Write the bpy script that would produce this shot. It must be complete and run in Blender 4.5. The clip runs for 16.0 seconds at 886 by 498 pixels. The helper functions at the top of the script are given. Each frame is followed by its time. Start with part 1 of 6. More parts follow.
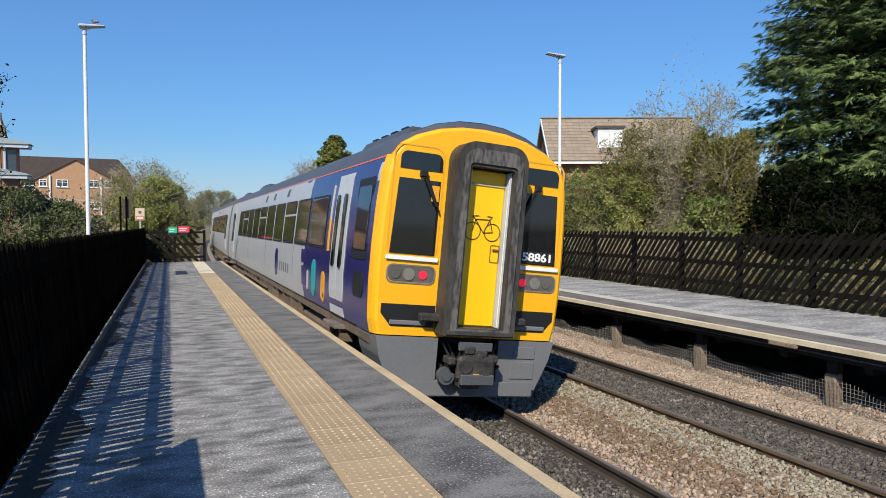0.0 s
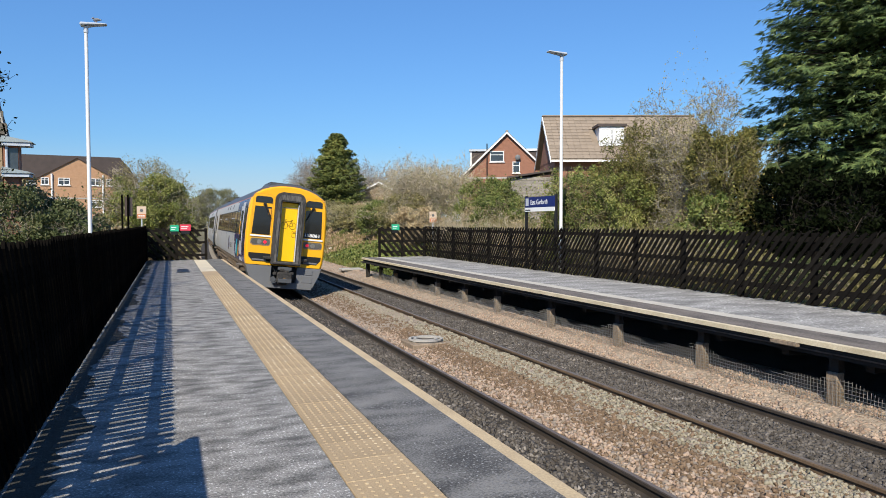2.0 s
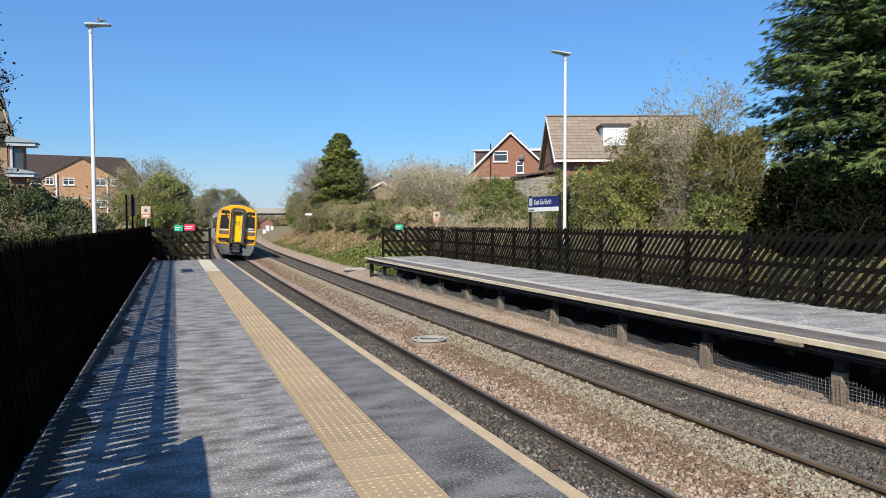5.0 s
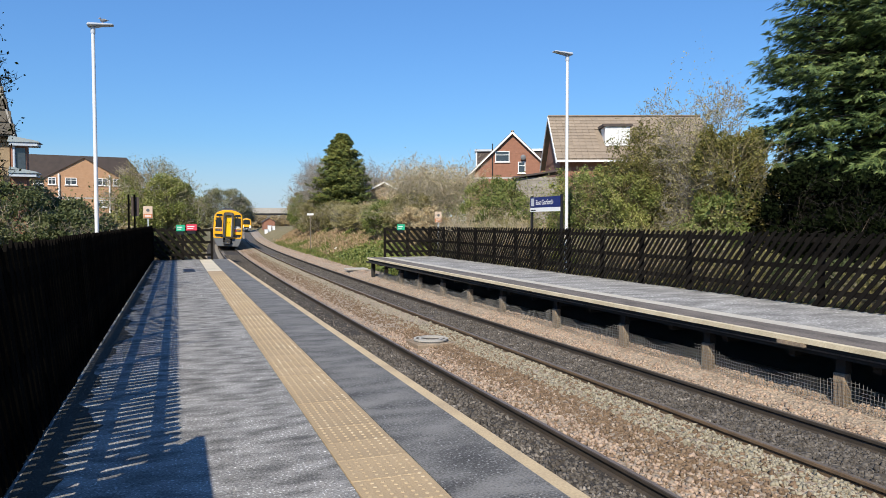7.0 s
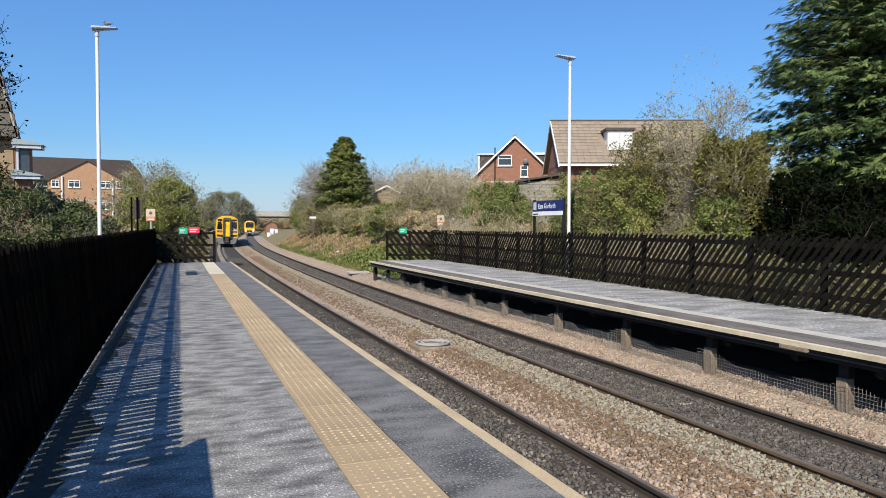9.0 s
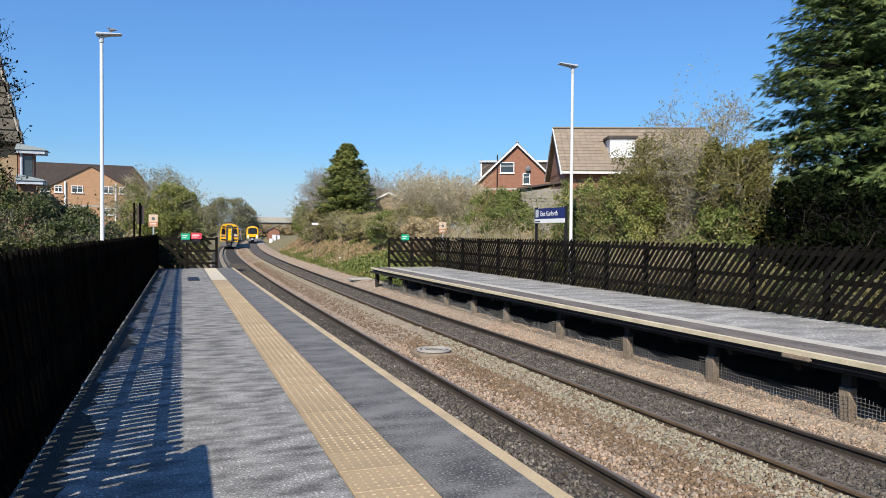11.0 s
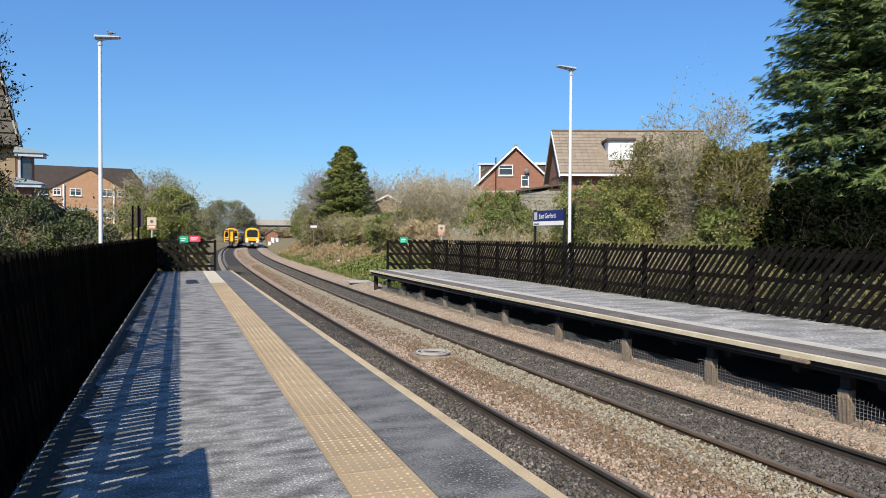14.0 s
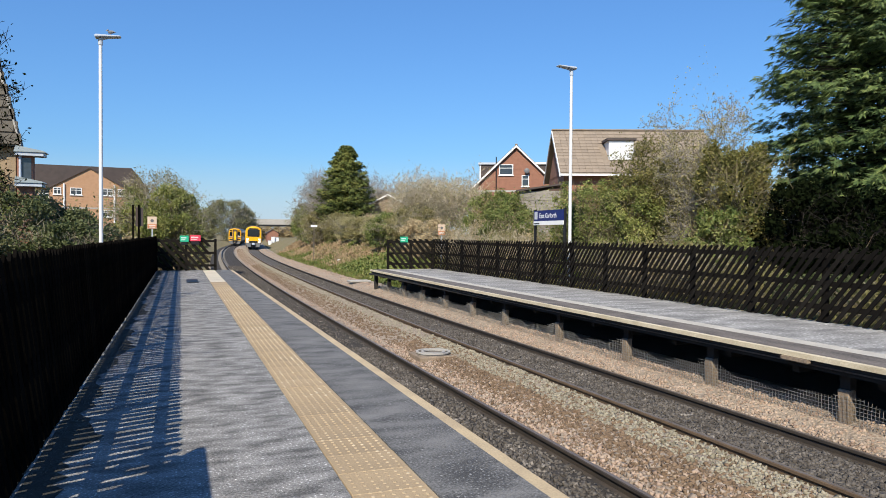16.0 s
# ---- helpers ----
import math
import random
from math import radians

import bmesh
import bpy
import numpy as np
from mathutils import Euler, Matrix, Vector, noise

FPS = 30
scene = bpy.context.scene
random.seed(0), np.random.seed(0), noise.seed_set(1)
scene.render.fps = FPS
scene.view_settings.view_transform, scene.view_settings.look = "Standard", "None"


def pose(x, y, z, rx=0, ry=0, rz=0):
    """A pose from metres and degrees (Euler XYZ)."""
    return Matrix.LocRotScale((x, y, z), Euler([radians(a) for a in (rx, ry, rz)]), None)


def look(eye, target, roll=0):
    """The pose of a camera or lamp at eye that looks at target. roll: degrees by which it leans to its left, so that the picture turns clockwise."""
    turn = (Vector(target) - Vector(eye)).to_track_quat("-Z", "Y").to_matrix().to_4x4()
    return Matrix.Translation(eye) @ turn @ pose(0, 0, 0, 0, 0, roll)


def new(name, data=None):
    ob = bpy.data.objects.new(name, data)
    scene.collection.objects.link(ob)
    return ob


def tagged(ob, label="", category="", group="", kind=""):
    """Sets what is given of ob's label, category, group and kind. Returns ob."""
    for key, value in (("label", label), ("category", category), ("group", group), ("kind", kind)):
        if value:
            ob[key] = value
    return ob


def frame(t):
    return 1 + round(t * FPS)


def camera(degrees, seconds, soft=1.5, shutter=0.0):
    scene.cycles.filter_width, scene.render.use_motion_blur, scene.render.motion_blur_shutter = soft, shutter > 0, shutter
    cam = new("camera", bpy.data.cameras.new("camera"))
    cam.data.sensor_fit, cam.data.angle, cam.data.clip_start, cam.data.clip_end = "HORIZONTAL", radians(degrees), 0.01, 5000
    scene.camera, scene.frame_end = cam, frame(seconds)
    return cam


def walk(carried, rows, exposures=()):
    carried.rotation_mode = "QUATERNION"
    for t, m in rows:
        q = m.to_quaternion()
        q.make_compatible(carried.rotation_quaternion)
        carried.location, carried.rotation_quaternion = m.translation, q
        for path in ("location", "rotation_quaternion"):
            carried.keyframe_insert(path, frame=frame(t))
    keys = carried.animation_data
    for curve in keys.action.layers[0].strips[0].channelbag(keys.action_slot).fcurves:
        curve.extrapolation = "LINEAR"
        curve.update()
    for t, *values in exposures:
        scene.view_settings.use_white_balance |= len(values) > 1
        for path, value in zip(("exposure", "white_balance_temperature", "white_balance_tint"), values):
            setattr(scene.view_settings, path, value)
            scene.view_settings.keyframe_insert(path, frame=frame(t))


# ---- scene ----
cam = camera(65.02, 16.0, soft=0.9)
EYE = (0.0, 0.0, 1.621)
PATH = [  # seconds, yaw to the right of +y, pitch, roll
    (0.0, 21.731, -2.013, -0.116),
    (0.5, 21.738, -2.086, -0.122),
    (1.0, 21.750, -2.114, -0.028),
    (1.5, 21.680, -2.166, -0.124),
    (2.0, 21.612, -2.165, -0.123),
    (2.5, 21.520, -2.163, -0.106),
    (3.0, 21.443, -2.166, -0.150),
    (3.5, 21.401, -2.154, -0.183),
    (4.0, 21.397, -2.163, -0.136),
    (6.5, 21.196, -2.163, -0.107),
    (7.0, 21.173, -2.160, -0.068),
    (7.5, 21.155, -2.167, 0.023),
    (8.0, 21.156, -2.146, 0.094),
    (8.5, 21.140, -2.098, 0.022),
    (9.0, 20.989, -1.865, 0.101),
    (11.5, 20.843, -1.242, 0.389),
    (12.0, 20.881, -1.213, 0.350),
    (12.5, 20.909, -1.179, 0.381),
    (13.0, 20.916, -1.141, 0.309),
    (13.5, 20.917, -1.100, 0.337),
    (14.0, 20.932, -1.083, 0.313),
    (14.5, 20.921, -1.070, 0.335),
    (15.0, 20.917, -1.069, 0.339),
    (15.5, 20.921, -1.095, 0.403),
    (16.0, 20.909, -1.120, 0.372),
]


def aim(yaw, pitch, roll):
    a, b = radians(yaw), radians(pitch)
    way = Vector((math.sin(a) * math.cos(b), math.cos(a) * math.cos(b), math.sin(b)))
    return look(EYE, Vector(EYE) + way, roll)


walk(cam, [(t, aim(y, p, r)) for t, y, p, r in PATH], exposures=[(0.0, 0.29), (1.0, 0.33), (2.5, 0.39), (16.0, 0.40)])

# ---- daylight ----
SUN = Vector((0.66, 0.92, -1.0)).normalized()
world = bpy.data.worlds.new("sky")
scene.world = world
world.use_nodes = True
wn = world.node_tree.nodes
sky = wn.new("ShaderNodeTexSky")
sky.sky_type, sky.sun_disc = "NISHITA", False
sky.sun_elevation = math.asin(-SUN.z)
sky.sun_rotation = math.atan2(-SUN.x, -SUN.y)
sky.air_density, sky.dust_density, sky.ozone_density, sky.altitude = 1.4, 0.3, 5.0, 100
bgnode = wn["Background"]
bgnode.inputs["Strength"].default_value = 0.083
tint = wn.new("ShaderNodeMix")
tint.data_type, tint.blend_type = "RGBA", "MULTIPLY"
tint.inputs["Factor"].default_value = 1.0
tint.inputs["B"].default_value = (0.62, 0.945, 1.33, 1)
world.node_tree.links.new(sky.outputs[0], tint.inputs["A"])
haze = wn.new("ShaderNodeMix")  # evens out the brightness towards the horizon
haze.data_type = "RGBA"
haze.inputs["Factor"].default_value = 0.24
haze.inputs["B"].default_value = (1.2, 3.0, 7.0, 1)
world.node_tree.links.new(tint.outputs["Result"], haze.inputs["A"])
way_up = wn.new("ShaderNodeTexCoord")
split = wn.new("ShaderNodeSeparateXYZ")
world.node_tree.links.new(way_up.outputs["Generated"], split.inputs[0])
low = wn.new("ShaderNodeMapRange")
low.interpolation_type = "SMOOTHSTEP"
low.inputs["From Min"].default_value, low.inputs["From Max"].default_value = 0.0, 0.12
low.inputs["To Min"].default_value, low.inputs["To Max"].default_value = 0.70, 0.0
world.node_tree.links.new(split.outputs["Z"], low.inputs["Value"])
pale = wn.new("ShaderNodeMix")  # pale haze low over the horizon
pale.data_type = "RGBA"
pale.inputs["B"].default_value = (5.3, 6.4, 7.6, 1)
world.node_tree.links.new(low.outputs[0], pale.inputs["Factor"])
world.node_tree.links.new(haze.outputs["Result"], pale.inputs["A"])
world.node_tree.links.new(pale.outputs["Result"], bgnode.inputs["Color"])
sun_data = bpy.data.lights.new("sun", "SUN")
sun_data.energy, sun_data.angle, sun_data.color = 5.0, radians(0.53), (1.0, 0.915, 0.76)
sun_ob = new("sun", sun_data)
sun_ob.matrix_world = look((-30, -15, 50), Vector((-30, -15, 50)) + SUN)


# ---- materials ----
def mat(name, col, rough=0.8, col2=None, scale=3.0, fine=60.0, bump=0.15, metal=0.0, vary=0.0, contrast=1.0, stretch=(1, 1, 1),
        dist=0.01, spec=0.4, speck=0.0):
    """Two scales of noise mix col into col2; vary: random brightness from object to object."""
    m = bpy.data.materials.new(name)
    m.use_nodes = True
    nt = m.node_tree
    n, l = nt.nodes, nt.links
    b = n["Principled BSDF"]
    b.inputs["Roughness"].default_value, b.inputs["Metallic"].default_value = rough, metal
    b.inputs["Specular IOR Level"].default_value = spec
    col2 = col2 or tuple(c * 0.72 for c in col)
    tc = n.new("ShaderNodeTexCoord")
    mp = n.new("ShaderNodeMapping")
    mp.inputs["Scale"].default_value = stretch
    l.new(tc.outputs["Object"], mp.inputs["Vector"])
    big, small = n.new("ShaderNodeTexNoise"), n.new("ShaderNodeTexNoise")
    for node, s, det in ((big, scale, 6), (small, fine, 3)):
        node.inputs["Scale"].default_value, node.inputs["Detail"].default_value = s, det
        l.new(mp.outputs[0], node.inputs["Vector"])
    add = n.new("ShaderNodeMath")
    add.operation = "MULTIPLY_ADD"
    add.inputs[1].default_value = 0.5
    l.new(small.outputs[0], add.inputs[0])
    half = n.new("ShaderNodeMath")
    half.operation = "MULTIPLY"
    half.inputs[1].default_value = 0.5
    l.new(big.outputs[0], half.inputs[0])
    l.new(half.outputs[0], add.inputs[2])
    ramp = n.new("ShaderNodeMapRange")
    w = 0.16 / contrast
    ramp.inputs["From Min"].default_value, ramp.inputs["From Max"].default_value = 0.5 - w, 0.5 + w
    l.new(add.outputs[0], ramp.inputs["Value"])
    mix = n.new("ShaderNodeMix")
    mix.data_type = "RGBA"
    mix.inputs["A"].default_value, mix.inputs["B"].default_value = (*col, 1), (*col2, 1)
    l.new(ramp.outputs[0], mix.inputs["Factor"])
    out = mix.outputs["Result"]
    if speck:  # pale grit scattered in patches
        grit = n.new("ShaderNodeTexNoise")
        grit.inputs["Scale"].default_value, grit.inputs["Detail"].default_value = fine * 0.62, 1.0
        l.new(tc.outputs["Object"], grit.inputs["Vector"])
        gr = n.new("ShaderNodeMapRange")
        gr.inputs["From Min"].default_value, gr.inputs["From Max"].default_value = 0.60, 0.72
        l.new(grit.outputs[0], gr.inputs["Value"])
        gm = n.new("ShaderNodeMath")
        gm.operation = "MULTIPLY"
        l.new(gr.outputs[0], gm.inputs[0])
        inv = n.new("ShaderNodeMapRange")
        inv.inputs["From Min"].default_value, inv.inputs["From Max"].default_value = 0.62, 0.42
        inv.inputs["To Max"].default_value = speck
        l.new(big.outputs[0], inv.inputs["Value"])
        l.new(inv.outputs[0], gm.inputs[1])
        mg = n.new("ShaderNodeMix")
        mg.data_type = "RGBA"
        mg.inputs["B"].default_value = (0.72, 0.72, 0.71, 1)
        l.new(gm.outputs[0], mg.inputs["Factor"])
        l.new(out, mg.inputs["A"])
        out = mg.outputs["Result"]
    if vary:
        info = n.new("ShaderNodeObjectInfo")
        mr = n.new("ShaderNodeMapRange")
        mr.inputs["To Min"].default_value, mr.inputs["To Max"].default_value = 1 - vary, 1 + vary
        l.new(info.outputs["Random"], mr.inputs["Value"])
        hsv = n.new("ShaderNodeHueSaturation")
        l.new(mr.outputs[0], hsv.inputs["Value"])
        l.new(out, hsv.inputs["Color"])
        out = hsv.outputs[0]
    l.new(out, b.inputs["Base Color"])
    if bump:
        bp = n.new("ShaderNodeBump")
        bp.inputs["Strength"].default_value, bp.inputs["Distance"].default_value = bump, dist
        l.new(small.outputs[0], bp.inputs["Height"])
        l.new(bp.outputs[0], b.inputs["Normal"])
    return m


def foliage(name, cols, rough=0.6, trans=0.25, patches=1.1, share=0.5, spec=0.25):
    """Leaves: each island takes a tone between the colours given, nearer to that of its neighbours."""
    m = bpy.data.materials.new(name)
    m.use_nodes = True
    nt = m.node_tree
    n, l = nt.nodes, nt.links
    b = n["Principled BSDF"]
    b.inputs["Roughness"].default_value = rough
    b.inputs["Specular IOR Level"].default_value = spec
    g = n.new("ShaderNodeNewGeometry")
    r = n.new("ShaderNodeValToRGB")
    els = r.color_ramp.elements
    while len(els) < len(cols):
        els.new(0.5)
    for i, c in enumerate(cols):
        els[i].position, els[i].color = i / (len(cols) - 1), (*c, 1)
    tc = n.new("ShaderNodeTexCoord")
    patch = n.new("ShaderNodeTexNoise")  # whole boughs differ in tone, not single leaves alone
    patch.inputs["Scale"].default_value, patch.inputs["Detail"].default_value = patches, 2.0
    l.new(tc.outputs["Object"], patch.inputs["Vector"])
    pr = n.new("ShaderNodeMapRange")
    pr.inputs["From Min"].default_value, pr.inputs["From Max"].default_value = 0.34, 0.66
    l.new(patch.outputs[0], pr.inputs["Value"])
    both = n.new("ShaderNodeMix")
    both.inputs["Factor"].default_value = share
    l.new(g.outputs["Random Per Island"], both.inputs["A"])
    l.new(pr.outputs[0], both.inputs["B"])
    l.new(both.outputs["Result"], r.inputs[0])
    l.new(r.outputs[0], b.inputs["Base Color"])
    tr = n.new("ShaderNodeBsdfTranslucent")
    l.new(r.outputs[0], tr.inputs["Color"])
    mx = n.new("ShaderNodeMixShader")
    mx.inputs[0].default_value = trans
    l.new(b.outputs[0], mx.inputs[1])
    l.new(tr.outputs[0], mx.inputs[2])
    l.new(mx.outputs[0], n["Material Output"].inputs["Surface"])
    return m


ASPHALT = mat("platform asphalt", (0.315, 0.305, 0.292), 0.85, (0.075, 0.073, 0.071), 4.5, 80, 1.0, contrast=1.6, stretch=(0.65, 1.35, 1), speck=1.0)
ASPHALT_EDGE = mat("edge asphalt", (0.05, 0.0487, 0.0475), 0.8, (0.20, 0.195, 0.187), 2.6, 75, 0.7, contrast=1.8, stretch=(0.7, 1.3, 1), speck=0.4)
ASPHALT_FAR = mat("far platform asphalt", (0.35, 0.34, 0.325), 0.85, (0.15, 0.146, 0.14), 1.8, 24, 0.9, contrast=1.7, stretch=(0.6, 1.5, 1), speck=0.9)
EDGE_BROWN = mat("brown-grey edge boards", (0.19, 0.165, 0.145), 0.85, (0.075, 0.066, 0.06), 2.5, 40, 0.5, contrast=1.4, stretch=(1.4, 0.5, 1))
TACTILE = mat("buff tactile paving", (0.40, 0.295, 0.175), 0.8, (0.27, 0.205, 0.13), 1.1, 70, 0.3, vary=0.07)
TACTILE_PALE = mat("worn pale tactile paving", (0.62, 0.56, 0.44), 0.8, (0.46, 0.40, 0.30), 1.5, 70, 0.3, vary=0.06)
DOME = foliage("worn blister", [(0.33, 0.25, 0.155), (0.38, 0.29, 0.18), (0.42, 0.325, 0.205), (0.58, 0.50, 0.37)], 0.7, 0.0, 1.6, 0.55)
EDGE_PAINT = mat("worn yellow edge", (0.56, 0.44, 0.27), 0.75, (0.34, 0.26, 0.165), 2.5, 60, 0.3)
CREAM_EDGE = mat("cream edge timber", (0.66, 0.58, 0.42), 0.75, (0.45, 0.38, 0.26), 3, 50, 0.3)
WHITE_LINE = mat("worn white line", (0.54, 0.505, 0.44), 0.8, (0.37, 0.345, 0.30), 2.5, 60, 0.3)
# one black stain twice: darker for the shaded left fence, lighter for sunlit ones
FENCE = mat("black stained timber", (0.003, 0.0027, 0.0024), 0.95, (0.008, 0.007, 0.006), 6, 80, 0.35, vary=0.3, stretch=(1, 1, 0.2), spec=0.0)
FENCE_LIT = mat("faded black-brown timber", (0.0085, 0.0074, 0.0064), 0.95, (0.0165, 0.0145, 0.0125), 6, 80, 0.4, vary=0.35, stretch=(1, 1, 0.2), spec=0.05)
FOOT_DARK = mat("damp dark moss and dirt", (0.022, 0.021, 0.017), 0.95, (0.055, 0.052, 0.045), 5, 60, 0.8)
# near-black timber; also paints the shade below the far deck
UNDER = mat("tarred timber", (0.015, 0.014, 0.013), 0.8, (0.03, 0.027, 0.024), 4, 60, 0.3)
STUB = mat("weathered timber stub", (0.33, 0.25, 0.175), 0.85, (0.13, 0.105, 0.08), 5, 60, 0.5, stretch=(1, 1, 0.3))
BALLAST = mat("ballast bed", (0.36, 0.295, 0.23), 0.95, (0.21, 0.168, 0.128), 2.2, 22, 1.0, dist=0.04, contrast=1.4)
OILY = mat("oil-blackened ballast", (0.055, 0.047, 0.04), 0.95, (0.028, 0.024, 0.021), 3, 24, 1.0, dist=0.04, contrast=1.4)
DULL = mat("dull grey ballast", (0.115, 0.102, 0.089), 0.95, (0.06, 0.053, 0.046), 3, 24, 1.0, dist=0.04, contrast=1.4)
RAIL = mat("rusty rail", (0.060, 0.046, 0.034), 0.75, (0.026, 0.022, 0.019), 5, 60, 0.2)
RAIL_RUST = mat("bright rust rail", (0.15, 0.10, 0.06), 0.8, (0.075, 0.052, 0.034), 5, 60, 0.2)
RAILTOP = mat("polished rail head", (0.24, 0.205, 0.175), 0.5, (0.15, 0.115, 0.09), 3, 60, 0.05, metal=0.4)
SLEEPER = mat("concrete sleeper", (0.25, 0.23, 0.20), 0.9, (0.14, 0.12, 0.10), 4, 50, 0.4)
EARTH = mat("rough grass and earth", (0.13, 0.125, 0.05), 0.95, (0.23, 0.175, 0.105), 0.5, 8, 1.0, dist=0.1)
GALV = mat("white painted column", (0.72, 0.73, 0.74), 0.4, (0.62, 0.63, 0.64), 2, 60, 0.02)
GREYMETAL = mat("grey cast metal", (0.48, 0.53, 0.60), 0.45, (0.37, 0.41, 0.47), 5, 60, 0.1)
BRICK_R = mat("red brick", (0.31, 0.15, 0.10), 0.9, (0.22, 0.105, 0.07), 3, 50, 0.4)
BRICK_B = mat("buff brick", (0.47, 0.285, 0.17), 0.9, (0.37, 0.215, 0.125), 3, 50, 0.4)
ROOF_T = mat("brown concrete roof tile", (0.28, 0.225, 0.17), 0.9, (0.19, 0.15, 0.115), 2, 30, 0.4, vary=0.12)
ROOF_G = mat("grey-brown stone tile", (0.17, 0.15, 0.122), 0.9, (0.10, 0.088, 0.072), 2, 30, 0.4, vary=0.15)
ROOF_D = mat("dark roof slate", (0.085, 0.065, 0.06), 0.85, (0.055, 0.045, 0.042), 2, 30, 0.3)
WHITE = mat("white upvc", (0.78, 0.78, 0.78), 0.4, (0.68, 0.68, 0.67), 2, 40, 0.02)


# ---- mesh helpers ----
def part(name, bm, material, parent=None, label="", smooth=False):
    me = bpy.data.meshes.new(name)
    if isinstance(bm, tuple):
        me.from_pydata(bm[0], [], bm[1])
    else:
        bm.to_mesh(me)
        bm.free()
    me.materials.append(material)
    if smooth:
        for p in me.polygons:
            p.use_smooth = True
    ob = new(name, me)
    ob.parent = parent
    return tagged(ob, label) if label else ob


def again(ob, m, name=None):
    """A piece of its own on the mesh of ob, under the same parent."""
    o = new(name or ob.name.split(".")[0], ob.data)
    o.parent = ob.parent
    o.matrix_basis = m
    return o


def thing(name, label, category, m=None, group="", kind=""):
    ob = new(name)
    ob.empty_display_size = 0.1
    if m is not None:
        ob.matrix_basis = m
    return tagged(ob, label, category, group, kind)


def box(bm, x0, x1, y0, y1, z0, z1, bevel=0.0, m=None):
    r = bmesh.ops.create_cube(bm, size=1)
    bmesh.ops.scale(bm, vec=(x1 - x0, y1 - y0, z1 - z0), verts=r["verts"])
    bmesh.ops.translate(bm, vec=((x0 + x1) / 2, (y0 + y1) / 2, (z0 + z1) / 2), verts=r["verts"])
    vs = r["verts"]
    if bevel:
        es = list({e for v in vs for e in v.link_edges})
        o = bmesh.ops.bevel(bm, geom=es, offset=bevel, segments=1, affect="EDGES")
        vs = list({v for f in o["faces"] for v in f.verts} | {v for v in vs if v.is_valid})
    if m is not None:
        bmesh.ops.transform(bm, matrix=m, verts=vs)
    return vs


def bx(*a, bevel=0.0, m=None):
    bm = bmesh.new()
    box(bm, *a, bevel=bevel, m=m)
    return bm


def tube(bm, a, b, r0, r1=None, seg=10):
    a, b = Vector(a), Vector(b)
    d = b - a
    m = Matrix.Translation((a + b) / 2) @ d.to_track_quat("Z", "Y").to_matrix().to_4x4()
    bmesh.ops.create_cone(bm, cap_ends=True, segments=seg, radius1=r0, radius2=r0 if r1 is None else r1, depth=d.length, matrix=m)


def prism(bm, outline, y0, y1):
    """Extrudes an outline of (x, z) from y0 to y1."""
    a = [bm.verts.new((x, y0, z)) for x, z in outline]
    b = [bm.verts.new((x, y1, z)) for x, z in outline]
    bm.faces.new(a)
    bm.faces.new(b[::-1])
    for i in range(len(a)):
        j = (i + 1) % len(a)
        bm.faces.new((a[j], a[i], b[i], b[j]))
    bmesh.ops.recalc_face_normals(bm, faces=bm.faces[:])


def sweep(profile, ys, offset, closed=True):
    """Verts and faces of a profile (x, z) carried along y; offset(y) shifts it in x."""
    vs, fs, n = [], [], len(profile)
    for y in ys:
        o = offset(y)
        vs += [(x + o, y, z) for x, z in profile]
    for i in range(len(ys) - 1):
        for j in range(n if closed else n - 1):
            k = (j + 1) % n
            fs.append((i * n + j, i * n + k, (i + 1) * n + k, (i + 1) * n + j))
    if closed:
        fs += [tuple(range(n))[::-1], tuple((len(ys) - 1) * n + j for j in range(n))]
    return vs, fs


# ---- alignment of the two tracks ----
NEAR, FAR = 3.56, 6.83          # centre lines beside the camera
RAILZ, CANT = -0.915, 0.09      # low rail; the other one is raised


def bend(y, k=0.000375):
    e = 165 if k < 0.0004 else 115
    return k * max(0.0, y - 12) ** 2 if y < e else k * (e - 12) ** 2 + 2 * k * (e - 12) * (y - e)


def near_x(y):
    return bend(y)


def far_x(y):
    return bend(y, 0.00043)


def smooth(a, b, x):
    t = min(1.0, max(0.0, (x - a) / (b - a)))
    return t * t * (3 - 2 * t)


def ground_z(x, y):
    c = (bend(y) + bend(y, 0.00043)) / 2
    z = -1.3
    u = x - c
    left = -0.12 if y < 34 else -0.12 - 0.5 * smooth(34, 45, y)
    z += (left + 1.3) * (1 - smooth(-1.6, 1.2, u))
    bank = smooth(33, 40, y) * (1 - 0.75 * smooth(90, 170, y))
    z += 1.25 * smooth(9.6, 12.0, u) * (1 - bank)
    z += bank * (0.5 * smooth(8.6, 9.4, u) + 2.4 * smooth(9.4, 15.5, u))
    z += 0.12 * noise.noise((x * 0.35, y * 0.35, 0)) * smooth(8.5, 10, abs(u - 2.5) + 2.5)
    return z


def grid_axis(lo, hi, near_lo, near_hi, step, growth=1.35):
    a = list(np.arange(near_lo, near_hi + 1e-6, step))
    d, v = step, near_hi
    while v < hi:
        d *= growth
        v += d
        a.append(v)
    d, v, pre = step, near_lo, []
    while v > lo:
        d *= growth
        v -= d
        pre.append(v)
    return pre[::-1] + a


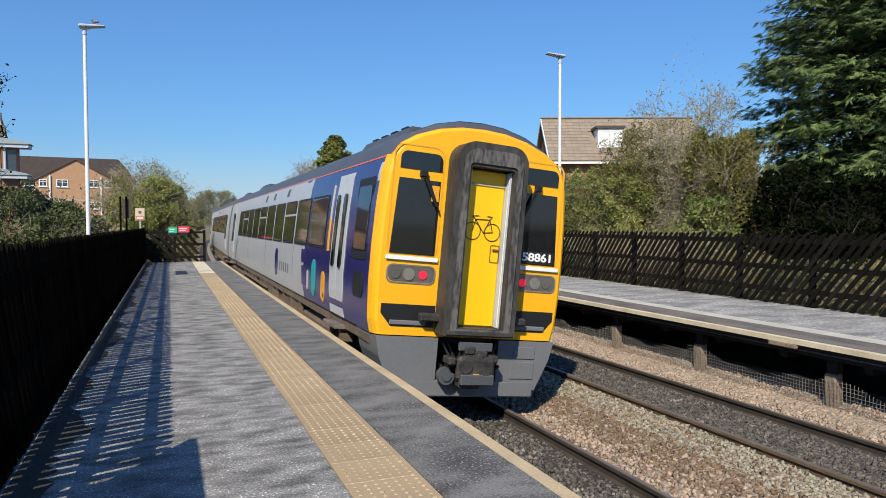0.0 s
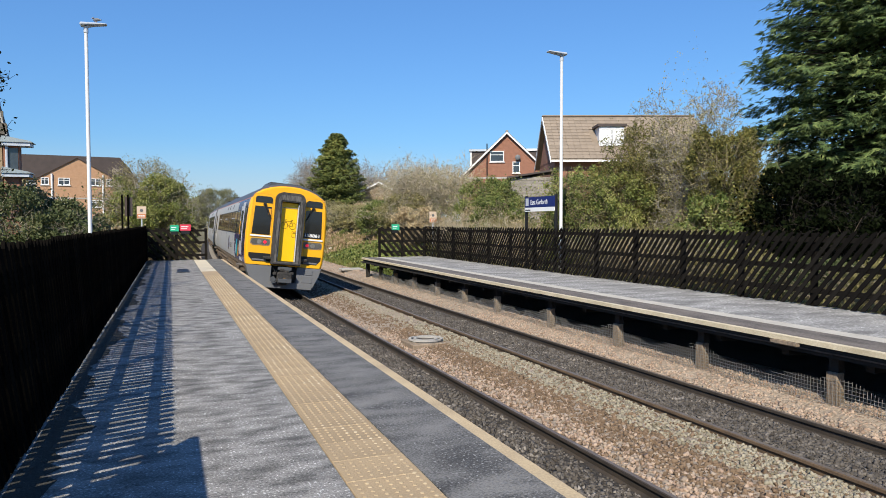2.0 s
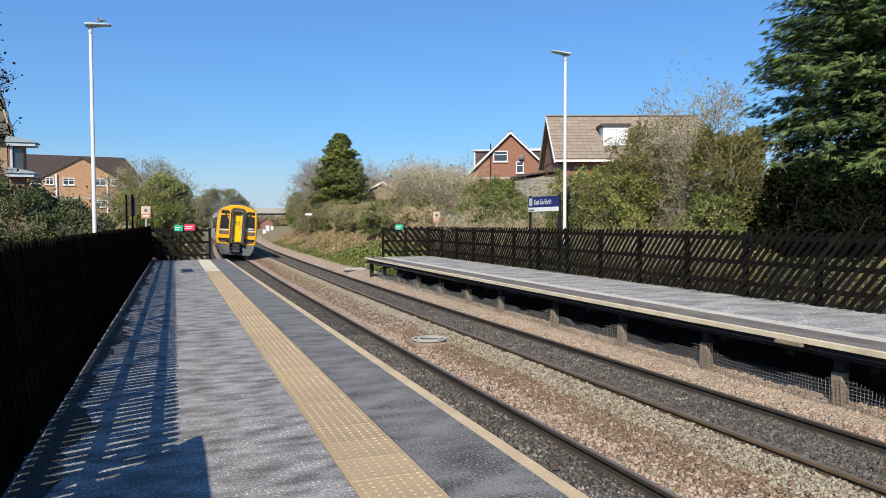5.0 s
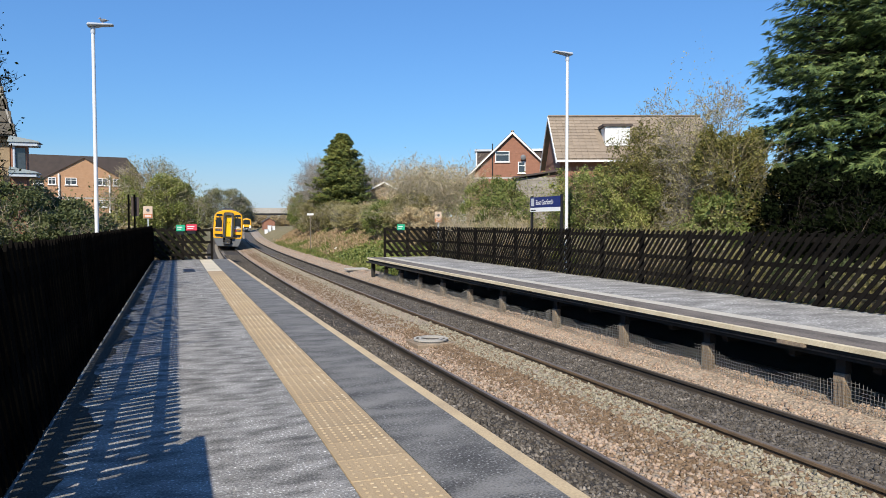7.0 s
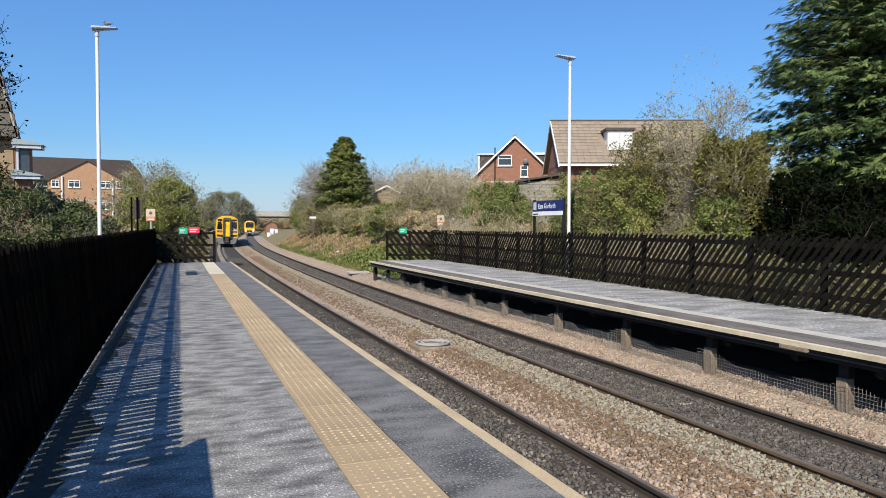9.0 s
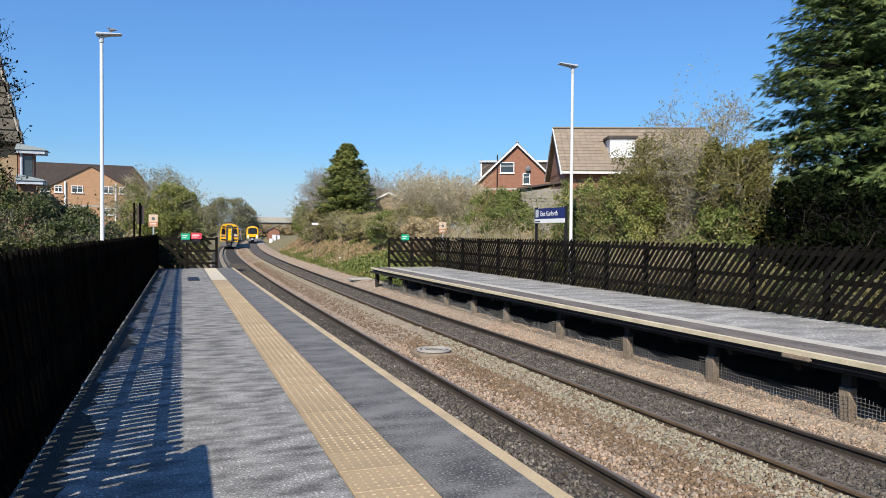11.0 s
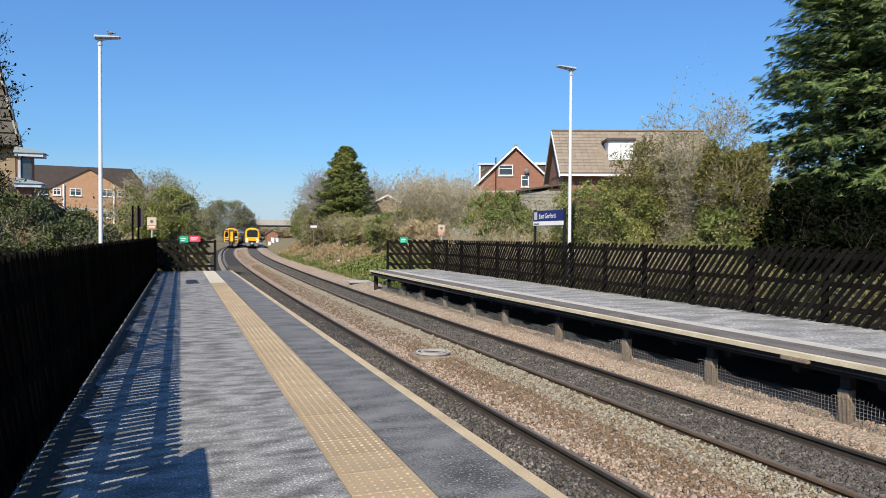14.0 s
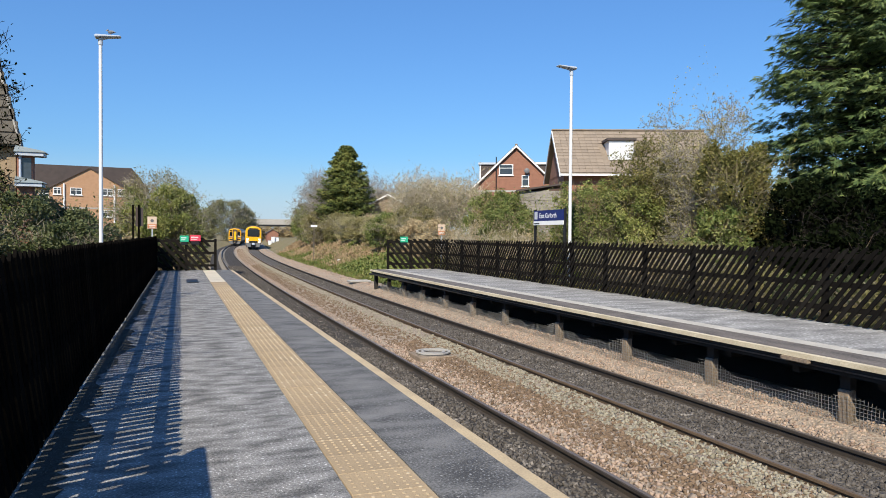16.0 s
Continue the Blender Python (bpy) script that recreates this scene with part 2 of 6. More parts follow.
def ground():
    xs = grid_axis(-2500, 2500, -8, 32, 0.5)
    ys = grid_axis(-1500, 4000, -6, 130, 1.0)
    vs = [(x, y, ground_z(x, y)) for y in ys for x in xs]
    n = len(xs)
    fs = [(j * n + i, j * n + i + 1, (j + 1) * n + i + 1, (j + 1) * n + i) for j in range(len(ys) - 1) for i in range(n - 1)]
    ob = part("ground", (vs, fs), EARTH, smooth=True)
    tagged(ob, "rough grassy ground with earth banks beside the line", "ground", kind="structure")


YS = [-8 + i * 2.0 for i in range(20)] + [32 + 4 * i for i in range(60)]


def permanent_way():
    top = RAILZ - 0.14
    bed = part("ballast_bed", sweep([(1.4, -1.34), (1.75, top), (4.3, top - 0.015), (4.7, top + 0.035), (5.2, top + 0.10), (5.7, top + 0.145), (6.02, top + 0.145), (6.10, top + 0.05), (7.6, top - 0.03), (7.9, top - 0.02), (8.3, top + 0.12), (8.75, top + 0.22), (9.6, top + 0.18), (10.6, -1.34)], YS, lambda y: (bend(y) + bend(y, 0.00043)) / 2), BALLAST)
    tagged(bed, "brown and grey stone ballast bed under two tracks", "ballast", kind="structure")
    for cx, off, m, lab, lo, zl in ((NEAR, near_x, OILY, "blackened oily ballast between the near rails", -1.9, 0.012), (FAR, far_x, DULL, "dull grey-brown ballast between the far rails", -0.7, 0.085)):
        st = part("ballast_strip", sweep([(cx + lo, top - 0.05), (cx + lo, top + zl), (cx + 0.70, top + 0.004), (cx + 0.70, top - 0.1)], YS, off), m)
        tagged(st, lab, "ballast", kind="structure")
    for k, (cx, off) in enumerate(((NEAR, near_x), (FAR, far_x))):
        tr = thing("railway_track", "rusty steel rails on concrete sleepers in stone ballast", "track", kind="structure", group="tracks")
        for side in (-1, 1):
            x = cx + side * 0.752
            z = RAILZ + (CANT if side < 0 else 0.0)
            foot = [(-0.07, -0.155), (0.07, -0.155), (0.07, -0.142), (0.012, -0.12), (0.012, -0.045), (0.036, -0.035), (0.036, -0.004),
                    (0.026, 0.0), (-0.026, 0.0), (-0.036, -0.004), (-0.036, -0.035), (-0.012, -0.045), (-0.012, -0.12), (-0.07, -0.142)]
            r = part("rail", sweep([(x + a, z + b) for a, b in foot], YS, off), RAIL_RUST if k == 1 and side < 0 else RAIL, tr)
            part("rail_head", sweep([(x - 0.024, z + 0.0005), (x + 0.024, z + 0.0005), (x + 0.024, z + 0.003), (x - 0.024, z + 0.003)], YS, off), RAILTOP, r, "polished running surface")
        bm = bmesh.new()
        box(bm, -1.12, 1.12, -0.14, 0.14, -0.38, -0.2, 0.03)
        first = part("sleeper", bm, SLEEPER, tr)
        lean = -math.atan2(CANT, 1.505)
        n = 0
        y = 0.5
        while y < 150:
            mm = Matrix.Translation((cx + off(y), y, RAILZ + CANT / 2)) @ Matrix.Rotation(-lean, 4, "Y")
            if n == 0:
                first.matrix_basis = mm
            else:
                again(first, mm)
            n += 1
            y += 0.65


# ---- platforms ----
def edge_x(y):
    return 2.29 + 0.00008 * max(0.0, y - 6) ** 2


def near_platform():
    ys = [-7 + i * 2.0 for i in range(20)] + [32.9]
    pf = thing("platform_near", "grey asphalt station platform with a buff tactile strip and a yellow edge", "platform", kind="structure")
    part("surface", sweep([(-1.35, -1.3), (-1.35, 0), (1.005, 0), (1.005, -1.3)], ys, lambda y: 0), ASPHALT, pf, "worn grey asphalt with pale frost-like scuffs")
    part("edge_surface", sweep([(1.52, -1.2), (1.52, 0), (2.16, 0.0), (2.16, -0.25), (1.9, -0.25), (1.9, -1.2)], ys, lambda y: edge_x(y) - 2.29), ASPHALT_EDGE, pf, "smooth dark asphalt beside the edge")
    part("edge_line", sweep([(2.16, -0.25), (2.16, 0.0), (2.27, 0.0), (2.29, -0.02), (2.29, -0.25)], ys, lambda y: edge_x(y) - 2.29), EDGE_PAINT, pf, "worn yellow painted platform edge")
    part("front_wall", sweep([(1.92, -1.3), (1.92, -0.25), (2.12, -0.25), (2.12, -1.3)], ys, lambda y: edge_x(y) - 2.29), UNDER, pf)
    part("kerb", sweep([(-1.2, 0.0), (-1.2, 0.02), (-0.96, 0.02), (-0.96, 0.0)], ys, lambda y: 0), FOOT_DARK, pf, "dark kerb strip under the fence")
    part("bedding", sweep([(0.9, -0.4), (0.9, -0.012), (1.62, -0.012), (1.62, -0.4)], ys, lambda y: 0.5 * (edge_x(y) - 2.29)), ASPHALT_EDGE, pf)
    # thin dark strip with an uneven inner edge along the fence foot
    rng = np.random.default_rng(77)
    yy = np.arange(-6, 32.4, 0.12)
    w = 0.20 + 0.07 * np.sin(yy * 1.3) + 0.05 * np.sin(yy * 4.1 + 1) + 0.03 * rng.normal(size=len(yy))
    vs = [(x, y, 0.004) for y, k in zip(yy, w) for x in (-0.955 + 0.004 * y, -0.955 + 0.004 * y + max(0.05, k))]
    tagged(part("moss", (vs, [(2 * i, 2 * i + 1, 2 * i + 3, 2 * i + 2) for i in range(len(yy) - 1)]), FOOT_DARK, pf, "dark uneven strip along the fence foot"), kind="stuff")
    ramp = bmesh.new()
    v = [ramp.verts.new(c) for c in ((-1.2, 32.92, -1.2), (1.9, 32.92, -1.2), (1.9, 32.92, -0.01), (-1.2, 32.92, -0.01), (-1.2, 42.0, -1.2), (2.2, 42.0, -1.2), (2.2, 42.0, -0.6), (-1.2, 42.0, -0.6))]
    for f in ((0, 1, 2, 3), (7, 6, 5, 4), (0, 4, 5, 1), (1, 5, 6, 2), (2, 6, 7, 3), (3, 7, 4, 0)):
        ramp.faces.new([v[k] for k in f])
    bmesh.ops.recalc_face_normals(ramp, faces=ramp.faces[:])
    part("ramp", ramp, BALLAST, pf, "pale gravel ramp past the end fence")
    # tactile slabs, 0.5 m wide
    bm = bmesh.new()
    box(bm, -0.249, 0.249, -0.197, 0.197, -0.06, 0.0, 0.004)
    first = part("tactile_slab", bm, TACTILE, pf)
    n = 0
    y = -6.8
    pale = None
    while y < 32.7:
        m = Matrix.Translation((1.262 + 0.00006 * max(0, y - 6) ** 2, y, random.uniform(-0.002, 0.002) + 0.002))
        if y > 24.5 and pale is None:
            bm = bmesh.new()
            box(bm, -0.249, 0.249, -0.197, 0.197, -0.06, 0.0, 0.004)
            pale = part("tactile_slab", bm, TACTILE_PALE, pf, "worn pale slab")
            pale.matrix_basis = m
        elif n == 0:
            first.matrix_basis = m
        else:
            again(pale or first, m)
        n += 1
        y += 0.4
    part("strip_base", sweep([(1.005, -0.4), (1.005, -0.03), (1.52, -0.03), (1.52, -0.4)], ys, lambda y: 0), UNDER, pf)
    # blister domes of the slabs
    vs, fs = [], []
    for i in range(300):
        y = 2.6 + i * 0.0667
        for j in range(7):
            x = 1.262 - 0.2 + j * 0.0667 + 0.00006 * max(0, y - 6) ** 2
            o = len(vs)
            for ring, (r, z) in enumerate(((0.016, 0.001), (0.010, 0.0075))):
                vs += [(x + r * math.cos(a * math.pi / 3), y + r * math.sin(a * math.pi / 3), z) for a in range(6)]
            fs += [(o + a, o + (a + 1) % 6, o + 6 + (a + 1) % 6, o + 6 + a) for a in range(6)] + [tuple(o + 6 + a for a in range(6))]
    tagged(part("blister", (vs, fs), DOME, pf, "rows of small worn blisters"), kind="stuff")


def far_edge(y):
    return 8.17 + 0.00045 * max(0.0, y - 8) ** 2


def far_platform():
    ys = [-6 + i * 1.5 for i in range(25)] + [31.6]
    pf = thing("platform_far", "raised timber-framed platform with grey asphalt deck and a cream edge", "platform", kind="structure")
    sh = lambda y: far_edge(y) - 8.17
    part("deck", sweep([(9.1, -0.16), (9.1, 0.0), (12.2, 0.0), (12.2, -0.16)], ys, lambda y: 0.35 * sh(y)), ASPHALT_FAR, pf, "pale grey asphalt deck")
    part("edge_deck", sweep([(8.25, -0.16), (8.25, 0.001), (8.90, 0.001), (8.90, -0.16)], ys, sh), EDGE_BROWN, pf, "brown-grey strip beside the edge")
    part("white_line", sweep([(8.90, -0.15), (8.90, 0.004), (9.22, 0.004), (9.22, -0.15)], ys, sh), WHITE_LINE, pf, "worn white line")
    part("edge_board", sweep([(8.17, -0.07), (8.17, 0.0), (8.25, 0.004), (8.25, -0.07)], ys, sh), CREAM_EDGE, pf, "cream painted edge board")
    part("fascia", sweep([(8.21, -0.13), (8.21, -0.07), (8.3, -0.07), (8.3, -0.13)], ys, sh), UNDER, pf, "black edge beam")
    # underside and back sheet are near-black: the void's shade is in their colour
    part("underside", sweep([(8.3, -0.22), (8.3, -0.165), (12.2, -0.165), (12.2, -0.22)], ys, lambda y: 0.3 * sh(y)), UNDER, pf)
    part("back_wall", sweep([(9.9, -1.4), (9.9, -0.22), (10.0, -0.22), (10.0, -1.4)], ys, lambda y: 0.3 * sh(y)), UNDER, pf, "near-black sheet standing in for shade under the deck")


# ---- fences ----
def fence_straight(name, label, x0, y0, x1, y1, height, rails, spacing, lean, post_gap, pale_w=0.085, thick=0.022, wood=None):
    """Posts, rails and palings between two points; lean: how far a paling's top is shifted along the fence per metre of height."""
    d = Vector((x1 - x0, y1 - y0, 0))
    L = d.length
    rot = math.atan2(d.y, d.x)
    f = thing(name, label, "fence", Matrix.Translation((x0, y0, 0)) @ Matrix.Rotation(rot, 4, "Z"), kind="structure")
    wood = wood or FENCE
    n = max(1, round(L / post_gap))
    post = None
    for i in range(n + 1):
        m = Matrix.Translation((i * L / n, 0.075, 0))
        if post is None:
            post = part("post", bx(-0.055, 0.055, -0.05, 0.05, -0.1, height - 0.04, bevel=0.008), wood, f)
            post.matrix_basis = m
        else:
            again(post, m)
    for z in rails:
        part("fence_rail", bx(0, L, 0.0, 0.045, z - 0.05, z + 0.05, bevel=0.005), wood, f)
    # paling with a pointed top
    h0, h1 = 0.025, height
    w = pale_w / 2 * math.sqrt(1 + lean * lean)
    bm = bmesh.new()
    out = [(-w + lean * h0, h0), (w + lean * h0, h0), (w + lean * (h1 - 0.05), h1 - 0.05), (lean * h1, h1), (-w + lean * (h1 - 0.05), h1 - 0.05)]
    prism(bm, out, -thick, -0.001)
    pale = part("paling", bm, wood, f)
    k = 0
    lo, hi = max(0, -lean * height), L - max(0, lean * height)
    x = lo + 0.06
    while x < hi:
        m = Matrix.Translation((x + random.uniform(-0.006, 0.006), random.uniform(-0.002, 0.002), random.uniform(-0.015, 0.015)))
        if k == 0:
            pale.matrix_basis = m
        else:
            again(pale, m)
        k += 1
        x += spacing
    # short palings fill the triangles at both ends of a leaning fence
    if lean:
        for q in [(k + 1) * spacing for k in range(int(abs(lean) * height / spacing))]:
            cut = q / abs(lean)
            for low in (True, False):
                a, b = (h0, h1 - cut) if low else (max(h0, cut), h1)
                if b - a < 0.12:
                    continue
                bm = bmesh.new()
                prism(bm, [(-w + lean * a, a), (w + lean * a, a), (w + lean * b, b), (-w + lean * b, b)], -thick, -0.001)
                o = part("paling", bm, wood, f)
                at_lo = low == (lean < 0)
                o.matrix_basis = Matrix.Translation((lo + 0.06 - q if at_lo else x - spacing + q, 0, 0))
    return f


def fences():
    fence_straight("fence_left", "tall black-stained timber paling fence behind the platform", -1.02, -7.0, -0.86, 32.5, 1.5, (0.25, 0.72, 1.3), 0.15, -0.68, 1.85, pale_w=0.085)
    fence_straight("fence_end", "black-stained timber fence closing the platform end", -0.86, 32.55, 1.58, 32.55, 1.44, (0.22, 0.78, 1.3), 0.30, -0.85, 1.2, pale_w=0.125, wood=FENCE_LIT)
    fence_straight("fence_right", "long black-stained timber fence with slanting palings", 11.65, 32.0, 11.42, -5.0, 1.45, (0.3, 0.75, 1.28), 0.195, 0.85, 1.85, pale_w=0.08, wood=FENCE_LIT)
    fence_straight("fence_far_end", "black-stained slanting paling fence at the platform end", 9.35, 31.7, 11.6, 31.7, 1.44, (0.25, 0.75, 1.3), 0.30, -0.85, 1.12, pale_w=0.125, wood=FENCE_LIT)


# ---- lamps ----
def lamp_post(x, y, base, top, facing, label):
    t = thing("street_lamp", label, "lamp post", Matrix.Translation((x, y, base)), group="platform lamps")
    h = top - base
    bm = bmesh.new()
    tube(bm, (0, 0, 0), (0, 0, 1.1), 0.075, 0.075, 24)
    tube(bm, (0, 0, 1.1), (0, 0, 1.18), 0.075, 0.055, 24)
    tube(bm, (0, 0, 1.18), (0, 0, h - 0.12), 0.055, 0.045, 24)
    part("column", bm, GALV, t)
    bm = bmesh.new()
    tube(bm, (0, 0, h - 0.16), (0, 0, h + 0.02), 0.06, 0.06, 12)
    tube(bm, (0, 0, h), (facing * 0.2, 0, h + 0.05), 0.035, 0.03, 10)
    part("bracket", bm, GREYMETAL, t)
    bm = bmesh.new()
    vs = box(bm, -0.14, 0.52, -0.15, 0.15, 0.0, 0.09, 0.03)
    for v in bm.verts:
        if v.co.x > 0.2:
            v.co.z = v.co.z * 0.45 + 0.03
            v.co.y *= 0.75
    bmesh.ops.transform(bm, matrix=Matrix.Translation((0, 0, h + 0.02)) @ Matrix.Rotation(radians(-4 * facing), 4, "Y") @ Matrix.Diagonal((facing, 1, 1, 1)), verts=bm.verts)
    bmesh.ops.recalc_face_normals(bm, faces=bm.faces[:])
    part("lantern", bm, GREYMETAL, t, "flat grey lantern head")
    return t


ground()
permanent_way()
near_platform()
far_platform()
fences()
lamp_post(-1.97, 21.3, -0.1, 6.95, 1, "tall white lamp column behind the black fence")
lamp_post(11.95, 19.7, -0.05, 7.0, -1, "tall white lamp column behind the slatted fence")


# ---- trains ----
def plain(name, col, rough=0.4, metal=0.0, bump=0.0, scale=1.5, dirt=0.8):
    return mat(name, col, rough, tuple(c * dirt for c in col), scale, 40, bump, metal=metal)


def glass_mat(name, col, rough=0.06):
    m = mat(name, col, rough, tuple(c * 0.6 for c in col), 0.8, 10, 0.0, spec=0.7)
    return m


BRONZE_DARK = plain("dull bronze metal", (0.16, 0.08, 0.02), 0.5)
YELLOW = plain("warning yellow paint", (0.82, 0.41, 0.012), 0.36, dirt=0.88)
DOORYELLOW = plain("clean door yellow", (0.86, 0.50, 0.006), 0.36, dirt=0.92)
NAVY = plain("dark blue paint", (0.030, 0.027, 0.135), 0.22, dirt=0.75)
SILVER = plain("light grey paint", (0.41, 0.42, 0.435), 0.35, dirt=0.85)
DOORGREY = plain("pale grey door paint", (0.47, 0.485, 0.50), 0.35, dirt=0.9)
ROOFGREY = plain("dirty dark roof", (0.080, 0.086, 0.096), 0.5, dirt=0.65)
SKIRT = plain("dark grey skirt paint", (0.15, 0.155, 0.165), 0.5, dirt=0.8)
RUBBER = mat("weathered gangway rubber", (0.024, 0.0225, 0.0215), 0.6, (0.055, 0.052, 0.049), 4, 22, 0.4, contrast=1.6, stretch=(1, 1, 0.35))
SCUFF = mat("scuffed gangway face plate", (0.032, 0.03, 0.028), 0.6, (0.12, 0.114, 0.107), 5, 26, 0.4, contrast=1.8, stretch=(1, 1, 0.3))
BLACK = plain("black trim", (0.012, 0.012, 0.013), 0.5)
DARKGLASS = glass_mat("dark tinted glass", (0.012, 0.014, 0.016))
LAMPLENS = glass_mat("smoked lamp cover", (0.12, 0.115, 0.105), 0.1)
LAMPGLASS = glass_mat("headlamp glass", (0.21, 0.205, 0.19), 0.12)
GREASE = mat("dusty brown underframe steel", (0.17, 0.125, 0.085), 0.85, (0.06, 0.046, 0.034), 4, 40, 0.4)
COUPLING = mat("greasy black coupling steel", (0.018, 0.017, 0.016), 0.5, (0.06, 0.055, 0.05), 7, 40, 0.4)
ORANGE = plain("orange stripe", (0.62, 0.14, 0.02), 0.4)
TEAL = plain("teal emblem", (0.02, 0.33, 0.37), 0.4)
AMBER = plain("amber emblem", (0.75, 0.36, 0.03), 0.4)
REDLAMP = bpy.data.materials.new("tail lamp red")
REDLAMP.use_nodes = True
REDLAMP.node_tree.nodes["Principled BSDF"].inputs["Base Color"].default_value = (0.6, 0.01, 0.03, 1)
REDLAMP.node_tree.nodes["Principled BSDF"].inputs["Emission Color"].default_value = (1.0, 0.03, 0.08, 1)
REDLAMP.node_tree.nodes["Principled BSDF"].inputs["Emission Strength"].default_value = 0.35
HEADLAMP = bpy.data.materials.new("lit headlamp")
HEADLAMP.use_nodes = True
HEADLAMP.node_tree.nodes["Principled BSDF"].inputs["Emission Color"].default_value = (1.0, 0.95, 0.85, 1)
HEADLAMP.node_tree.nodes["Principled BSDF"].inputs["Emission Strength"].default_value = 1.2

LEN = 22.57
SIDE = [(1.285, 0.97), (1.33, 1.15), (1.358, 1.6), (1.36, 2.1), (1.345, 2.6), (1.315, 3.0), (1.26, 3.22)]
ROOF = [(1.26, 3.22), (1.15, 3.40), (0.95, 3.56), (0.65, 3.70), (0.32, 3.78), (0.0, 3.80)]


def side_x(z):
    for (xa, za), (xb, zb) in zip(SIDE, SIDE[1:]):
        if za <= z <= zb:
            return xa + (xb - xa) * (z - za) / (zb - za)
    return SIDE[-1][0]


def loft(sections):
    """Verts and faces of open outlines (y, [(x, z)...])."""
    vs, fs, n = [], [], len(sections[0][1])
    for y, o in sections:
        vs += [(x, y, z) for x, z in o]
    for i in range(len(sections) - 1):
        for j in range(n - 1):
            fs.append((i * n + j, (i + 1) * n + j, (i + 1) * n + j + 1, i * n + j + 1))
    return vs, fs


def side_patch(s, y0, y1, z0, z1, out=0.006, thick=0.03, steps=4, corner=0.0, slant=0.0):
    """A panel that follows the body side; s: -1 or 1; corner cuts its corners; slant shifts its top along the car."""
    bm = bmesh.new()
    if corner:
        pts = []
        for cy, cz, a0 in ((y1 - corner, z1 - corner, 0), (y0 + corner, z1 - corner, 90), (y0 + corner, z0 + corner, 180), (y1 - corner, z0 + corner, 270)):
            for k in range(5):
                a = radians(a0 + k * 22.5)
                pts.append((cy + corner * math.cos(a), cz + corner * math.sin(a)))
    else:
        zs = [z0 + (z1 - z0) * i / steps for i in range(steps + 1)]
        pts = [(y1 + slant * (z - z0), z) for z in zs] + [(y0 + slant * (z - z0), z) for z in zs[::-1]]
    a = [bm.verts.new((s * (side_x(z) + out), y, z)) for y, z in pts]
    b = [bm.verts.new((s * (side_x(z) + out - thick), y, z)) for y, z in pts]
    bm.faces.new(a)
    bm.faces.new(b[::-1])
    for i in range(len(a)):
        j = (i + 1) % len(a)
        bm.faces.new((a[j], a[i], b[i], b[j]))
    bmesh.ops.recalc_face_normals(bm, faces=bm.faces[:])
    return bm


def half_loop(inset=0.0, top=0.0):
    """Outline of the body from one foot over the roof to the other."""
    r = SIDE + ROOF[1:]
    r = [(x - inset * (1 if z < 3.6 else x), z - top * (z > 3.3) * (z - 3.3) * 2) for x, z in r]
    return r + [(-x, z) for x, z in r[-2::-1]]


def plate(pts, y0, y1):
    bm = bmesh.new()
    prism(bm, pts, y0, y1)
    return bm


def rounded(x0, x1, z0, z1, r, k=4):
    pts = []
    for cx, cz, a0 in ((x1 - r, z1 - r, 0), (x0 + r, z1 - r, 90), (x0 + r, z0 + r, 180), (x1 - r, z0 + r, 270)):
        for i in range(k + 1):
            a = radians(a0 + i * 90 / k)
            pts.append((cx + r * math.cos(a), cz + r * math.sin(a)))
    return pts


def arch(x0, x1, z0, z1, r, k=6):
    """A door shape: square foot, round shoulders."""
    pts = [(x0, z0), (x1, z0)]
    for cx, a0 in ((x1 - r, 0), (x0 + r, 90)):
        for i in range(k + 1):
            a = radians(a0 + i * 90 / k)
            pts.append((cx + r * math.cos(a), z1 - r + r * math.sin(a)))
    return pts


def frame_of(outer, inner, y0, y1):
    """A ring between two outlines with equal counts."""
    bm = bmesh.new()
    n = len(outer)
    rows = [[bm.verts.new((x, y, z)) for x, z in o] for o, y in ((outer, y0), (inner, y0), (inner, y1), (outer, y1))]
    for i in range(n):
        j = (i + 1) % n
        for q in range(4):
            a, b = rows[q], rows[(q + 1) % 4]
            bm.faces.new((a[i], a[j], b[j], b[i]))
    bmesh.ops.recalc_face_normals(bm, faces=bm.faces[:])
    return bm


def lettering(text, size, material, parent, m, name="lettering", label="", bold=0.0, width=None):
    cu = bpy.data.curves.new(name, "FONT")
    cu.body, cu.size, cu.align_x, cu.align_y, cu.extrude, cu.offset = text, size, "CENTER", "CENTER", 0.002, bold
    tmp = new(name, cu)
    me = bpy.data.meshes.new_from_object(tmp.evaluated_get(bpy.context.evaluated_depsgraph_get()))
    bpy.data.objects.remove(tmp)
    me.materials.clear()
    me.materials.append(material)
    if width:
        xs = [v.co.x for v in me.vertices]
        f = width / (max(xs) - min(xs))
        for v in me.vertices:
            v.co.x *= f
    ob = new(name, me)
    ob.parent, ob.matrix_basis = parent, m
    return tagged(ob, label) if label else ob


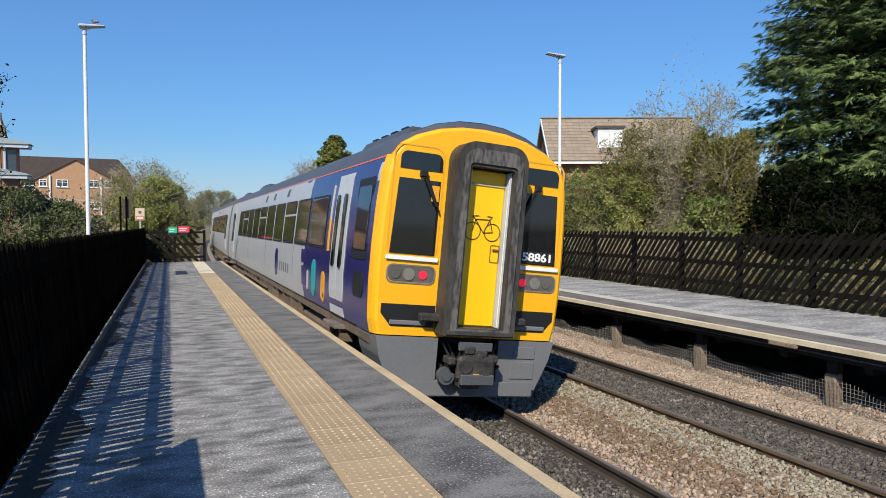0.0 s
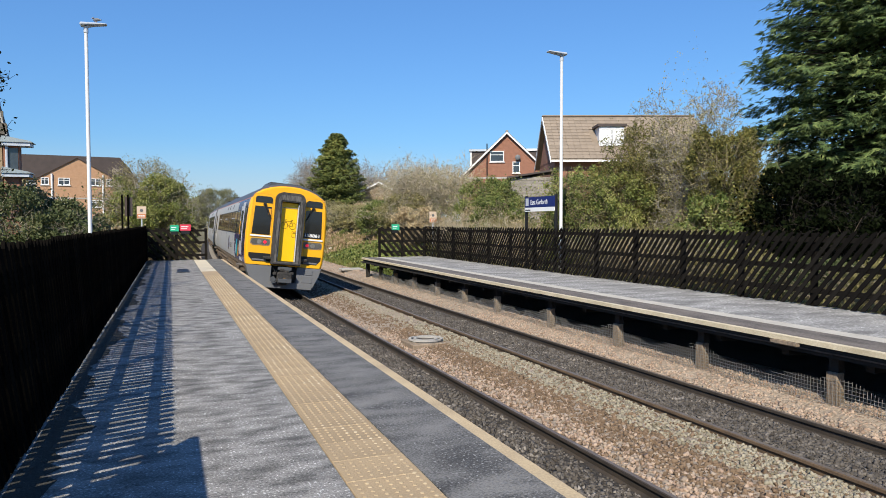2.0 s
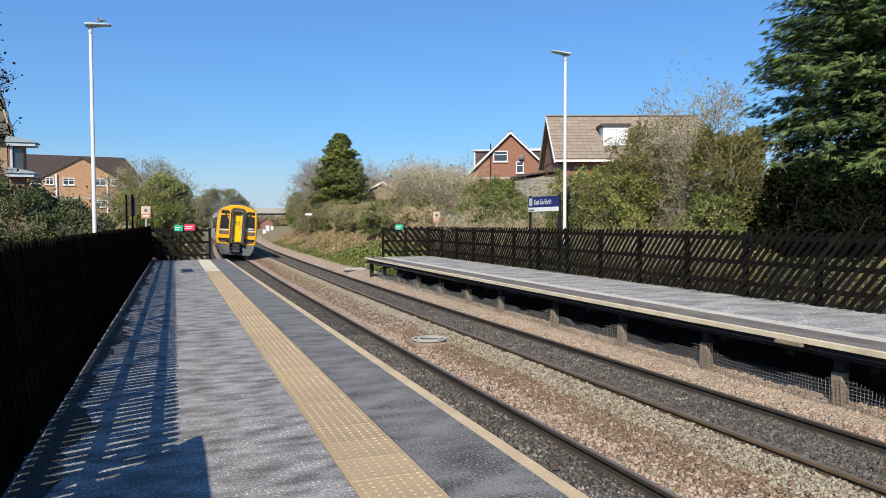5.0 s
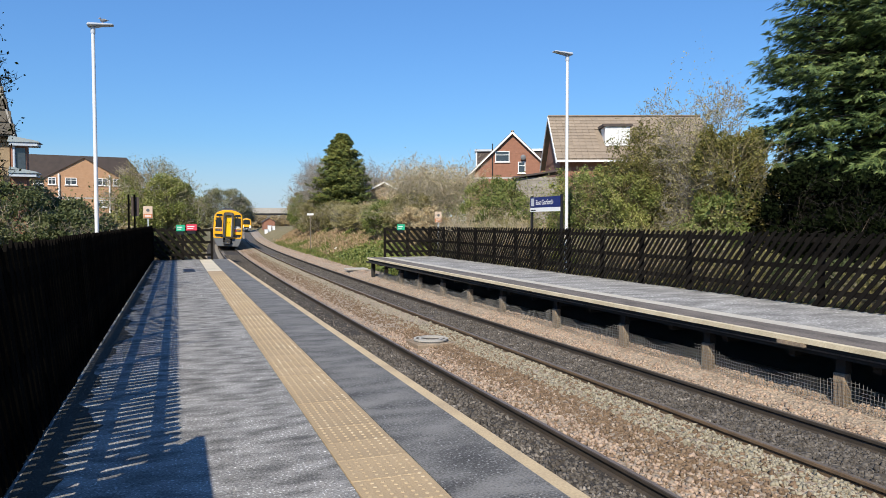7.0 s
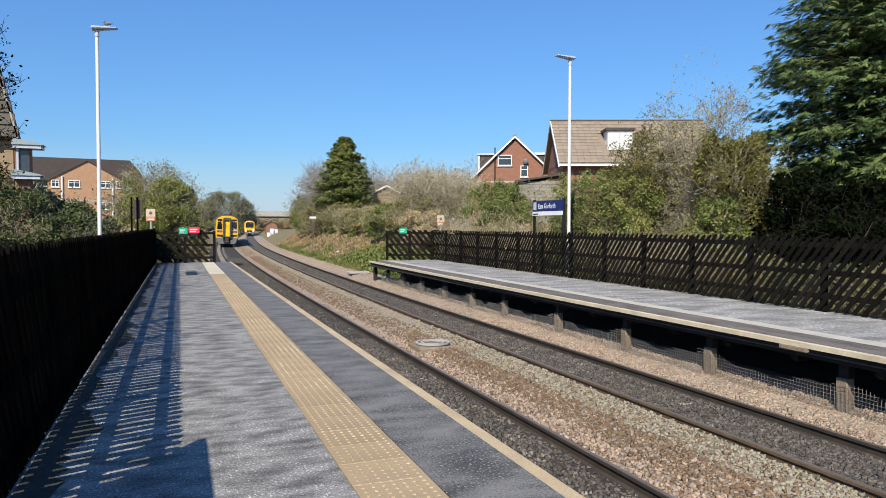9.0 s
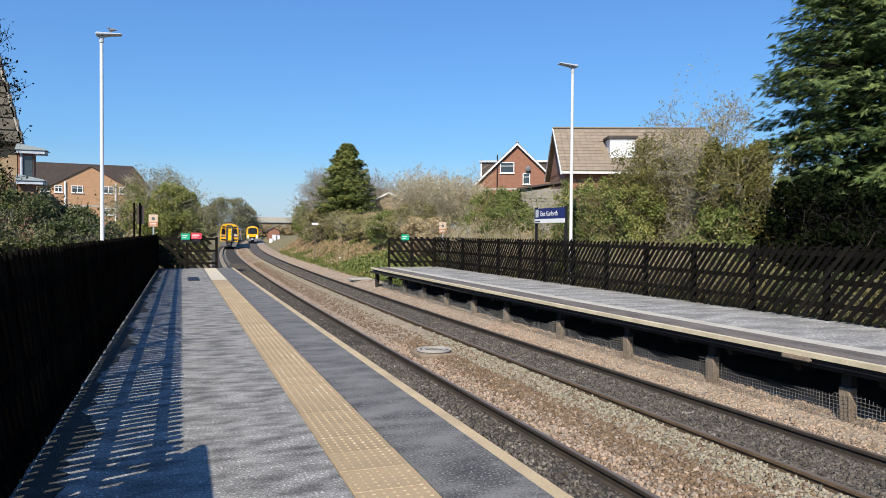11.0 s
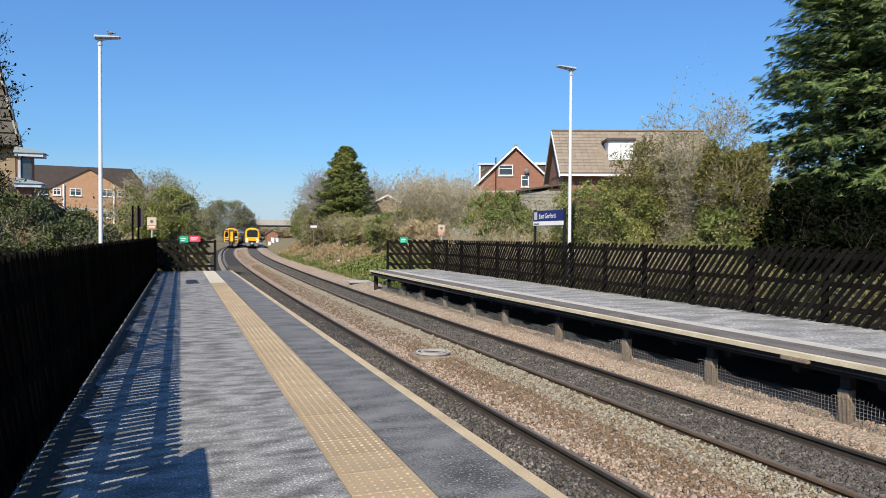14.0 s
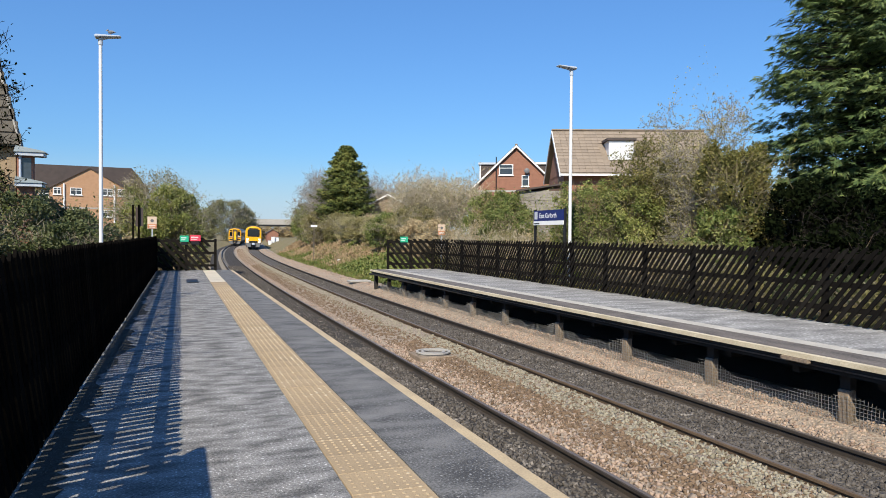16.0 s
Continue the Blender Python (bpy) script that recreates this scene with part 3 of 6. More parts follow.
def bogie(car, y):
    b = part("bogie", bx(-1.15, 1.15, y - 1.6, y + 1.6, 0.45, 0.72, bevel=0.05), GREASE, car)
    for s in (-1, 1):
        part("side_frame", bx(s * 1.12 - 0.08, s * 1.12 + 0.08, y - 1.7, y + 1.7, 0.42, 0.68, bevel=0.04), GREASE, b)
        for dy in (-1.3, 1.3):
            bm = bmesh.new()
            tube(bm, (s * 0.70, y + dy, 0.42), (s * 0.83, y + dy, 0.42), 0.42, 0.42, 24)
            tube(bm, (s * 0.66, y + dy, 0.42), (s * 0.70, y + dy, 0.42), 0.45, 0.45, 24)
            part("wheel", bm, GREASE, b)
            part("axle_box", bx(s * 1.05 - 0.12, s * 1.05 + 0.12, y + dy - 0.17, y + dy + 0.17, 0.3, 0.6, bevel=0.04), GREASE, b)
    return b


def underframe(car):
    for i, (y0, y1, z0, w) in enumerate(((5.6, 7.4, 0.38, 1.2), (7.7, 9.0, 0.3, 1.15), (9.3, 11.6, 0.42, 1.22), (11.9, 13.2, 0.34, 1.15), (13.5, 15.2, 0.4, 1.2), (15.4, 16.6, 0.45, 1.15))):
        part("equipment_box", bx(-w, w, y0, y1, z0, 0.9, bevel=0.05), GREASE, car)
    for s in (-1, 1):
        for k in range(11):
            y = 5.4 + k * 1.08
            part("hanger", bx(s * 1.2 - 0.04, s * 1.2 + 0.04, y, y + 0.09, 0.5, 0.9), GREASE, car)
        for y0, y1, z in ((5.5, 9.6, 0.62), (10.2, 16.4, 0.7)):
            bm = bmesh.new()
            tube(bm, (s * 1.26, y0, z), (s * 1.26, y1, z), 0.035, 0.035, 8)
            part("pipe", bm, GREASE, car)
    part("solebar", bx(-1.25, 1.25, 0.3, LEN - 0.3, 0.82, 0.96), GREASE, car)
    bogie(car, 3.6)
    bogie(car, LEN - 3.6)


def car_body(label, cab, roof_pods=True):
    """A two-tone carriage, its visible end at y = 0, length along +y, rail level z = 0."""
    car = thing("railway_carriage", label, "train", group="departing train")
    y_front = 0.17 if cab else 0.05
    full = half_loop()
    ns = len(SIDE)
    # sides and roof as shells over their own length
    for s in (-1, 1):
        o = [(s * x, z) for x, z in SIDE]
        if s < 0:
            o = o[::-1]
        navy_end = 4.75
        blue = part("end_panel", loft([(y_front, o), (navy_end, o)]), NAVY if cab else SILVER, car, "dark blue painted side" if cab else "", smooth=True)
        part("side_panel", loft([(navy_end, o), (LEN - 0.05, o)]), SILVER, car, "light grey painted side", smooth=True)
        if cab:
            part("blue_flash", side_patch(s, navy_end - 0.3, navy_end + 0.12, 1.2, 3.18, 0.004, 0.02, slant=0.3), NAVY, blue)
            for (cy, z0, z1, m, w) in ((3.75, 1.08, 1.72, TEAL, 0.34), (2.95, 1.06, 1.56, AMBER, 0.26), (4.3, 1.15, 1.5, SILVER, 0.12)):
                part("emblem", side_patch(s, cy - w / 2, cy + w / 2, z0, z1, 0.01, 0.02, corner=w / 2 - 0.005), m, blue, "oval emblem")
            # cab side window, its tall frame and the small grab recess
            part("cab_window", side_patch(s, 0.36, 1.16, 1.86, 2.95, 0.008, 0.03, corner=0.06), BLACK, car, "black cab side window frame")
            part("cab_pane", side_patch(s, 0.44, 1.08, 1.98, 2.84, 0.014, 0.03, corner=0.05), DARKGLASS, car, "dark cab side window")
            part("recess", side_patch(s, 0.45, 0.95, 1.36, 1.70, 0.01, 0.03, corner=0.09), BLACK, car)
            part("notice", side_patch(s, 0.19, 0.27, 2.88, 3.12, 0.008, 0.02), DOORGREY, car, "small white notice")
        for yj in (6.0, 10.4, 14.8):
            part("panel_joint", side_patch(s, yj, yj + 0.015, 0.98, 1.9, 0.003, 0.02, 3), ROOFGREY, car)
        part("cantrail_stripe", side_patch(s, y_front, LEN - 0.1, 3.19, 3.213, 0.004, 0.02, 1), ORANGE, car, "thin orange stripe")
        # doors
        for y0 in (1.55, LEN - 2.5):
            for k in (0, 1):
                d = part("door", side_patch(s, y0 + k * 0.455, y0 + k * 0.455 + 0.435, 0.98, 3.08, 0.012, 0.05, 6), DOORGREY, car, "pale grey plug door")
                part("door_window", side_patch(s, y0 + k * 0.455 + 0.135, y0 + k * 0.455 + 0.305, 1.68, 2.78, 0.036, 0.05, corner=0.08), DARKGLASS, d, "narrow dark window")
            part("door_step", bx(min(s * 1.16, s * 1.40), max(s * 1.16, s * 1.40), y0 + 0.05, y0 + 0.86, 0.80, 0.86, bevel=0.01), EDGE_BROWN, car, "worn tread plate under the doors")
            for yb in (y0 + 0.12, y0 + 0.75):
                part("step_bracket", bx(min(s * 1.1, s * 1.3), max(s * 1.1, s * 1.3), yb, yb + 0.06, 0.62, 0.80), GREASE, car)
        # saloon windows
        y = 2.98
        k = 0
        while y < LEN - 4.4:
            fr = part("window", side_patch(s, y, y + 1.42, 1.93, 2.82, 0.008, 0.03, corner=0.07), BLACK, car)
            part("pane", side_patch(s, y + 0.04, y + 1.38, 1.97, 2.78, 0.013, 0.03, corner=0.05), DARKGLASS, fr)
            if k % 3 == 2:
                part("hopper_bar", side_patch(s, y + 0.03, y + 1.39, 2.5, 2.54, 0.018, 0.03, 1), SILVER, fr)
            y += 1.56
            k += 1
        if cab:
            part("grab_pole", side_patch(s, 2.66, 2.74, 1.9, 2.4, 0.016, 0.02, 3), AMBER, car, "amber strip beside the door")
            part("edge_strip", side_patch(s, 2.67, 2.73, 2.4, 2.95, 0.016, 0.02, 3), DOORGREY, car)
        for j, yv in enumerate((7.4, 9.6, 11.2)):
            part("vent", side_patch(s, yv, yv + 0.28, 2.95, 3.12, 0.008, 0.02), ROOFGREY, car)
        # maker's wording as plain bars
        if cab:
            part("round_emblem", side_patch(s, 8.05, 8.5, 1.15, 1.78, 0.008, 0.02, corner=0.2), NAVY, car)
            for j in range(5):
                part("lettering_bar", side_patch(s, 6.5 + j * 0.28, 6.62 + j * 0.28, 1.3, 1.5, 0.008, 0.02), SKIRT, car)
    r = [(x, z) for x, z in ROOF]
    ro = r + [(-x, z) for x, z in r[-2::-1]]
    part("roof", loft([(y_front, ro), (LEN - 0.05, ro)]), ROOFGREY, car, "dirty dark grey roof", smooth=True)
    for y0, y1 in ((1.6, 4.2), (LEN - 5.2, LEN - 2.6)):
        pod = part("roof_pod", plate([(-0.62, 3.68), (0.62, 3.68), (0.5, 3.88), (-0.5, 3.88)], y0, y1), ROOFGREY, car)
        for j in range(4):
            part("slat", bx(-0.5, 0.5, y0 + 0.25 + j * 0.55, y0 + 0.55 + j * 0.55, 3.885, 3.91), BLACK, pod)
    part("floor", bx(-1.24, 1.24, 0.35, LEN - 0.1, 0.93, 1.02), GREASE, car)
    back = [(x, z) for x, z in full]
    part("end_wall", plate(back, LEN - 0.09, LEN - 0.03), SKIRT, car)
    g = arch(-0.5, 0.5, 1.0, 3.3, 0.15)
    part("gangway", plate(g, LEN - 0.03, LEN + 0.3), RUBBER, car)
    underframe(car)
    if cab:
        cab_end(car)
    else:
        part("end_wall", plate(back, 0.03, 0.09), SKIRT, car)
        part("gangway", plate(g, -0.3, 0.03), RUBBER, car)
    return car


def cab_end(car):
    full = half_loop()
    small = half_loop(0.085, 0.15)
    mid = half_loop(0.022, 0.095)
    # rounded yellow nose
    rings = [(0.18, half_loop(-0.004)), (0.08, mid), (0.025, half_loop(0.05, 0.125)), (0.0, small)]
    k = len(SIDE)
    n = len(full)
    nose = part("front_panel", loft([(y, o[:k]) for y, o in rings]), YELLOW, car, "warning yellow front")
    part("front_corner", loft([(y, o[n - k:]) for y, o in rings]), YELLOW, nose)
    part("front_roof", loft([(y, o[k - 1:n - k + 1]) for y, o in rings[:2]]), ROOFGREY, nose, "dark roof edge")
    part("roof_stripe", loft([(y, o[k - 1:n - k + 1]) for y, o in ((0.08, mid), (0.06, half_loop(0.028, 0.103)))]), ORANGE, nose, "thin orange stripe")
    part("brow", loft([(y, o[k - 1:n - k + 1]) for y, o in ((0.06, half_loop(0.028, 0.103)), (0.025, half_loop(0.05, 0.125)), (0.0, small))]), YELLOW, nose)
    part("face", plate(small, -0.001, 0.03), YELLOW, nose)
    # windscreens with surround
    for s in (-1, 1):
        x0, x1 = sorted((s * 0.57, s * 1.19))
        su = part("windscreen_surround", frame_of(rounded(x0 - 0.03, x1 + 0.03, 1.93, 3.37, 0.13), rounded(x0 - 0.012, x1 + 0.012, 1.95, 3.352, 0.12), -0.006, 0.004), AMBER, nose)
        part("windscreen", plate([(x0 + 0.01, 1.99), (x1 - 0.01, 1.99), (x1 - (0.06 if s > 0 else 0.01), 2.94), (x0 + (0.06 if s < 0 else 0.01), 2.94)], -0.012, 0.01), DARKGLASS, nose, "dark windscreen")
        part("destination_panel", plate(arch(x0 + 0.06 * (s < 0), x1 - 0.06 * (s > 0), 3.06, 3.28, 0.09), -0.012, 0.01), DARKGLASS, nose)
        part("sill", bx(x0 - 0.03, x1 + 0.04, -0.035, 0.0, 1.91, 1.965, bevel=0.006), WHITE, nose, "white sill strip")
        # wiper
        bm = bmesh.new()
        tube(bm, (s * 0.82, -0.03, 3.02), (s * 0.63, -0.05, 2.62), 0.016, 0.014, 6)
        tube(bm, (s * 0.78, -0.04, 2.99), (s * 0.58, -0.045, 2.55), 0.02, 0.014, 6)
        box(bm, s * 0.82 - 0.05, s * 0.82 + 0.05, -0.06, 0.0, 2.97, 3.05, 0.01)
        part("wiper", bm, BLACK, nose)
        # lamp cluster
        lc = part("lamp_housing", frame_of(rounded(x0 + 0.0, x1 + 0.03, 1.62, 1.86, 0.08), rounded(x0 + 0.018, x1 + 0.012, 1.638, 1.842, 0.07), -0.010, 0.006), SKIRT, nose)
        part("lens", plate(rounded(x0 + 0.025, x1 + 0.015, 1.645, 1.835, 0.07), -0.006, 0.008), LAMPLENS, lc, "smoked lamp glass")
        for xx, m, r in ((0.71, REDLAMP, 0.055), (0.9, LAMPGLASS, 0.08), (1.07, LAMPLENS, 0.06)):
            bm = bmesh.new()
            tube(bm, (s * xx, -0.02, 1.74), (s * xx, 0.0, 1.74), r, r, 16)
            part("tail_lamp" if m is REDLAMP else "headlamp", bm, m, lc, "lit red tail lamp" if m is REDLAMP else "")
        # lower pocket
        p0, p1 = sorted((s * 0.5, s * 1.22))
        slope = [(p0 + (0.14 if s < 0 else 0), 1.08), (p1 - (0.14 if s > 0 else 0), 1.08), (p1, 1.25 if s > 0 else 1.08), (p1, 1.36), (p0, 1.36), (p0, 1.25 if s < 0 else 1.08)]
        slope = [slope[0], slope[1], (p1, 1.24) if s > 0 else (p1, 1.12), (p1, 1.36), (p0, 1.36), (p0, 1.24) if s < 0 else (p0, 1.12)]
        pk = part("pocket", plate(slope, -0.008, 0.02), BLACK, nose, "black recessed step pocket")
        part("pocket_lip", bx(p0 + 0.12, p1 - 0.12, -0.03, 0.0, 1.10, 1.16, bevel=0.01), SKIRT, pk)
        bm = bmesh.new()
        tube(bm, (s * 0.62, -0.14, 1.22), (s * 0.62, 0.0, 1.22), 0.05, 0.05, 10)
        box(bm, s * 0.6 - 0.14, s * 0.6 + 0.14, -0.16, -0.02, 1.17, 1.27, 0.02)
        part("jumper_socket", bm, COUPLING, nose, "black cable sockets")
    part("notice", bx(-0.69, -0.59, -0.016, 0.0, 2.68, 2.88), AMBER, nose, "yellow warning sticker")
    num = part("number_board", bx(0.56, 1.15, -0.015, 0.0, 2.0, 2.17), BLACK, nose, "black board with white digits")
    lettering("158861", 0.15, WHITE, num, Matrix.Translation((0.855, -0.018, 2.085)) @ Matrix.Rotation(radians(90), 4, "X"), bold=0.004, width=0.5)
    # gangway: a thick dark arch round a yellow door
    go = arch(-0.49, 0.49, 1.03, 3.47, 0.24)
    gi = arch(-0.30, 0.30, 1.13, 3.16, 0.03)
    gw = part("gangway", frame_of(go, gi, -0.33, 0.0), RUBBER, car, "weathered black rubber gangway surround")
    part("face_plate", frame_of(arch(-0.41, 0.41, 1.06, 3.38, 0.18), arch(-0.33, 0.33, 1.12, 3.2, 0.05), -0.355, -0.33), SCUFF, gw, "scuffed grey metal face plate")
    part("foot_plate", bx(-0.45, 0.45, -0.37, -0.2, 1.04, 1.10, bevel=0.01), COUPLING, gw)
    for s in (-1, 1):
        bm = bmesh.new()
        tube(bm, (s * 0.288, -0.22, 1.15), (s * 0.288, -0.22, 3.1), 0.012, 0.012, 8)
        part("handrail", bm, WHITE if s > 0 else GREYMETAL, gw)
        part("inner_panel", bx(min(s * 0.298, s * 0.28), max(s * 0.298, s * 0.28), -0.25, -0.1, 1.14, 3.14), GREYMETAL, gw)
    door = part("end_door", bx(-0.278, 0.278, -0.12, -0.05, 1.14, 3.14, bevel=0.012), DOORYELLOW, car, "yellow gangway door with a bicycle mark")
    part("door_ledge", bx(-0.278, 0.278, -0.135, -0.12, 2.95, 2.98), EDGE_PAINT, door)
    part("door_foot", bx(-0.29, 0.29, -0.14, -0.05, 1.10, 1.138), COUPLING, door)
    part("handle_recess", frame_of(rounded(0.14, 0.27, 1.97, 2.2, 0.02), rounded(0.15, 0.26, 1.98, 2.19, 0.015), -0.126, -0.119), BRONZE_DARK, door, "outlined door handle recess")
    part("handle", bx(0.17, 0.25, -0.145, -0.12, 2.12, 2.15, bevel=0.006), BRONZE_DARK, door)
    # bicycle mark
    bm = bmesh.new()
    Y = -0.126
    for cx in (-0.135, 0.145):
        pts = [(cx + 0.112 * math.cos(a * math.pi / 10), Y, 2.36 + 0.112 * math.sin(a * math.pi / 10)) for a in range(20)]
        for i in range(20):
            tube(bm, pts[i], pts[(i + 1) % 20], 0.0055, 0.0055, 4)
    P = {"r": (-0.14, 2.36), "b": (0.02, 2.345), "s": (0.10, 2.52), "h": (-0.10, 2.51), "f": (0.15, 2.36), "hb": (-0.15, 2.55), "h2": (-0.06, 2.56), "sa": (0.13, 2.56), "sb": (0.06, 2.56)}
    for a, b in (("r", "h"), ("h", "b"), ("b", "s"), ("h", "s"), ("s", "f"), ("b", "f"), ("h", "hb"), ("hb", "h2"), ("sa", "sb"), ("s", "sa")):
        tube(bm, (P[a][0], Y, P[a][1]), (P[b][0], Y, P[b][1]), 0.006, 0.006, 4)
    part("bicycle_mark", bm, BLACK, door, "black bicycle pictogram")
    # skirt in two wings with a gap for the coupler
    for s in (-1, 1):
        x0, x1 = s * 0.43, s * 1.26
        sk = part("skirt", plate([(x0, 0.3), (s * 1.02, 0.3), (s * 1.2, 0.7), (x1, 0.955), (x0, 0.955)], -0.03, 0.9), SKIRT, car, "dark grey painted skirt")
        if s > 0:
            part("hatch", bx(0.62, 0.98, -0.045, -0.03, 0.45, 0.68, bevel=0.006), SKIRT, sk)
            part("hatch", bx(0.66, 0.98, -0.045, -0.03, 0.72, 0.88, bevel=0.006), SKIRT, sk)
    part("skirt_apron", bx(-1.0, 1.0, -0.034, 0.5, 0.2, 0.42, bevel=0.02), SKIRT, car)
    part("coupler_recess", bx(-0.47, 0.47, 0.25, 0.4, 0.3, 0.97), BLACK, car)
    bm = bmesh.new()
    box(bm, -0.16, 0.16, -0.32, 0.3, 0.62, 0.86, 0.03)
    box(bm, -0.26, 0.26, -0.36, -0.22, 0.46, 0.78, 0.05)
    box(bm, -0.2, 0.1, -0.30, 0.2, 0.36, 0.5, 0.03)
    tube(bm, (-0.16, -0.38, 0.66), (-0.16, -0.24, 0.66), 0.09, 0.07, 12)
    tube(bm, (0.12, -0.38, 0.6), (0.12, -0.24, 0.6), 0.06, 0.06, 12)
    cp = part("coupler", bm, COUPLING, car, "black automatic coupler")
    part("top_plate", bx(-0.24, 0.22, -0.30, -0.24, 0.84, 0.95, bevel=0.01), ROOFGREY, cp)
    part("contact_cover", bx(-0.22, 0.24, -0.385, -0.30, 0.42, 0.56, bevel=0.015), ROOFGREY, cp, "grey electrical contact cover")
    for x, z, w in ((-0.33, 0.66, 0.1), (0.24, 0.7, 0.12), (-0.1, 0.8, 0.14), (0.05, 0.72, 0.1)):
        part("bracket", bx(x - w / 2, x + w / 2, -0.34, -0.1, z, z + 0.1, bevel=0.02), COUPLING, cp)
    bm = bmesh.new()
    tube(bm, (-0.34, -0.2, 0.5), (-0.34, -0.1, 0.5), 0.11, 0.11, 16)
    tube(bm, (-0.34, -0.22, 0.5), (-0.34, -0.2, 0.5), 0.06, 0.06, 16)
    part("air_valve", bm, ROOFGREY, cp)
    for x in (-0.36, -0.30, 0.3, 0.38):
        bm = bmesh.new()
        for i in range(6):
            a, b = i / 6, (i + 1) / 6
            f = lambda t: (x + 0.14 * math.sin(t * 3) * (1 if x < 0 else -1), -0.05 - 0.18 * t, 0.9 - 0.36 * math.sin(t * 2.4))
            tube(bm, f(a), f(b), 0.022, 0.022, 6)
        part("hose", bm, BLACK, cp)
    part("sticker", bx(-0.05, 0.03, -0.37, -0.362, 0.5, 0.57), AMBER, cp)
    bm = bmesh.new()
    tube(bm, (-0.36, 0.1, 0.52), (-0.36, 0.24, 0.52), 0.1, 0.1, 12)
    part("horn", bm, COUPLING, cp)


def modern_car(label, cab):
    """White and yellow carriage of the approaching train; its front at y = 0."""
    car = thing("railway_carriage", label, "train", group="approaching train")
    for s in (-1, 1):
        o = [(s * x, z) for x, z in SIDE]
        if s < 0:
            o = o[::-1]
        part("side_panel", loft([(0.5, o), (LEN, o)]), WHITE, car, "white painted side", smooth=True)
        part("lower_band", side_patch(s, 0.5, LEN, 0.94, 1.25, 0.004, 0.02, 2), NAVY, car)
        for k in range(11):
            part("window", side_patch(s, 2.6 + k * 1.7, 4.0 + k * 1.7, 1.95, 2.8, 0.008, 0.03, corner=0.06), DARKGLASS, car)
        for y0 in (6.0, 15.2):
            part("door", side_patch(s, y0, y0 + 1.3, 0.98, 3.0, 0.014, 0.03, 4), YELLOW, car, "yellow door pair")
    ro = ROOF + [(-x, z) for x, z in ROOF[-2::-1]]
    part("roof", loft([(0.4, ro), (LEN, ro)]), ROOFGREY, car, smooth=True)
    part("equipment_pod", plate([(-0.9, 3.6), (0.9, 3.6), (0.75, 3.9), (-0.75, 3.9)], 3, 9), ROOFGREY, car)
    full = half_loop()
    part("end_wall", plate(full, LEN - 0.06, LEN), SKIRT, car)
    part("floor", bx(-1.24, 1.24, 0.35, LEN - 0.1, 0.93, 1.02), GREASE, car)
    underframe(car)
    if cab:
        front = part("front_panel", loft([(0.5, full), (0.12, half_loop(0.06, 0.08)), (0.0, half_loop(0.16, 0.3))]), YELLOW, car, "warning yellow front")
        part("face", plate(half_loop(0.16, 0.3), -0.002, 0.03), YELLOW, front)
        part("windscreen", plate(rounded(-0.98, 0.98, 2.02, 3.22, 0.14), -0.02, 0.0), DARKGLASS, front, "wide dark windscreen")
        part("destination_display", plate(rounded(-0.75, 0.75, 3.24, 3.42, 0.05), -0.02, 0.0), BLACK, front)
        for s in (-1, 1):
            part("lower_corner", plate([(s * 0.7, 1.0), (s * 1.15, 1.0), (s * 1.19, 1.75), (s * 1.02, 1.75), (s * 0.8, 1.3)], -0.02, 0.3), WHITE, front, "white lower corner")
            bm = bmesh.new()
            tube(bm, (s * 0.86, -0.05, 1.62), (s * 0.86, 0.0, 1.62), 0.1, 0.1, 14)
            part("headlamp", bm, HEADLAMP, front, "lit round headlamp")
            part("skirt", plate([(s * 0.35, 0.3), (s * 1.0, 0.3), (s * 1.2, 0.95), (s * 0.35, 0.95)], 0.0, 0.6), SKIRT, car)
        part("lower_panel", bx(-0.68, 0.68, -0.03, 0.1, 0.95, 1.32, bevel=0.02), BLACK, front, "black lower panel")
        part("coupler", bx(-0.24, 0.24, -0.35, 0.2, 0.62, 0.98, bevel=0.06), GREYMETAL, car, "grey coupler")
        part("obstacle_deflector", bx(-0.9, 0.9, 0.25, 0.4, 0.2, 0.6, bevel=0.04), BLACK, car)
    else:
        part("end_wall", plate(full, 0.0, 0.06), SKIRT, car)
    return car


CARS = (car_body("blue and grey diesel carriage with a warning yellow gangwayed end", True),
        car_body("light grey diesel carriage coupled to a yellow-ended one", False),
        modern_car("white diesel carriage with a yellow cab front", True),
        modern_car("white diesel carriage coupled behind a yellow cab car", False))


def car_pose(cx, off, y, length=22.57):
    """A carriage on the curve; the banking eases out along the line."""
    cant = 0.15 - 0.11 * smooth(30, 100, y)
    a = Vector((cx + off(y + 3), y + 3, 0))
    b = Vector((cx + off(y + length - 3), y + length - 3, 0))
    d = (b - a).normalized()
    yaw = math.atan2(-d.x, d.y)
    p = a - d * 3
    return Matrix.Translation((p.x, p.y, RAILZ + CANT / 2 + 0.05)) @ Matrix.Rotation(yaw, 4, "Z") @ Matrix.Rotation(math.atan2(cant, 1.505), 4, "Y")


DEPART = [(0.0, 8.25), (0.4, 11.38), (0.8, 14.47), (1.2, 17.62), (1.6, 20.8), (2.4, 27.4), (4.0, 41.2), (6.3, 63.0), (7.5, 75.0), (9.2, 92.0), (11.3, 113.5), (12.5, 126.0), (14.0, 141.0), (16.0, 161.0)]
ARRIVE = [(0.0, 285.0), (3.0, 250.0), (6.3, 214.0), (7.5, 201.0), (9.2, 183.0), (11.3, 160.5), (12.5, 149.0), (14.0, 136.0), (16.0, 120.0)]


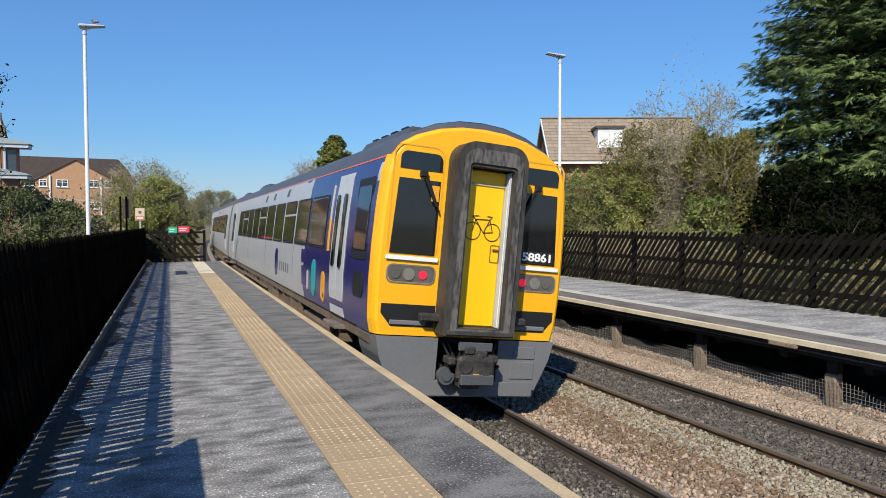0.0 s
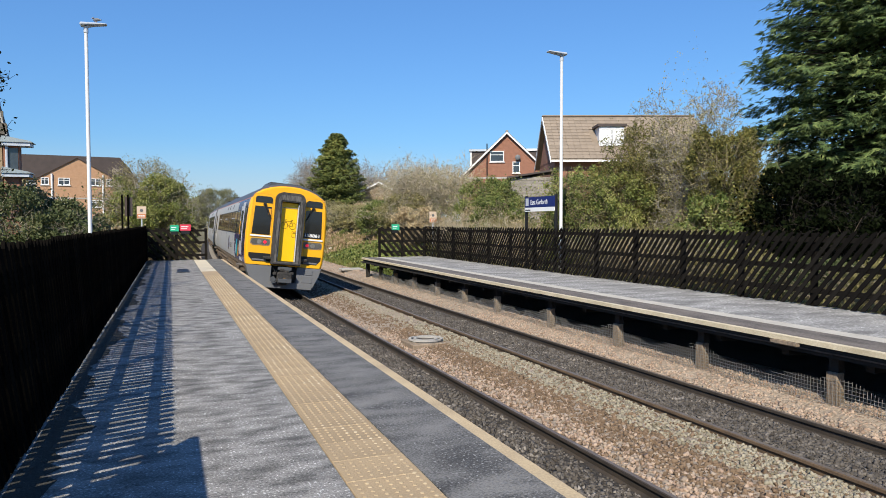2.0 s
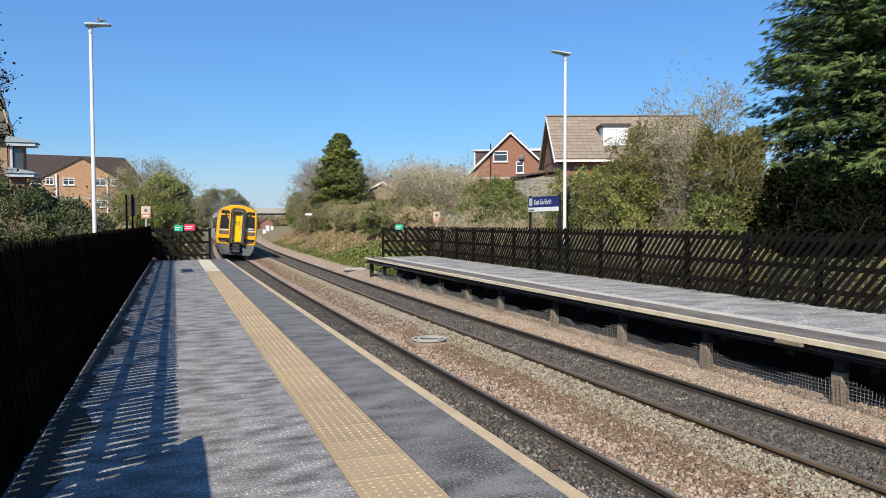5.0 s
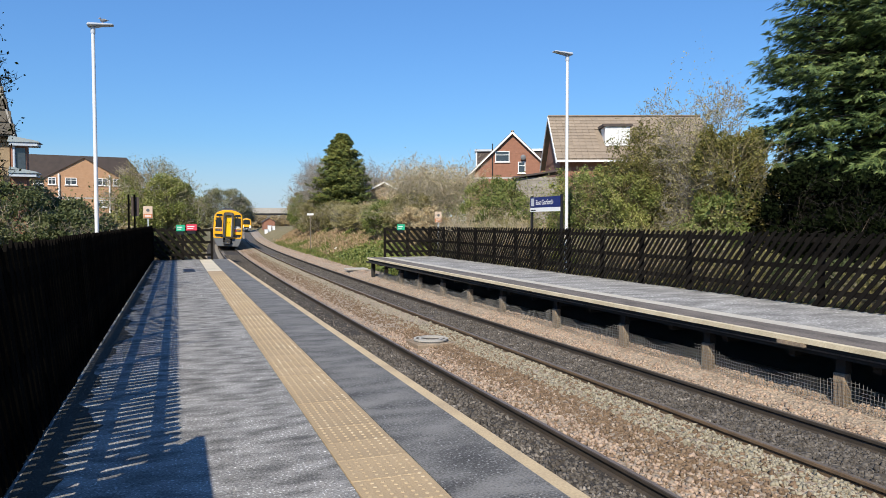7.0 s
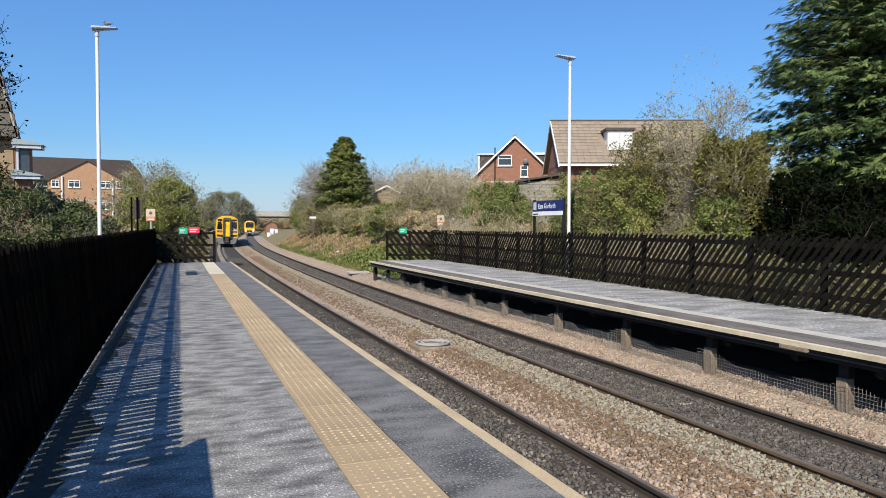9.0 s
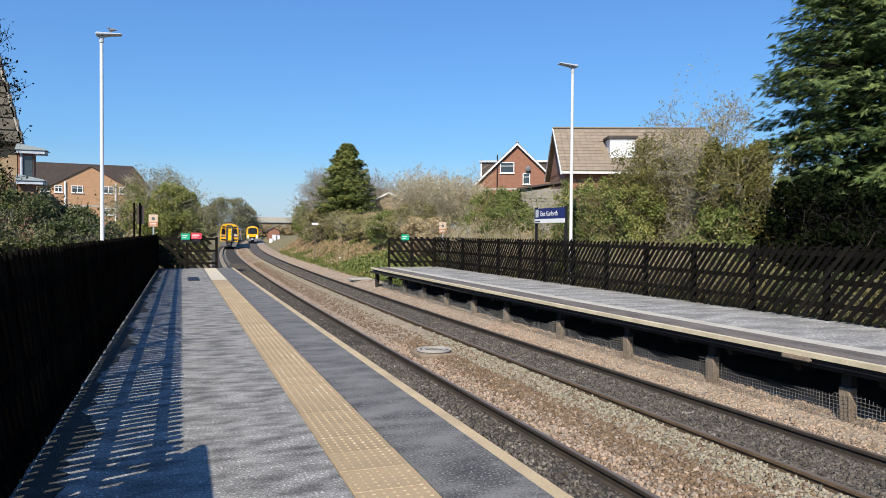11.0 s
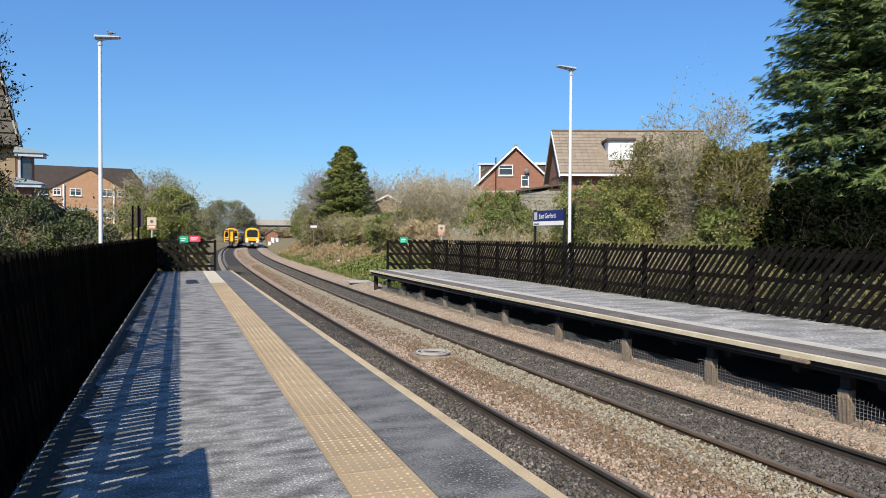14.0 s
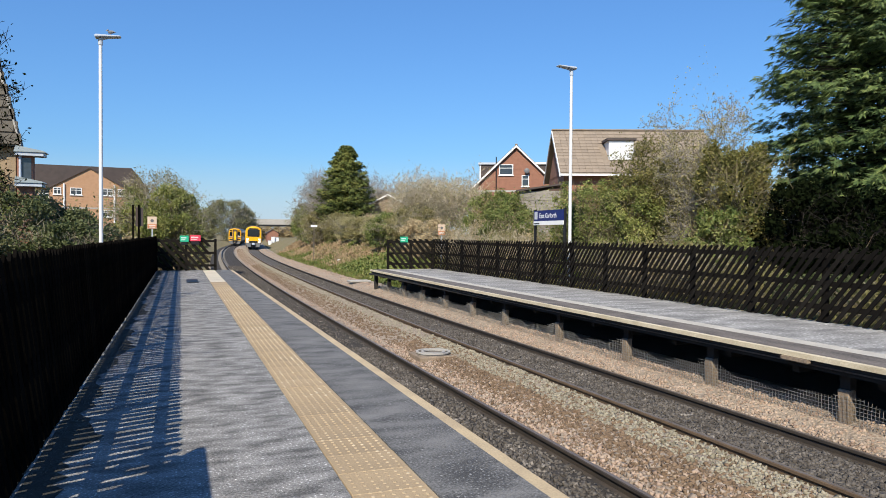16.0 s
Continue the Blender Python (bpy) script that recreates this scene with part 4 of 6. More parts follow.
def motions():
    walk(CARS[0], [(t, car_pose(NEAR, near_x, y)) for t, y in DEPART])
    walk(CARS[1], [(t, car_pose(NEAR, near_x, y + 23.2)) for t, y in DEPART])
    walk(CARS[2], [(t, car_pose(FAR, far_x, y)) for t, y in ARRIVE])
    walk(CARS[3], [(t, car_pose(FAR, far_x, y + 23.2)) for t, y in ARRIVE])


# ---- plants ----
BARK = mat("grey-brown bark", (0.2, 0.165, 0.125), 0.9, (0.11, 0.09, 0.07), 6, 50, 0.5, stretch=(1, 1, 0.3))
TWIG = mat("pale bare twig", (0.38, 0.335, 0.25), 0.9, (0.25, 0.215, 0.155), 4, 40, 0.2)
TWIG_G = mat("grey bare twig", (0.34, 0.31, 0.28), 0.9, (0.22, 0.2, 0.18), 4, 40, 0.2)
LEAF_IVY = foliage("dark evergreen leaf", [(0.036, 0.050, 0.018), (0.066, 0.086, 0.031), (0.115, 0.132, 0.054), (0.20, 0.195, 0.10)])
LEAF_MID = foliage("spring green leaf", [(0.052, 0.082, 0.024), (0.125, 0.165, 0.042), (0.215, 0.240, 0.072), (0.31, 0.305, 0.120)])
LEAF_SPRING = foliage("bright spring leaf", [(0.08, 0.108, 0.03), (0.175, 0.208, 0.054), (0.29, 0.30, 0.092), (0.41, 0.38, 0.155)])
LEAF_OLIVE = foliage("olive tan bud and leaf", [(0.085, 0.088, 0.034), (0.19, 0.172, 0.070), (0.31, 0.268, 0.120), (0.155, 0.165, 0.052)])
LEAF_TAN = foliage("dry tan bramble leaf", [(0.235, 0.170, 0.096), (0.40, 0.305, 0.172), (0.55, 0.44, 0.265), (0.20, 0.198, 0.08)])
# distance haze is mixed into these pale, even leaf tones
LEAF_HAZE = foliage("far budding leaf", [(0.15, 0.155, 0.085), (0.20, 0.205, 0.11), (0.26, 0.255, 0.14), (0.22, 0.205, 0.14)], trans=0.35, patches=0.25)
LEAF_GOLD = foliage("yellow-green ivy leaf", [(0.05, 0.058, 0.016), (0.115, 0.118, 0.032), (0.21, 0.19, 0.055), (0.31, 0.26, 0.085)])
TWIG_O = mat("olive-brown twig", (0.25, 0.212, 0.122), 0.9, (0.15, 0.125, 0.07), 4, 40, 0.2)
TWIG_P = mat("bleached bramble stem", (0.50, 0.44, 0.335), 0.9, (0.32, 0.275, 0.205), 4, 40, 0.2)
BRACKEN = foliage("dead bracken frond", [(0.20, 0.13, 0.075), (0.34, 0.235, 0.14), (0.46, 0.345, 0.21), (0.26, 0.215, 0.11)])
# LEAF_DARK and SHADE_TWIG: shade under the conifer is put into the colour
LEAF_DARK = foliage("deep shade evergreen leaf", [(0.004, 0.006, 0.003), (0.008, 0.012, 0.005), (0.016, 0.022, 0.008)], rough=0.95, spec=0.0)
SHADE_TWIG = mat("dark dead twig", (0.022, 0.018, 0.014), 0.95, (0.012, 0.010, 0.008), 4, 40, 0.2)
LEAF_PALE = foliage("pale bud and dry leaf", [(0.19, 0.175, 0.075), (0.31, 0.275, 0.13), (0.42, 0.37, 0.20), (0.25, 0.25, 0.10)])
NEEDLE = foliage("conifer spray", [(0.018, 0.032, 0.012), (0.055, 0.090, 0.030), (0.115, 0.160, 0.050), (0.215, 0.25, 0.082)], trans=0.10, share=0.4)
NEEDLE_Y = foliage("golden conifer spray", [(0.045, 0.066, 0.022), (0.10, 0.128, 0.036), (0.18, 0.20, 0.052), (0.34, 0.31, 0.085)], trans=0.15)
GRASS = foliage("grass blade", [(0.078, 0.111, 0.026), (0.130, 0.163, 0.039), (0.195, 0.195, 0.065), (0.260, 0.227, 0.104)])
STONE = foliage("ballast stone", [(0.17, 0.12, 0.088), (0.30, 0.215, 0.16), (0.41, 0.31, 0.237), (0.23, 0.19, 0.153), (0.46, 0.375, 0.305)], rough=0.95, trans=0.0, patches=2.0, share=0.25)
STONE_D = foliage("dark ballast stone", [(0.032, 0.028, 0.024), (0.078, 0.069, 0.06), (0.135, 0.121, 0.107), (0.055, 0.046, 0.038), (0.29, 0.26, 0.23)], rough=0.95, trans=0.0, patches=2.0, share=0.25)
STONE_G = foliage("grey-green ballast stone", [(0.15, 0.132, 0.092), (0.25, 0.224, 0.165), (0.33, 0.298, 0.228), (0.20, 0.172, 0.124)], rough=0.95, trans=0.0, patches=2.0, share=0.25)
STONE_T = foliage("tan ballast stone", [(0.11, 0.072, 0.045), (0.20, 0.138, 0.09), (0.16, 0.112, 0.073), (0.12, 0.08, 0.05), (0.33, 0.25, 0.178)], rough=0.95, trans=0.0, patches=2.0, share=0.25)


def quads(verts, material, name, parent=None, label=""):
    """One mesh from an array of quads, shape (n, 4, 3)."""
    n = len(verts)
    me = bpy.data.meshes.new(name)
    me.vertices.add(n * 4)
    me.vertices.foreach_set("co", verts.reshape(-1).astype(np.float32))
    me.loops.add(n * 4)
    me.loops.foreach_set("vertex_index", np.arange(n * 4, dtype=np.int32))
    me.polygons.add(n)
    me.polygons.foreach_set("loop_start", np.arange(0, n * 4, 4, dtype=np.int32))
    me.update(calc_edges=True)
    me.materials.append(material)
    ob = new(name, me)
    ob.parent = parent
    return tagged(ob, label) if label else ob


def unit(v):
    return v / np.maximum(1e-9, np.linalg.norm(v, axis=-1, keepdims=True))


def leaf_quads(rng, c, size, along=None, aspect=0.6, spread=1.0):
    """Leaves at the points c: pointed quads with random turn, or roughly along the directions given."""
    n = len(c)
    d = unit(rng.normal(size=(n, 3)))
    if along is not None:
        d = unit(along + spread * 0.5 * rng.normal(size=(n, 3)))
    s = unit(np.cross(d, unit(rng.normal(size=(n, 3)))))
    L = size * rng.uniform(0.6, 1.4, (n, 1))
    w = L * aspect
    base = c
    return np.stack([base, base + d * L * 0.5 + s * w * 0.5, base + d * L, base + d * L * 0.5 - s * w * 0.5], 1)


def twig_quads(rng, a, b, r):
    """Two crossed thin blades for each twig from a to b."""
    d = unit(b - a)
    s = unit(np.cross(d, unit(rng.normal(size=a.shape))))
    t = np.cross(d, s)
    r = np.asarray(r).reshape(-1, 1)
    q1 = np.stack([a - s * r, a + s * r, b + s * r * 0.35, b - s * r * 0.35], 1)
    q2 = np.stack([a - t * r, a + t * r, b + t * r * 0.35, b - t * r * 0.35], 1)
    return np.concatenate([q1, q2])


def branching(rng, base, height, width, depth, stems, order=3, r0=0.035, up=0.75, reach=1.0):
    """Segments of a many-stemmed shrub: arrays of a, b, radius, level."""
    A, B, R, V = [], [], [], []
    tips = []
    for i in range(stems):
        p = np.array(base) + rng.normal(size=3) * (0.12 * width, 0.12 * depth, 0)
        tgt = np.array(base) + np.array([rng.uniform(-0.5, 0.5) * width, rng.uniform(-0.5, 0.5) * depth, height * rng.uniform(0.55, 1.0)])
        n = 5
        prev, r = p, r0 * rng.uniform(0.6, 1.2)
        for k in range(n):
            t = (k + 1) / n
            q = p + (tgt - p) * t + rng.normal(size=3) * 0.05 * height * t + np.array([0, 0, 0.12 * height * math.sin(t * 3.1)])
            A.append(prev), B.append(q), R.append(r), V.append(0)
            tips.append((q, q - prev, r))
            prev, r = q, r * 0.75
    level = tips
    for o in range(1, order):
        nxt = []
        for q, d, r in level:
            for j in range(3 if o == 1 else 3):
                L = height * (0.22 if o == 1 else 0.12) * rng.uniform(0.5, 1.3) * reach
                v = unit(unit(d) * up + rng.normal(size=3) * 0.65 + np.array([0, 0, 0.15]))
                e = q + v * L
                A.append(q), B.append(e), R.append(r * 0.5), V.append(o)
                nxt.append((e, v, r * 0.5))
        level = nxt
    return np.array(A), np.array(B), np.array(R), np.array(V), np.array([t[0] for t in level])


def shrub(name, label, category, x, y, h, w, d, seed, leaf=LEAF_MID, leaves=6000, size=0.09, twig=TWIG, stems=10, order=3, group="", z=None, fill=0.5, r0=0.03, reach=1.0, puff=0.052, clumps=90):
    """A shrub or small tree: stems and twigs, and leaves in uneven clumps round their ends."""
    rng = np.random.default_rng(seed)
    z = ground_z(x, y) if z is None else z
    t = thing(name, label, category, Matrix.Translation((x, y, z)), group=group)
    A, B, R, V, tips = branching(rng, (0, 0, -0.1), h * 0.76, w, d, stems, order, r0, 0.75, reach)
    quads(twig_quads(rng, A[V == 0], B[V == 0], R[V == 0]), BARK, "trunk", t)
    quads(twig_quads(rng, A[V > 0], B[V > 0], np.maximum(R[V > 0], 0.0045 + 0.00013 * math.hypot(x, y))), twig, "twig", t, "fine bare twigs")["kind"] = "stuff"
    if leaves:
        # fine stems all through the volume
        nt = 150 + leaves // 30
        ang, rad, zc = rng.uniform(0, 6.28, nt), np.sqrt(rng.uniform(0, 1, nt)), rng.uniform(0.05, 0.85, nt)
        prof = np.sqrt(np.maximum(0.12, 1 - (np.abs(zc - 0.4) / 0.62) ** 2))
        a = np.stack([np.cos(ang) * rad * prof * w * 0.48, np.sin(ang) * rad * prof * d * 0.48, zc * h], 1)
        way = unit(np.stack([np.cos(ang) * rad, np.sin(ang) * rad, np.full(nt, 0.9)], 1) + 0.55 * rng.normal(size=(nt, 3)))
        if fill > 0.3:
            stem = twig_quads(rng, a, a + way * h * rng.uniform(0.05, 0.14, (nt, 1)), np.full(nt, 0.005 + 0.00014 * math.hypot(x, y)))
            quads(stem[:nt], twig, "stem", t, "fine pale stems")["kind"] = "stuff"
            leaves = int(leaves * 0.85)
        pts = np.concatenate([tips, B[V == max(1, order - 2)]]) if order > 1 else tips
        c = pts[rng.integers(0, len(pts), leaves)] + rng.normal(size=(leaves, 3)) * size * (2.2 if fill > 0.1 else 0.7)
        nf = int(leaves * fill)
        if nf:  # clumps over the whole volume
            k = clumps
            ang, rad = rng.uniform(0, 6.28, k), rng.uniform(0.25, 1, k) ** 0.4
            zc = rng.uniform(0.06, 0.93, k)
            prof = np.sqrt(np.maximum(0.12, 1 - (np.abs(zc - 0.4) / 0.62) ** 2))
            cc = np.stack([np.cos(ang) * rad * prof * w * 0.5, np.sin(ang) * rad * prof * d * 0.5, zc * h], 1)
            big = rng.uniform(0.45, 1.5, (k, 1))
            pick = rng.choice(k, nf, p=(big ** 2 / (big ** 2).sum())[:, 0])
            c[:nf] = cc[pick] + unit(rng.normal(size=(nf, 3))) * rng.uniform(0, 1, (nf, 1)) ** 0.5 * big[pick] * np.array([w, d, h * 0.8]) * puff * 1.6
        c[:, 2] = np.maximum(c[:, 2], 0.02)
        crown = quads(leaf_quads(rng, c, size), leaf, "crown", t)
        crown["kind"] = "stuff"
    return t


def conifer(label, x, y, h, w, seed, leaf, branches=420, per=150, size=0.2, z=None, sweep_up=0.0, low=0.05, taper=0.75, group="", core=9000, blades=6, foot=0.0):
    """A dense conifer: whorls of drooping branches that carry flat sprays."""
    rng = np.random.default_rng(seed)
    z = ground_z(x, y) if z is None else z
    t = thing("conifer", label, "tree", Matrix.Translation((x, y, z)), group=group)
    bm = bmesh.new()
    tube(bm, (0, 0, -0.2), (0, 0, h * 0.96), 0.02 * h + 0.05, 0.02, 10)
    part("trunk", bm, BARK, t)
    u = rng.uniform(low, 0.985, branches)
    az = rng.uniform(0, 2 * math.pi, branches)
    R = 0.5 * w * np.minimum(1.0, (1 - u) ** taper * 1.55) * rng.uniform(0.72, 1.06, branches) * (1 - foot * np.clip(1 - u / 0.4, 0, 1)) + 0.15
    a = np.stack([np.zeros(branches), np.zeros(branches), u * h], 1)
    out = np.stack([np.cos(az), np.sin(az), np.zeros(branches)], 1)
    lift = (sweep_up + 0.10 - 0.35 * (1 - u)) * R
    b = a + out * R[:, None] + np.array([0, 0, 1]) * lift[:, None]
    # boughs take the twig colour that has shade painted in
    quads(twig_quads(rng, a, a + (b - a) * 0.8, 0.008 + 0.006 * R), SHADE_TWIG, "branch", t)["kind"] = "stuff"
    # flat drooping sprays, each a fan of narrow blades
    i = np.repeat(np.arange(branches), per)
    f = rng.beta(2.4, 1.0, len(i))
    p = a[i] + (b - a)[i] * f[:, None]
    sd = np.stack([-out[:, 1], out[:, 0], np.zeros(branches)], 1)[i]
    fan = (0.08 + 0.22 * R[i] * np.sin(np.pi * np.clip(f, 0, 1) ** 0.8)) * rng.normal(size=len(i))
    p = p + sd * fan[:, None] * 0.8
    p[:, 2] += -0.22 * np.abs(fan) - 0.08 * rng.uniform(0, 1, len(i)) + 0.05 * rng.normal(size=len(i))
    d = unit(out[i] * 0.9 + sd * np.clip(fan, -1, 1)[:, None] + np.array([0, 0, -0.45]) + 0.18 * rng.normal(size=(len(i), 3)))
    e = unit(np.cross(d, unit(np.array([0, 0, 1.0]) + 0.35 * rng.normal(size=(len(i), 3)))))
    q = []
    for k in range(blades):
        ang = (k / (blades - 1) - 0.5) * 1.9
        dd = unit(d * math.cos(ang) + e * math.sin(ang) + np.array([0, 0, -0.12 * abs(ang)]))
        L = size * rng.uniform(0.7, 1.35, (len(i), 1)) * (1.0 - 0.35 * abs(ang))
        o = p + d * size * 0.25 * rng.uniform(-0.4, 1.0, (len(i), 1))
        w_ = e * L * 0.085 + 0.02 * size * rng.normal(size=(len(i), 3))
        q.append(np.stack([o, o + dd * L * 0.55 + w_, o + dd * L, o + dd * L * 0.55 - w_], 1))
    q = np.concatenate(q)
    # inner shade of old sprays
    uu = rng.uniform(low * 0.6, 0.93, core)
    aa = rng.uniform(0, 2 * math.pi, core)
    rr = 0.5 * w * np.minimum(1.0, (1 - uu) ** taper * 1.55) * np.sqrt(rng.uniform(0.02, 0.42, core))
    c = np.stack([np.cos(aa) * rr, np.sin(aa) * rr, uu * h], 1)
    q = np.concatenate([q, leaf_quads(rng, c, size * 0.95, None, 0.3)])
    quads(q, leaf, "crown", t)["kind"] = "stuff"
    return t


def plants():
    # big dark conifer behind the far fence
    conifer("huge dark green conifer with drooping sprays behind the fence", 20.2, 14.2, 15.5, 8.6, 11, NEEDLE, 980, 46, 0.25, low=0.22, taper=0.78, core=22000)
    conifer("dense golden-green conifer above the bank", 16.8, 73.0, 10.8, 6.9, 12, NEEDLE_Y, 620, 24, 0.34, low=0.04, taper=0.82, z=0.4, sweep_up=0.3, core=9000, foot=0.5)
    labels = {LEAF_IVY: "dark evergreen shrub with ivy behind the fence", LEAF_MID: "green leafing shrub behind the black fence", LEAF_SPRING: "pale green leafing shrub behind the black fence",
              LEAF_OLIVE: "olive twiggy shrub with pale dry stems", LEAF_GOLD: "yellow-green ivy-grown shrub beside the conifer", LEAF_DARK: "evergreen shrub with shade painted into its near-black leaves"}
    rows = [  # behind the far fence: y, x, height, width, leaf, leaves, leaf size, share of clumps
        (33.2, 16.3, 4.0, 3.0, LEAF_SPRING, 22000, 0.085, 0.85), (31.2, 14.7, 4.0, 3.0, LEAF_MID, 26000, 0.085, 0.85), (28.8, 14.2, 3.1, 2.6, LEAF_MID, 22000, 0.085, 0.85),
        (26.6, 14.0, 1.9, 2.4, LEAF_OLIVE, 9000, 0.06, 0.6), (24.6, 14.0, 2.0, 2.4, LEAF_OLIVE, 9000, 0.06, 0.6),
        (22.6, 14.3, 4.0, 2.4, LEAF_SPRING, 26000, 0.075, 0.8), (20.9, 13.9, 3.5, 2.6, LEAF_MID, 32000, 0.075, 0.85),
        (19.4, 14.2, 3.4, 2.4, LEAF_SPRING, 24000, 0.075, 0.8), (20.2, 15.4, 4.6, 2.6, LEAF_GOLD, 24000, 0.075, 0.75),
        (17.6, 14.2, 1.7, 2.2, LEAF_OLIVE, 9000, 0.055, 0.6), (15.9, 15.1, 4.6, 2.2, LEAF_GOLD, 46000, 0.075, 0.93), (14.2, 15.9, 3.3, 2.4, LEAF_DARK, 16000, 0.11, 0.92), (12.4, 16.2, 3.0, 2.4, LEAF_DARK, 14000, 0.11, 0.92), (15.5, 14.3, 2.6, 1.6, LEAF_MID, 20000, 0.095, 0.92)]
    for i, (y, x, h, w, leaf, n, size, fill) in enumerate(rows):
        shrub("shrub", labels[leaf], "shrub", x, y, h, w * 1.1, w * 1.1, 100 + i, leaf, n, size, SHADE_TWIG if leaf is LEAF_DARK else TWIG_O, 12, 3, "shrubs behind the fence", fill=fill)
    for i, (x, y, h, w) in enumerate(((13.1, 30.6, 2.4, 2.4), (13.1, 28.4, 2.5, 2.4), (13.0, 26.2, 2.0, 2.4), (13.0, 23.8, 1.9, 2.2), (13.0, 18.6, 1.7, 2.4), (13.1, 16.9, 1.5, 2.2), (13.2, 15.2, 1.6, 2.2), (13.6, 32.6, 1.8, 2.4))):
        shrub("bramble", "tangled dry bramble with pale tan stems", "shrub", x, y, h, w, w * 1.1, 150 + i, LEAF_TAN if i % 2 else LEAF_OLIVE, 6500, 0.05, TWIG_P, 40, 3, "brambles behind the fence", fill=0.45, r0=0.016)
    # those past x = 21 are added to darken gaps under the conifer
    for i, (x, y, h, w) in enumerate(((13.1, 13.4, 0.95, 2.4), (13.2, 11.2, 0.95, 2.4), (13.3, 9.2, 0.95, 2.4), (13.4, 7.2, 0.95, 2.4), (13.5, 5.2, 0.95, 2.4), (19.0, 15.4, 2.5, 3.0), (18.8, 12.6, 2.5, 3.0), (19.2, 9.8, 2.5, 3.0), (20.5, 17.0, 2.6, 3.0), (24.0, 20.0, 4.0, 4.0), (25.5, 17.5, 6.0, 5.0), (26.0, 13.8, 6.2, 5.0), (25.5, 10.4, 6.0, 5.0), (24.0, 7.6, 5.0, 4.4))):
        # past x = 14 near-black leaves paint the shade of the hollow
        shrub("shrub", "low weedy shrub behind the black fence" if x < 14 else "near-black evergreen shrub with painted shade by the conifer", "shrub", x, y, h, w, w, 190 + i, (LEAF_IVY if i % 2 else LEAF_OLIVE) if x < 14 else LEAF_DARK, 5000 if x < 21 else 9000, 0.07 if x < 14 else 0.13 if x < 21 else 0.2, TWIG if x < 14 else SHADE_TWIG, 10, 3, "low shrubs" if x < 14 else "shaded shrubs", fill=0.85)
    for x, y, h, w, seed, leaf, n, twig, st, lab in ((15.2, 17.6, 7.6, 2.0, 170, LEAF_PALE, 11000, TWIG_G, 11, "tall grey twiggy sapling with few leaves"), (15.9, 16.9, 6.6, 2.0, 171, LEAF_PALE, 9000, TWIG_G, 9, "tall grey twiggy sapling with few leaves"),
                                                 (14.8, 20.1, 5.6, 1.8, 172, LEAF_GOLD, 20000, TWIG_O, 10, "slim twiggy sapling rising above the shrubs"), (15.0, 18.9, 6.0, 1.9, 173, LEAF_GOLD, 22000, TWIG_O, 10, "slim twiggy sapling rising above the shrubs")):
        shrub("sapling", lab, "tree", x, y, h, w, w, seed, leaf, n, 0.055, twig, st, 4, fill=0.05, reach=0.5, r0=0.034)
    # pale bare thicket past the platform end
    thick = [(16.0, 40.0, 4.0, 4.2, LEAF_PALE), (17.3, 45.5, 4.6, 4.8, LEAF_PALE), (15.6, 46.0, 4.2, 4.2, LEAF_PALE), (18.8, 50.0, 4.6, 4.8, LEAF_PALE), (13.2, 37.0, 2.3, 3.0, LEAF_TAN),
             (13.7, 41.0, 2.6, 3.2, LEAF_OLIVE), (13.6, 45.5, 2.4, 3.2, LEAF_MID), (14.4, 50.5, 2.0, 3.4, LEAF_PALE), (14.5, 55.5, 1.9, 3.6, LEAF_OLIVE), (14.8, 61.0, 2.2, 3.8, LEAF_PALE), (15.1, 67.0, 2.7, 4.0, LEAF_OLIVE),
             (14.4, 74.0, 3.6, 4.2, LEAF_OLIVE), (14.7, 81.0, 4.6, 4.4, LEAF_MID), (15.4, 87.0, 4.8, 4.4, LEAF_OLIVE), (17.0, 94.0, 4.2, 4.6, LEAF_OLIVE), (17.0, 60.0, 1.9, 4.5, LEAF_TAN), (16.3, 53.5, 1.8, 4.5, LEAF_PALE)]
    for i, (x, y, h, w, leaf) in enumerate(thick):
        lab = {LEAF_IVY: "dark ivy-covered shrub on the bank", LEAF_MID: "green shrub on the grassy bank", LEAF_PALE: "pale twiggy thicket on the bank", LEAF_TAN: "dry tan brambles on the bank", LEAF_OLIVE: "olive-brown twiggy shrub on the bank"}[leaf]
        bare = leaf is LEAF_PALE and h > 3
        shrub("shrub", lab, "shrub", x, y, h, w, w, 200 + i, leaf, 3000 if bare else 15000, 0.06 + 0.0008 * y, TWIG_P if bare else TWIG, 24 if bare else 16, 4 if bare else 3, "bank shrubs", fill=0.12 if bare else 0.8)
    for i, (x, y, h, w) in enumerate(((15.9, 79.0, 7.8, 4), (20.6, 80.0, 8.6, 6), (23.2, 78.0, 8.0, 5), (18.6, 84.0, 9.4, 6), (17.0, 84.0, 8.8, 4), (25.4, 79.0, 6.6, 5))):
        shrub("bare_tree", "leafless grey tree behind the conifer", "tree", x, y, h, w, w, 230 + i, LEAF_OLIVE, 900, 0.12, TWIG_G, 26, 4, "bare trees", z=0.8, fill=0.0, r0=0.06)
    # left of the line
    shrub("large_shrub", "rounded yellow-green shrub with budding top twigs", "shrub", -1.0, 45.0, 5.3, 4.9, 4.6, 301, LEAF_SPRING, 64000, 0.105, TWIG, 30, 3, fill=0.94, puff=0.055, reach=0.7, clumps=150)
    shrub("large_shrub", "brown twiggy shrub top with swelling buds", "shrub", -1.3, 45.6, 6.5, 4.2, 3.6, 302, LEAF_OLIVE, 24000, 0.08, TWIG, 40, 4, fill=0.35, reach=0.5)
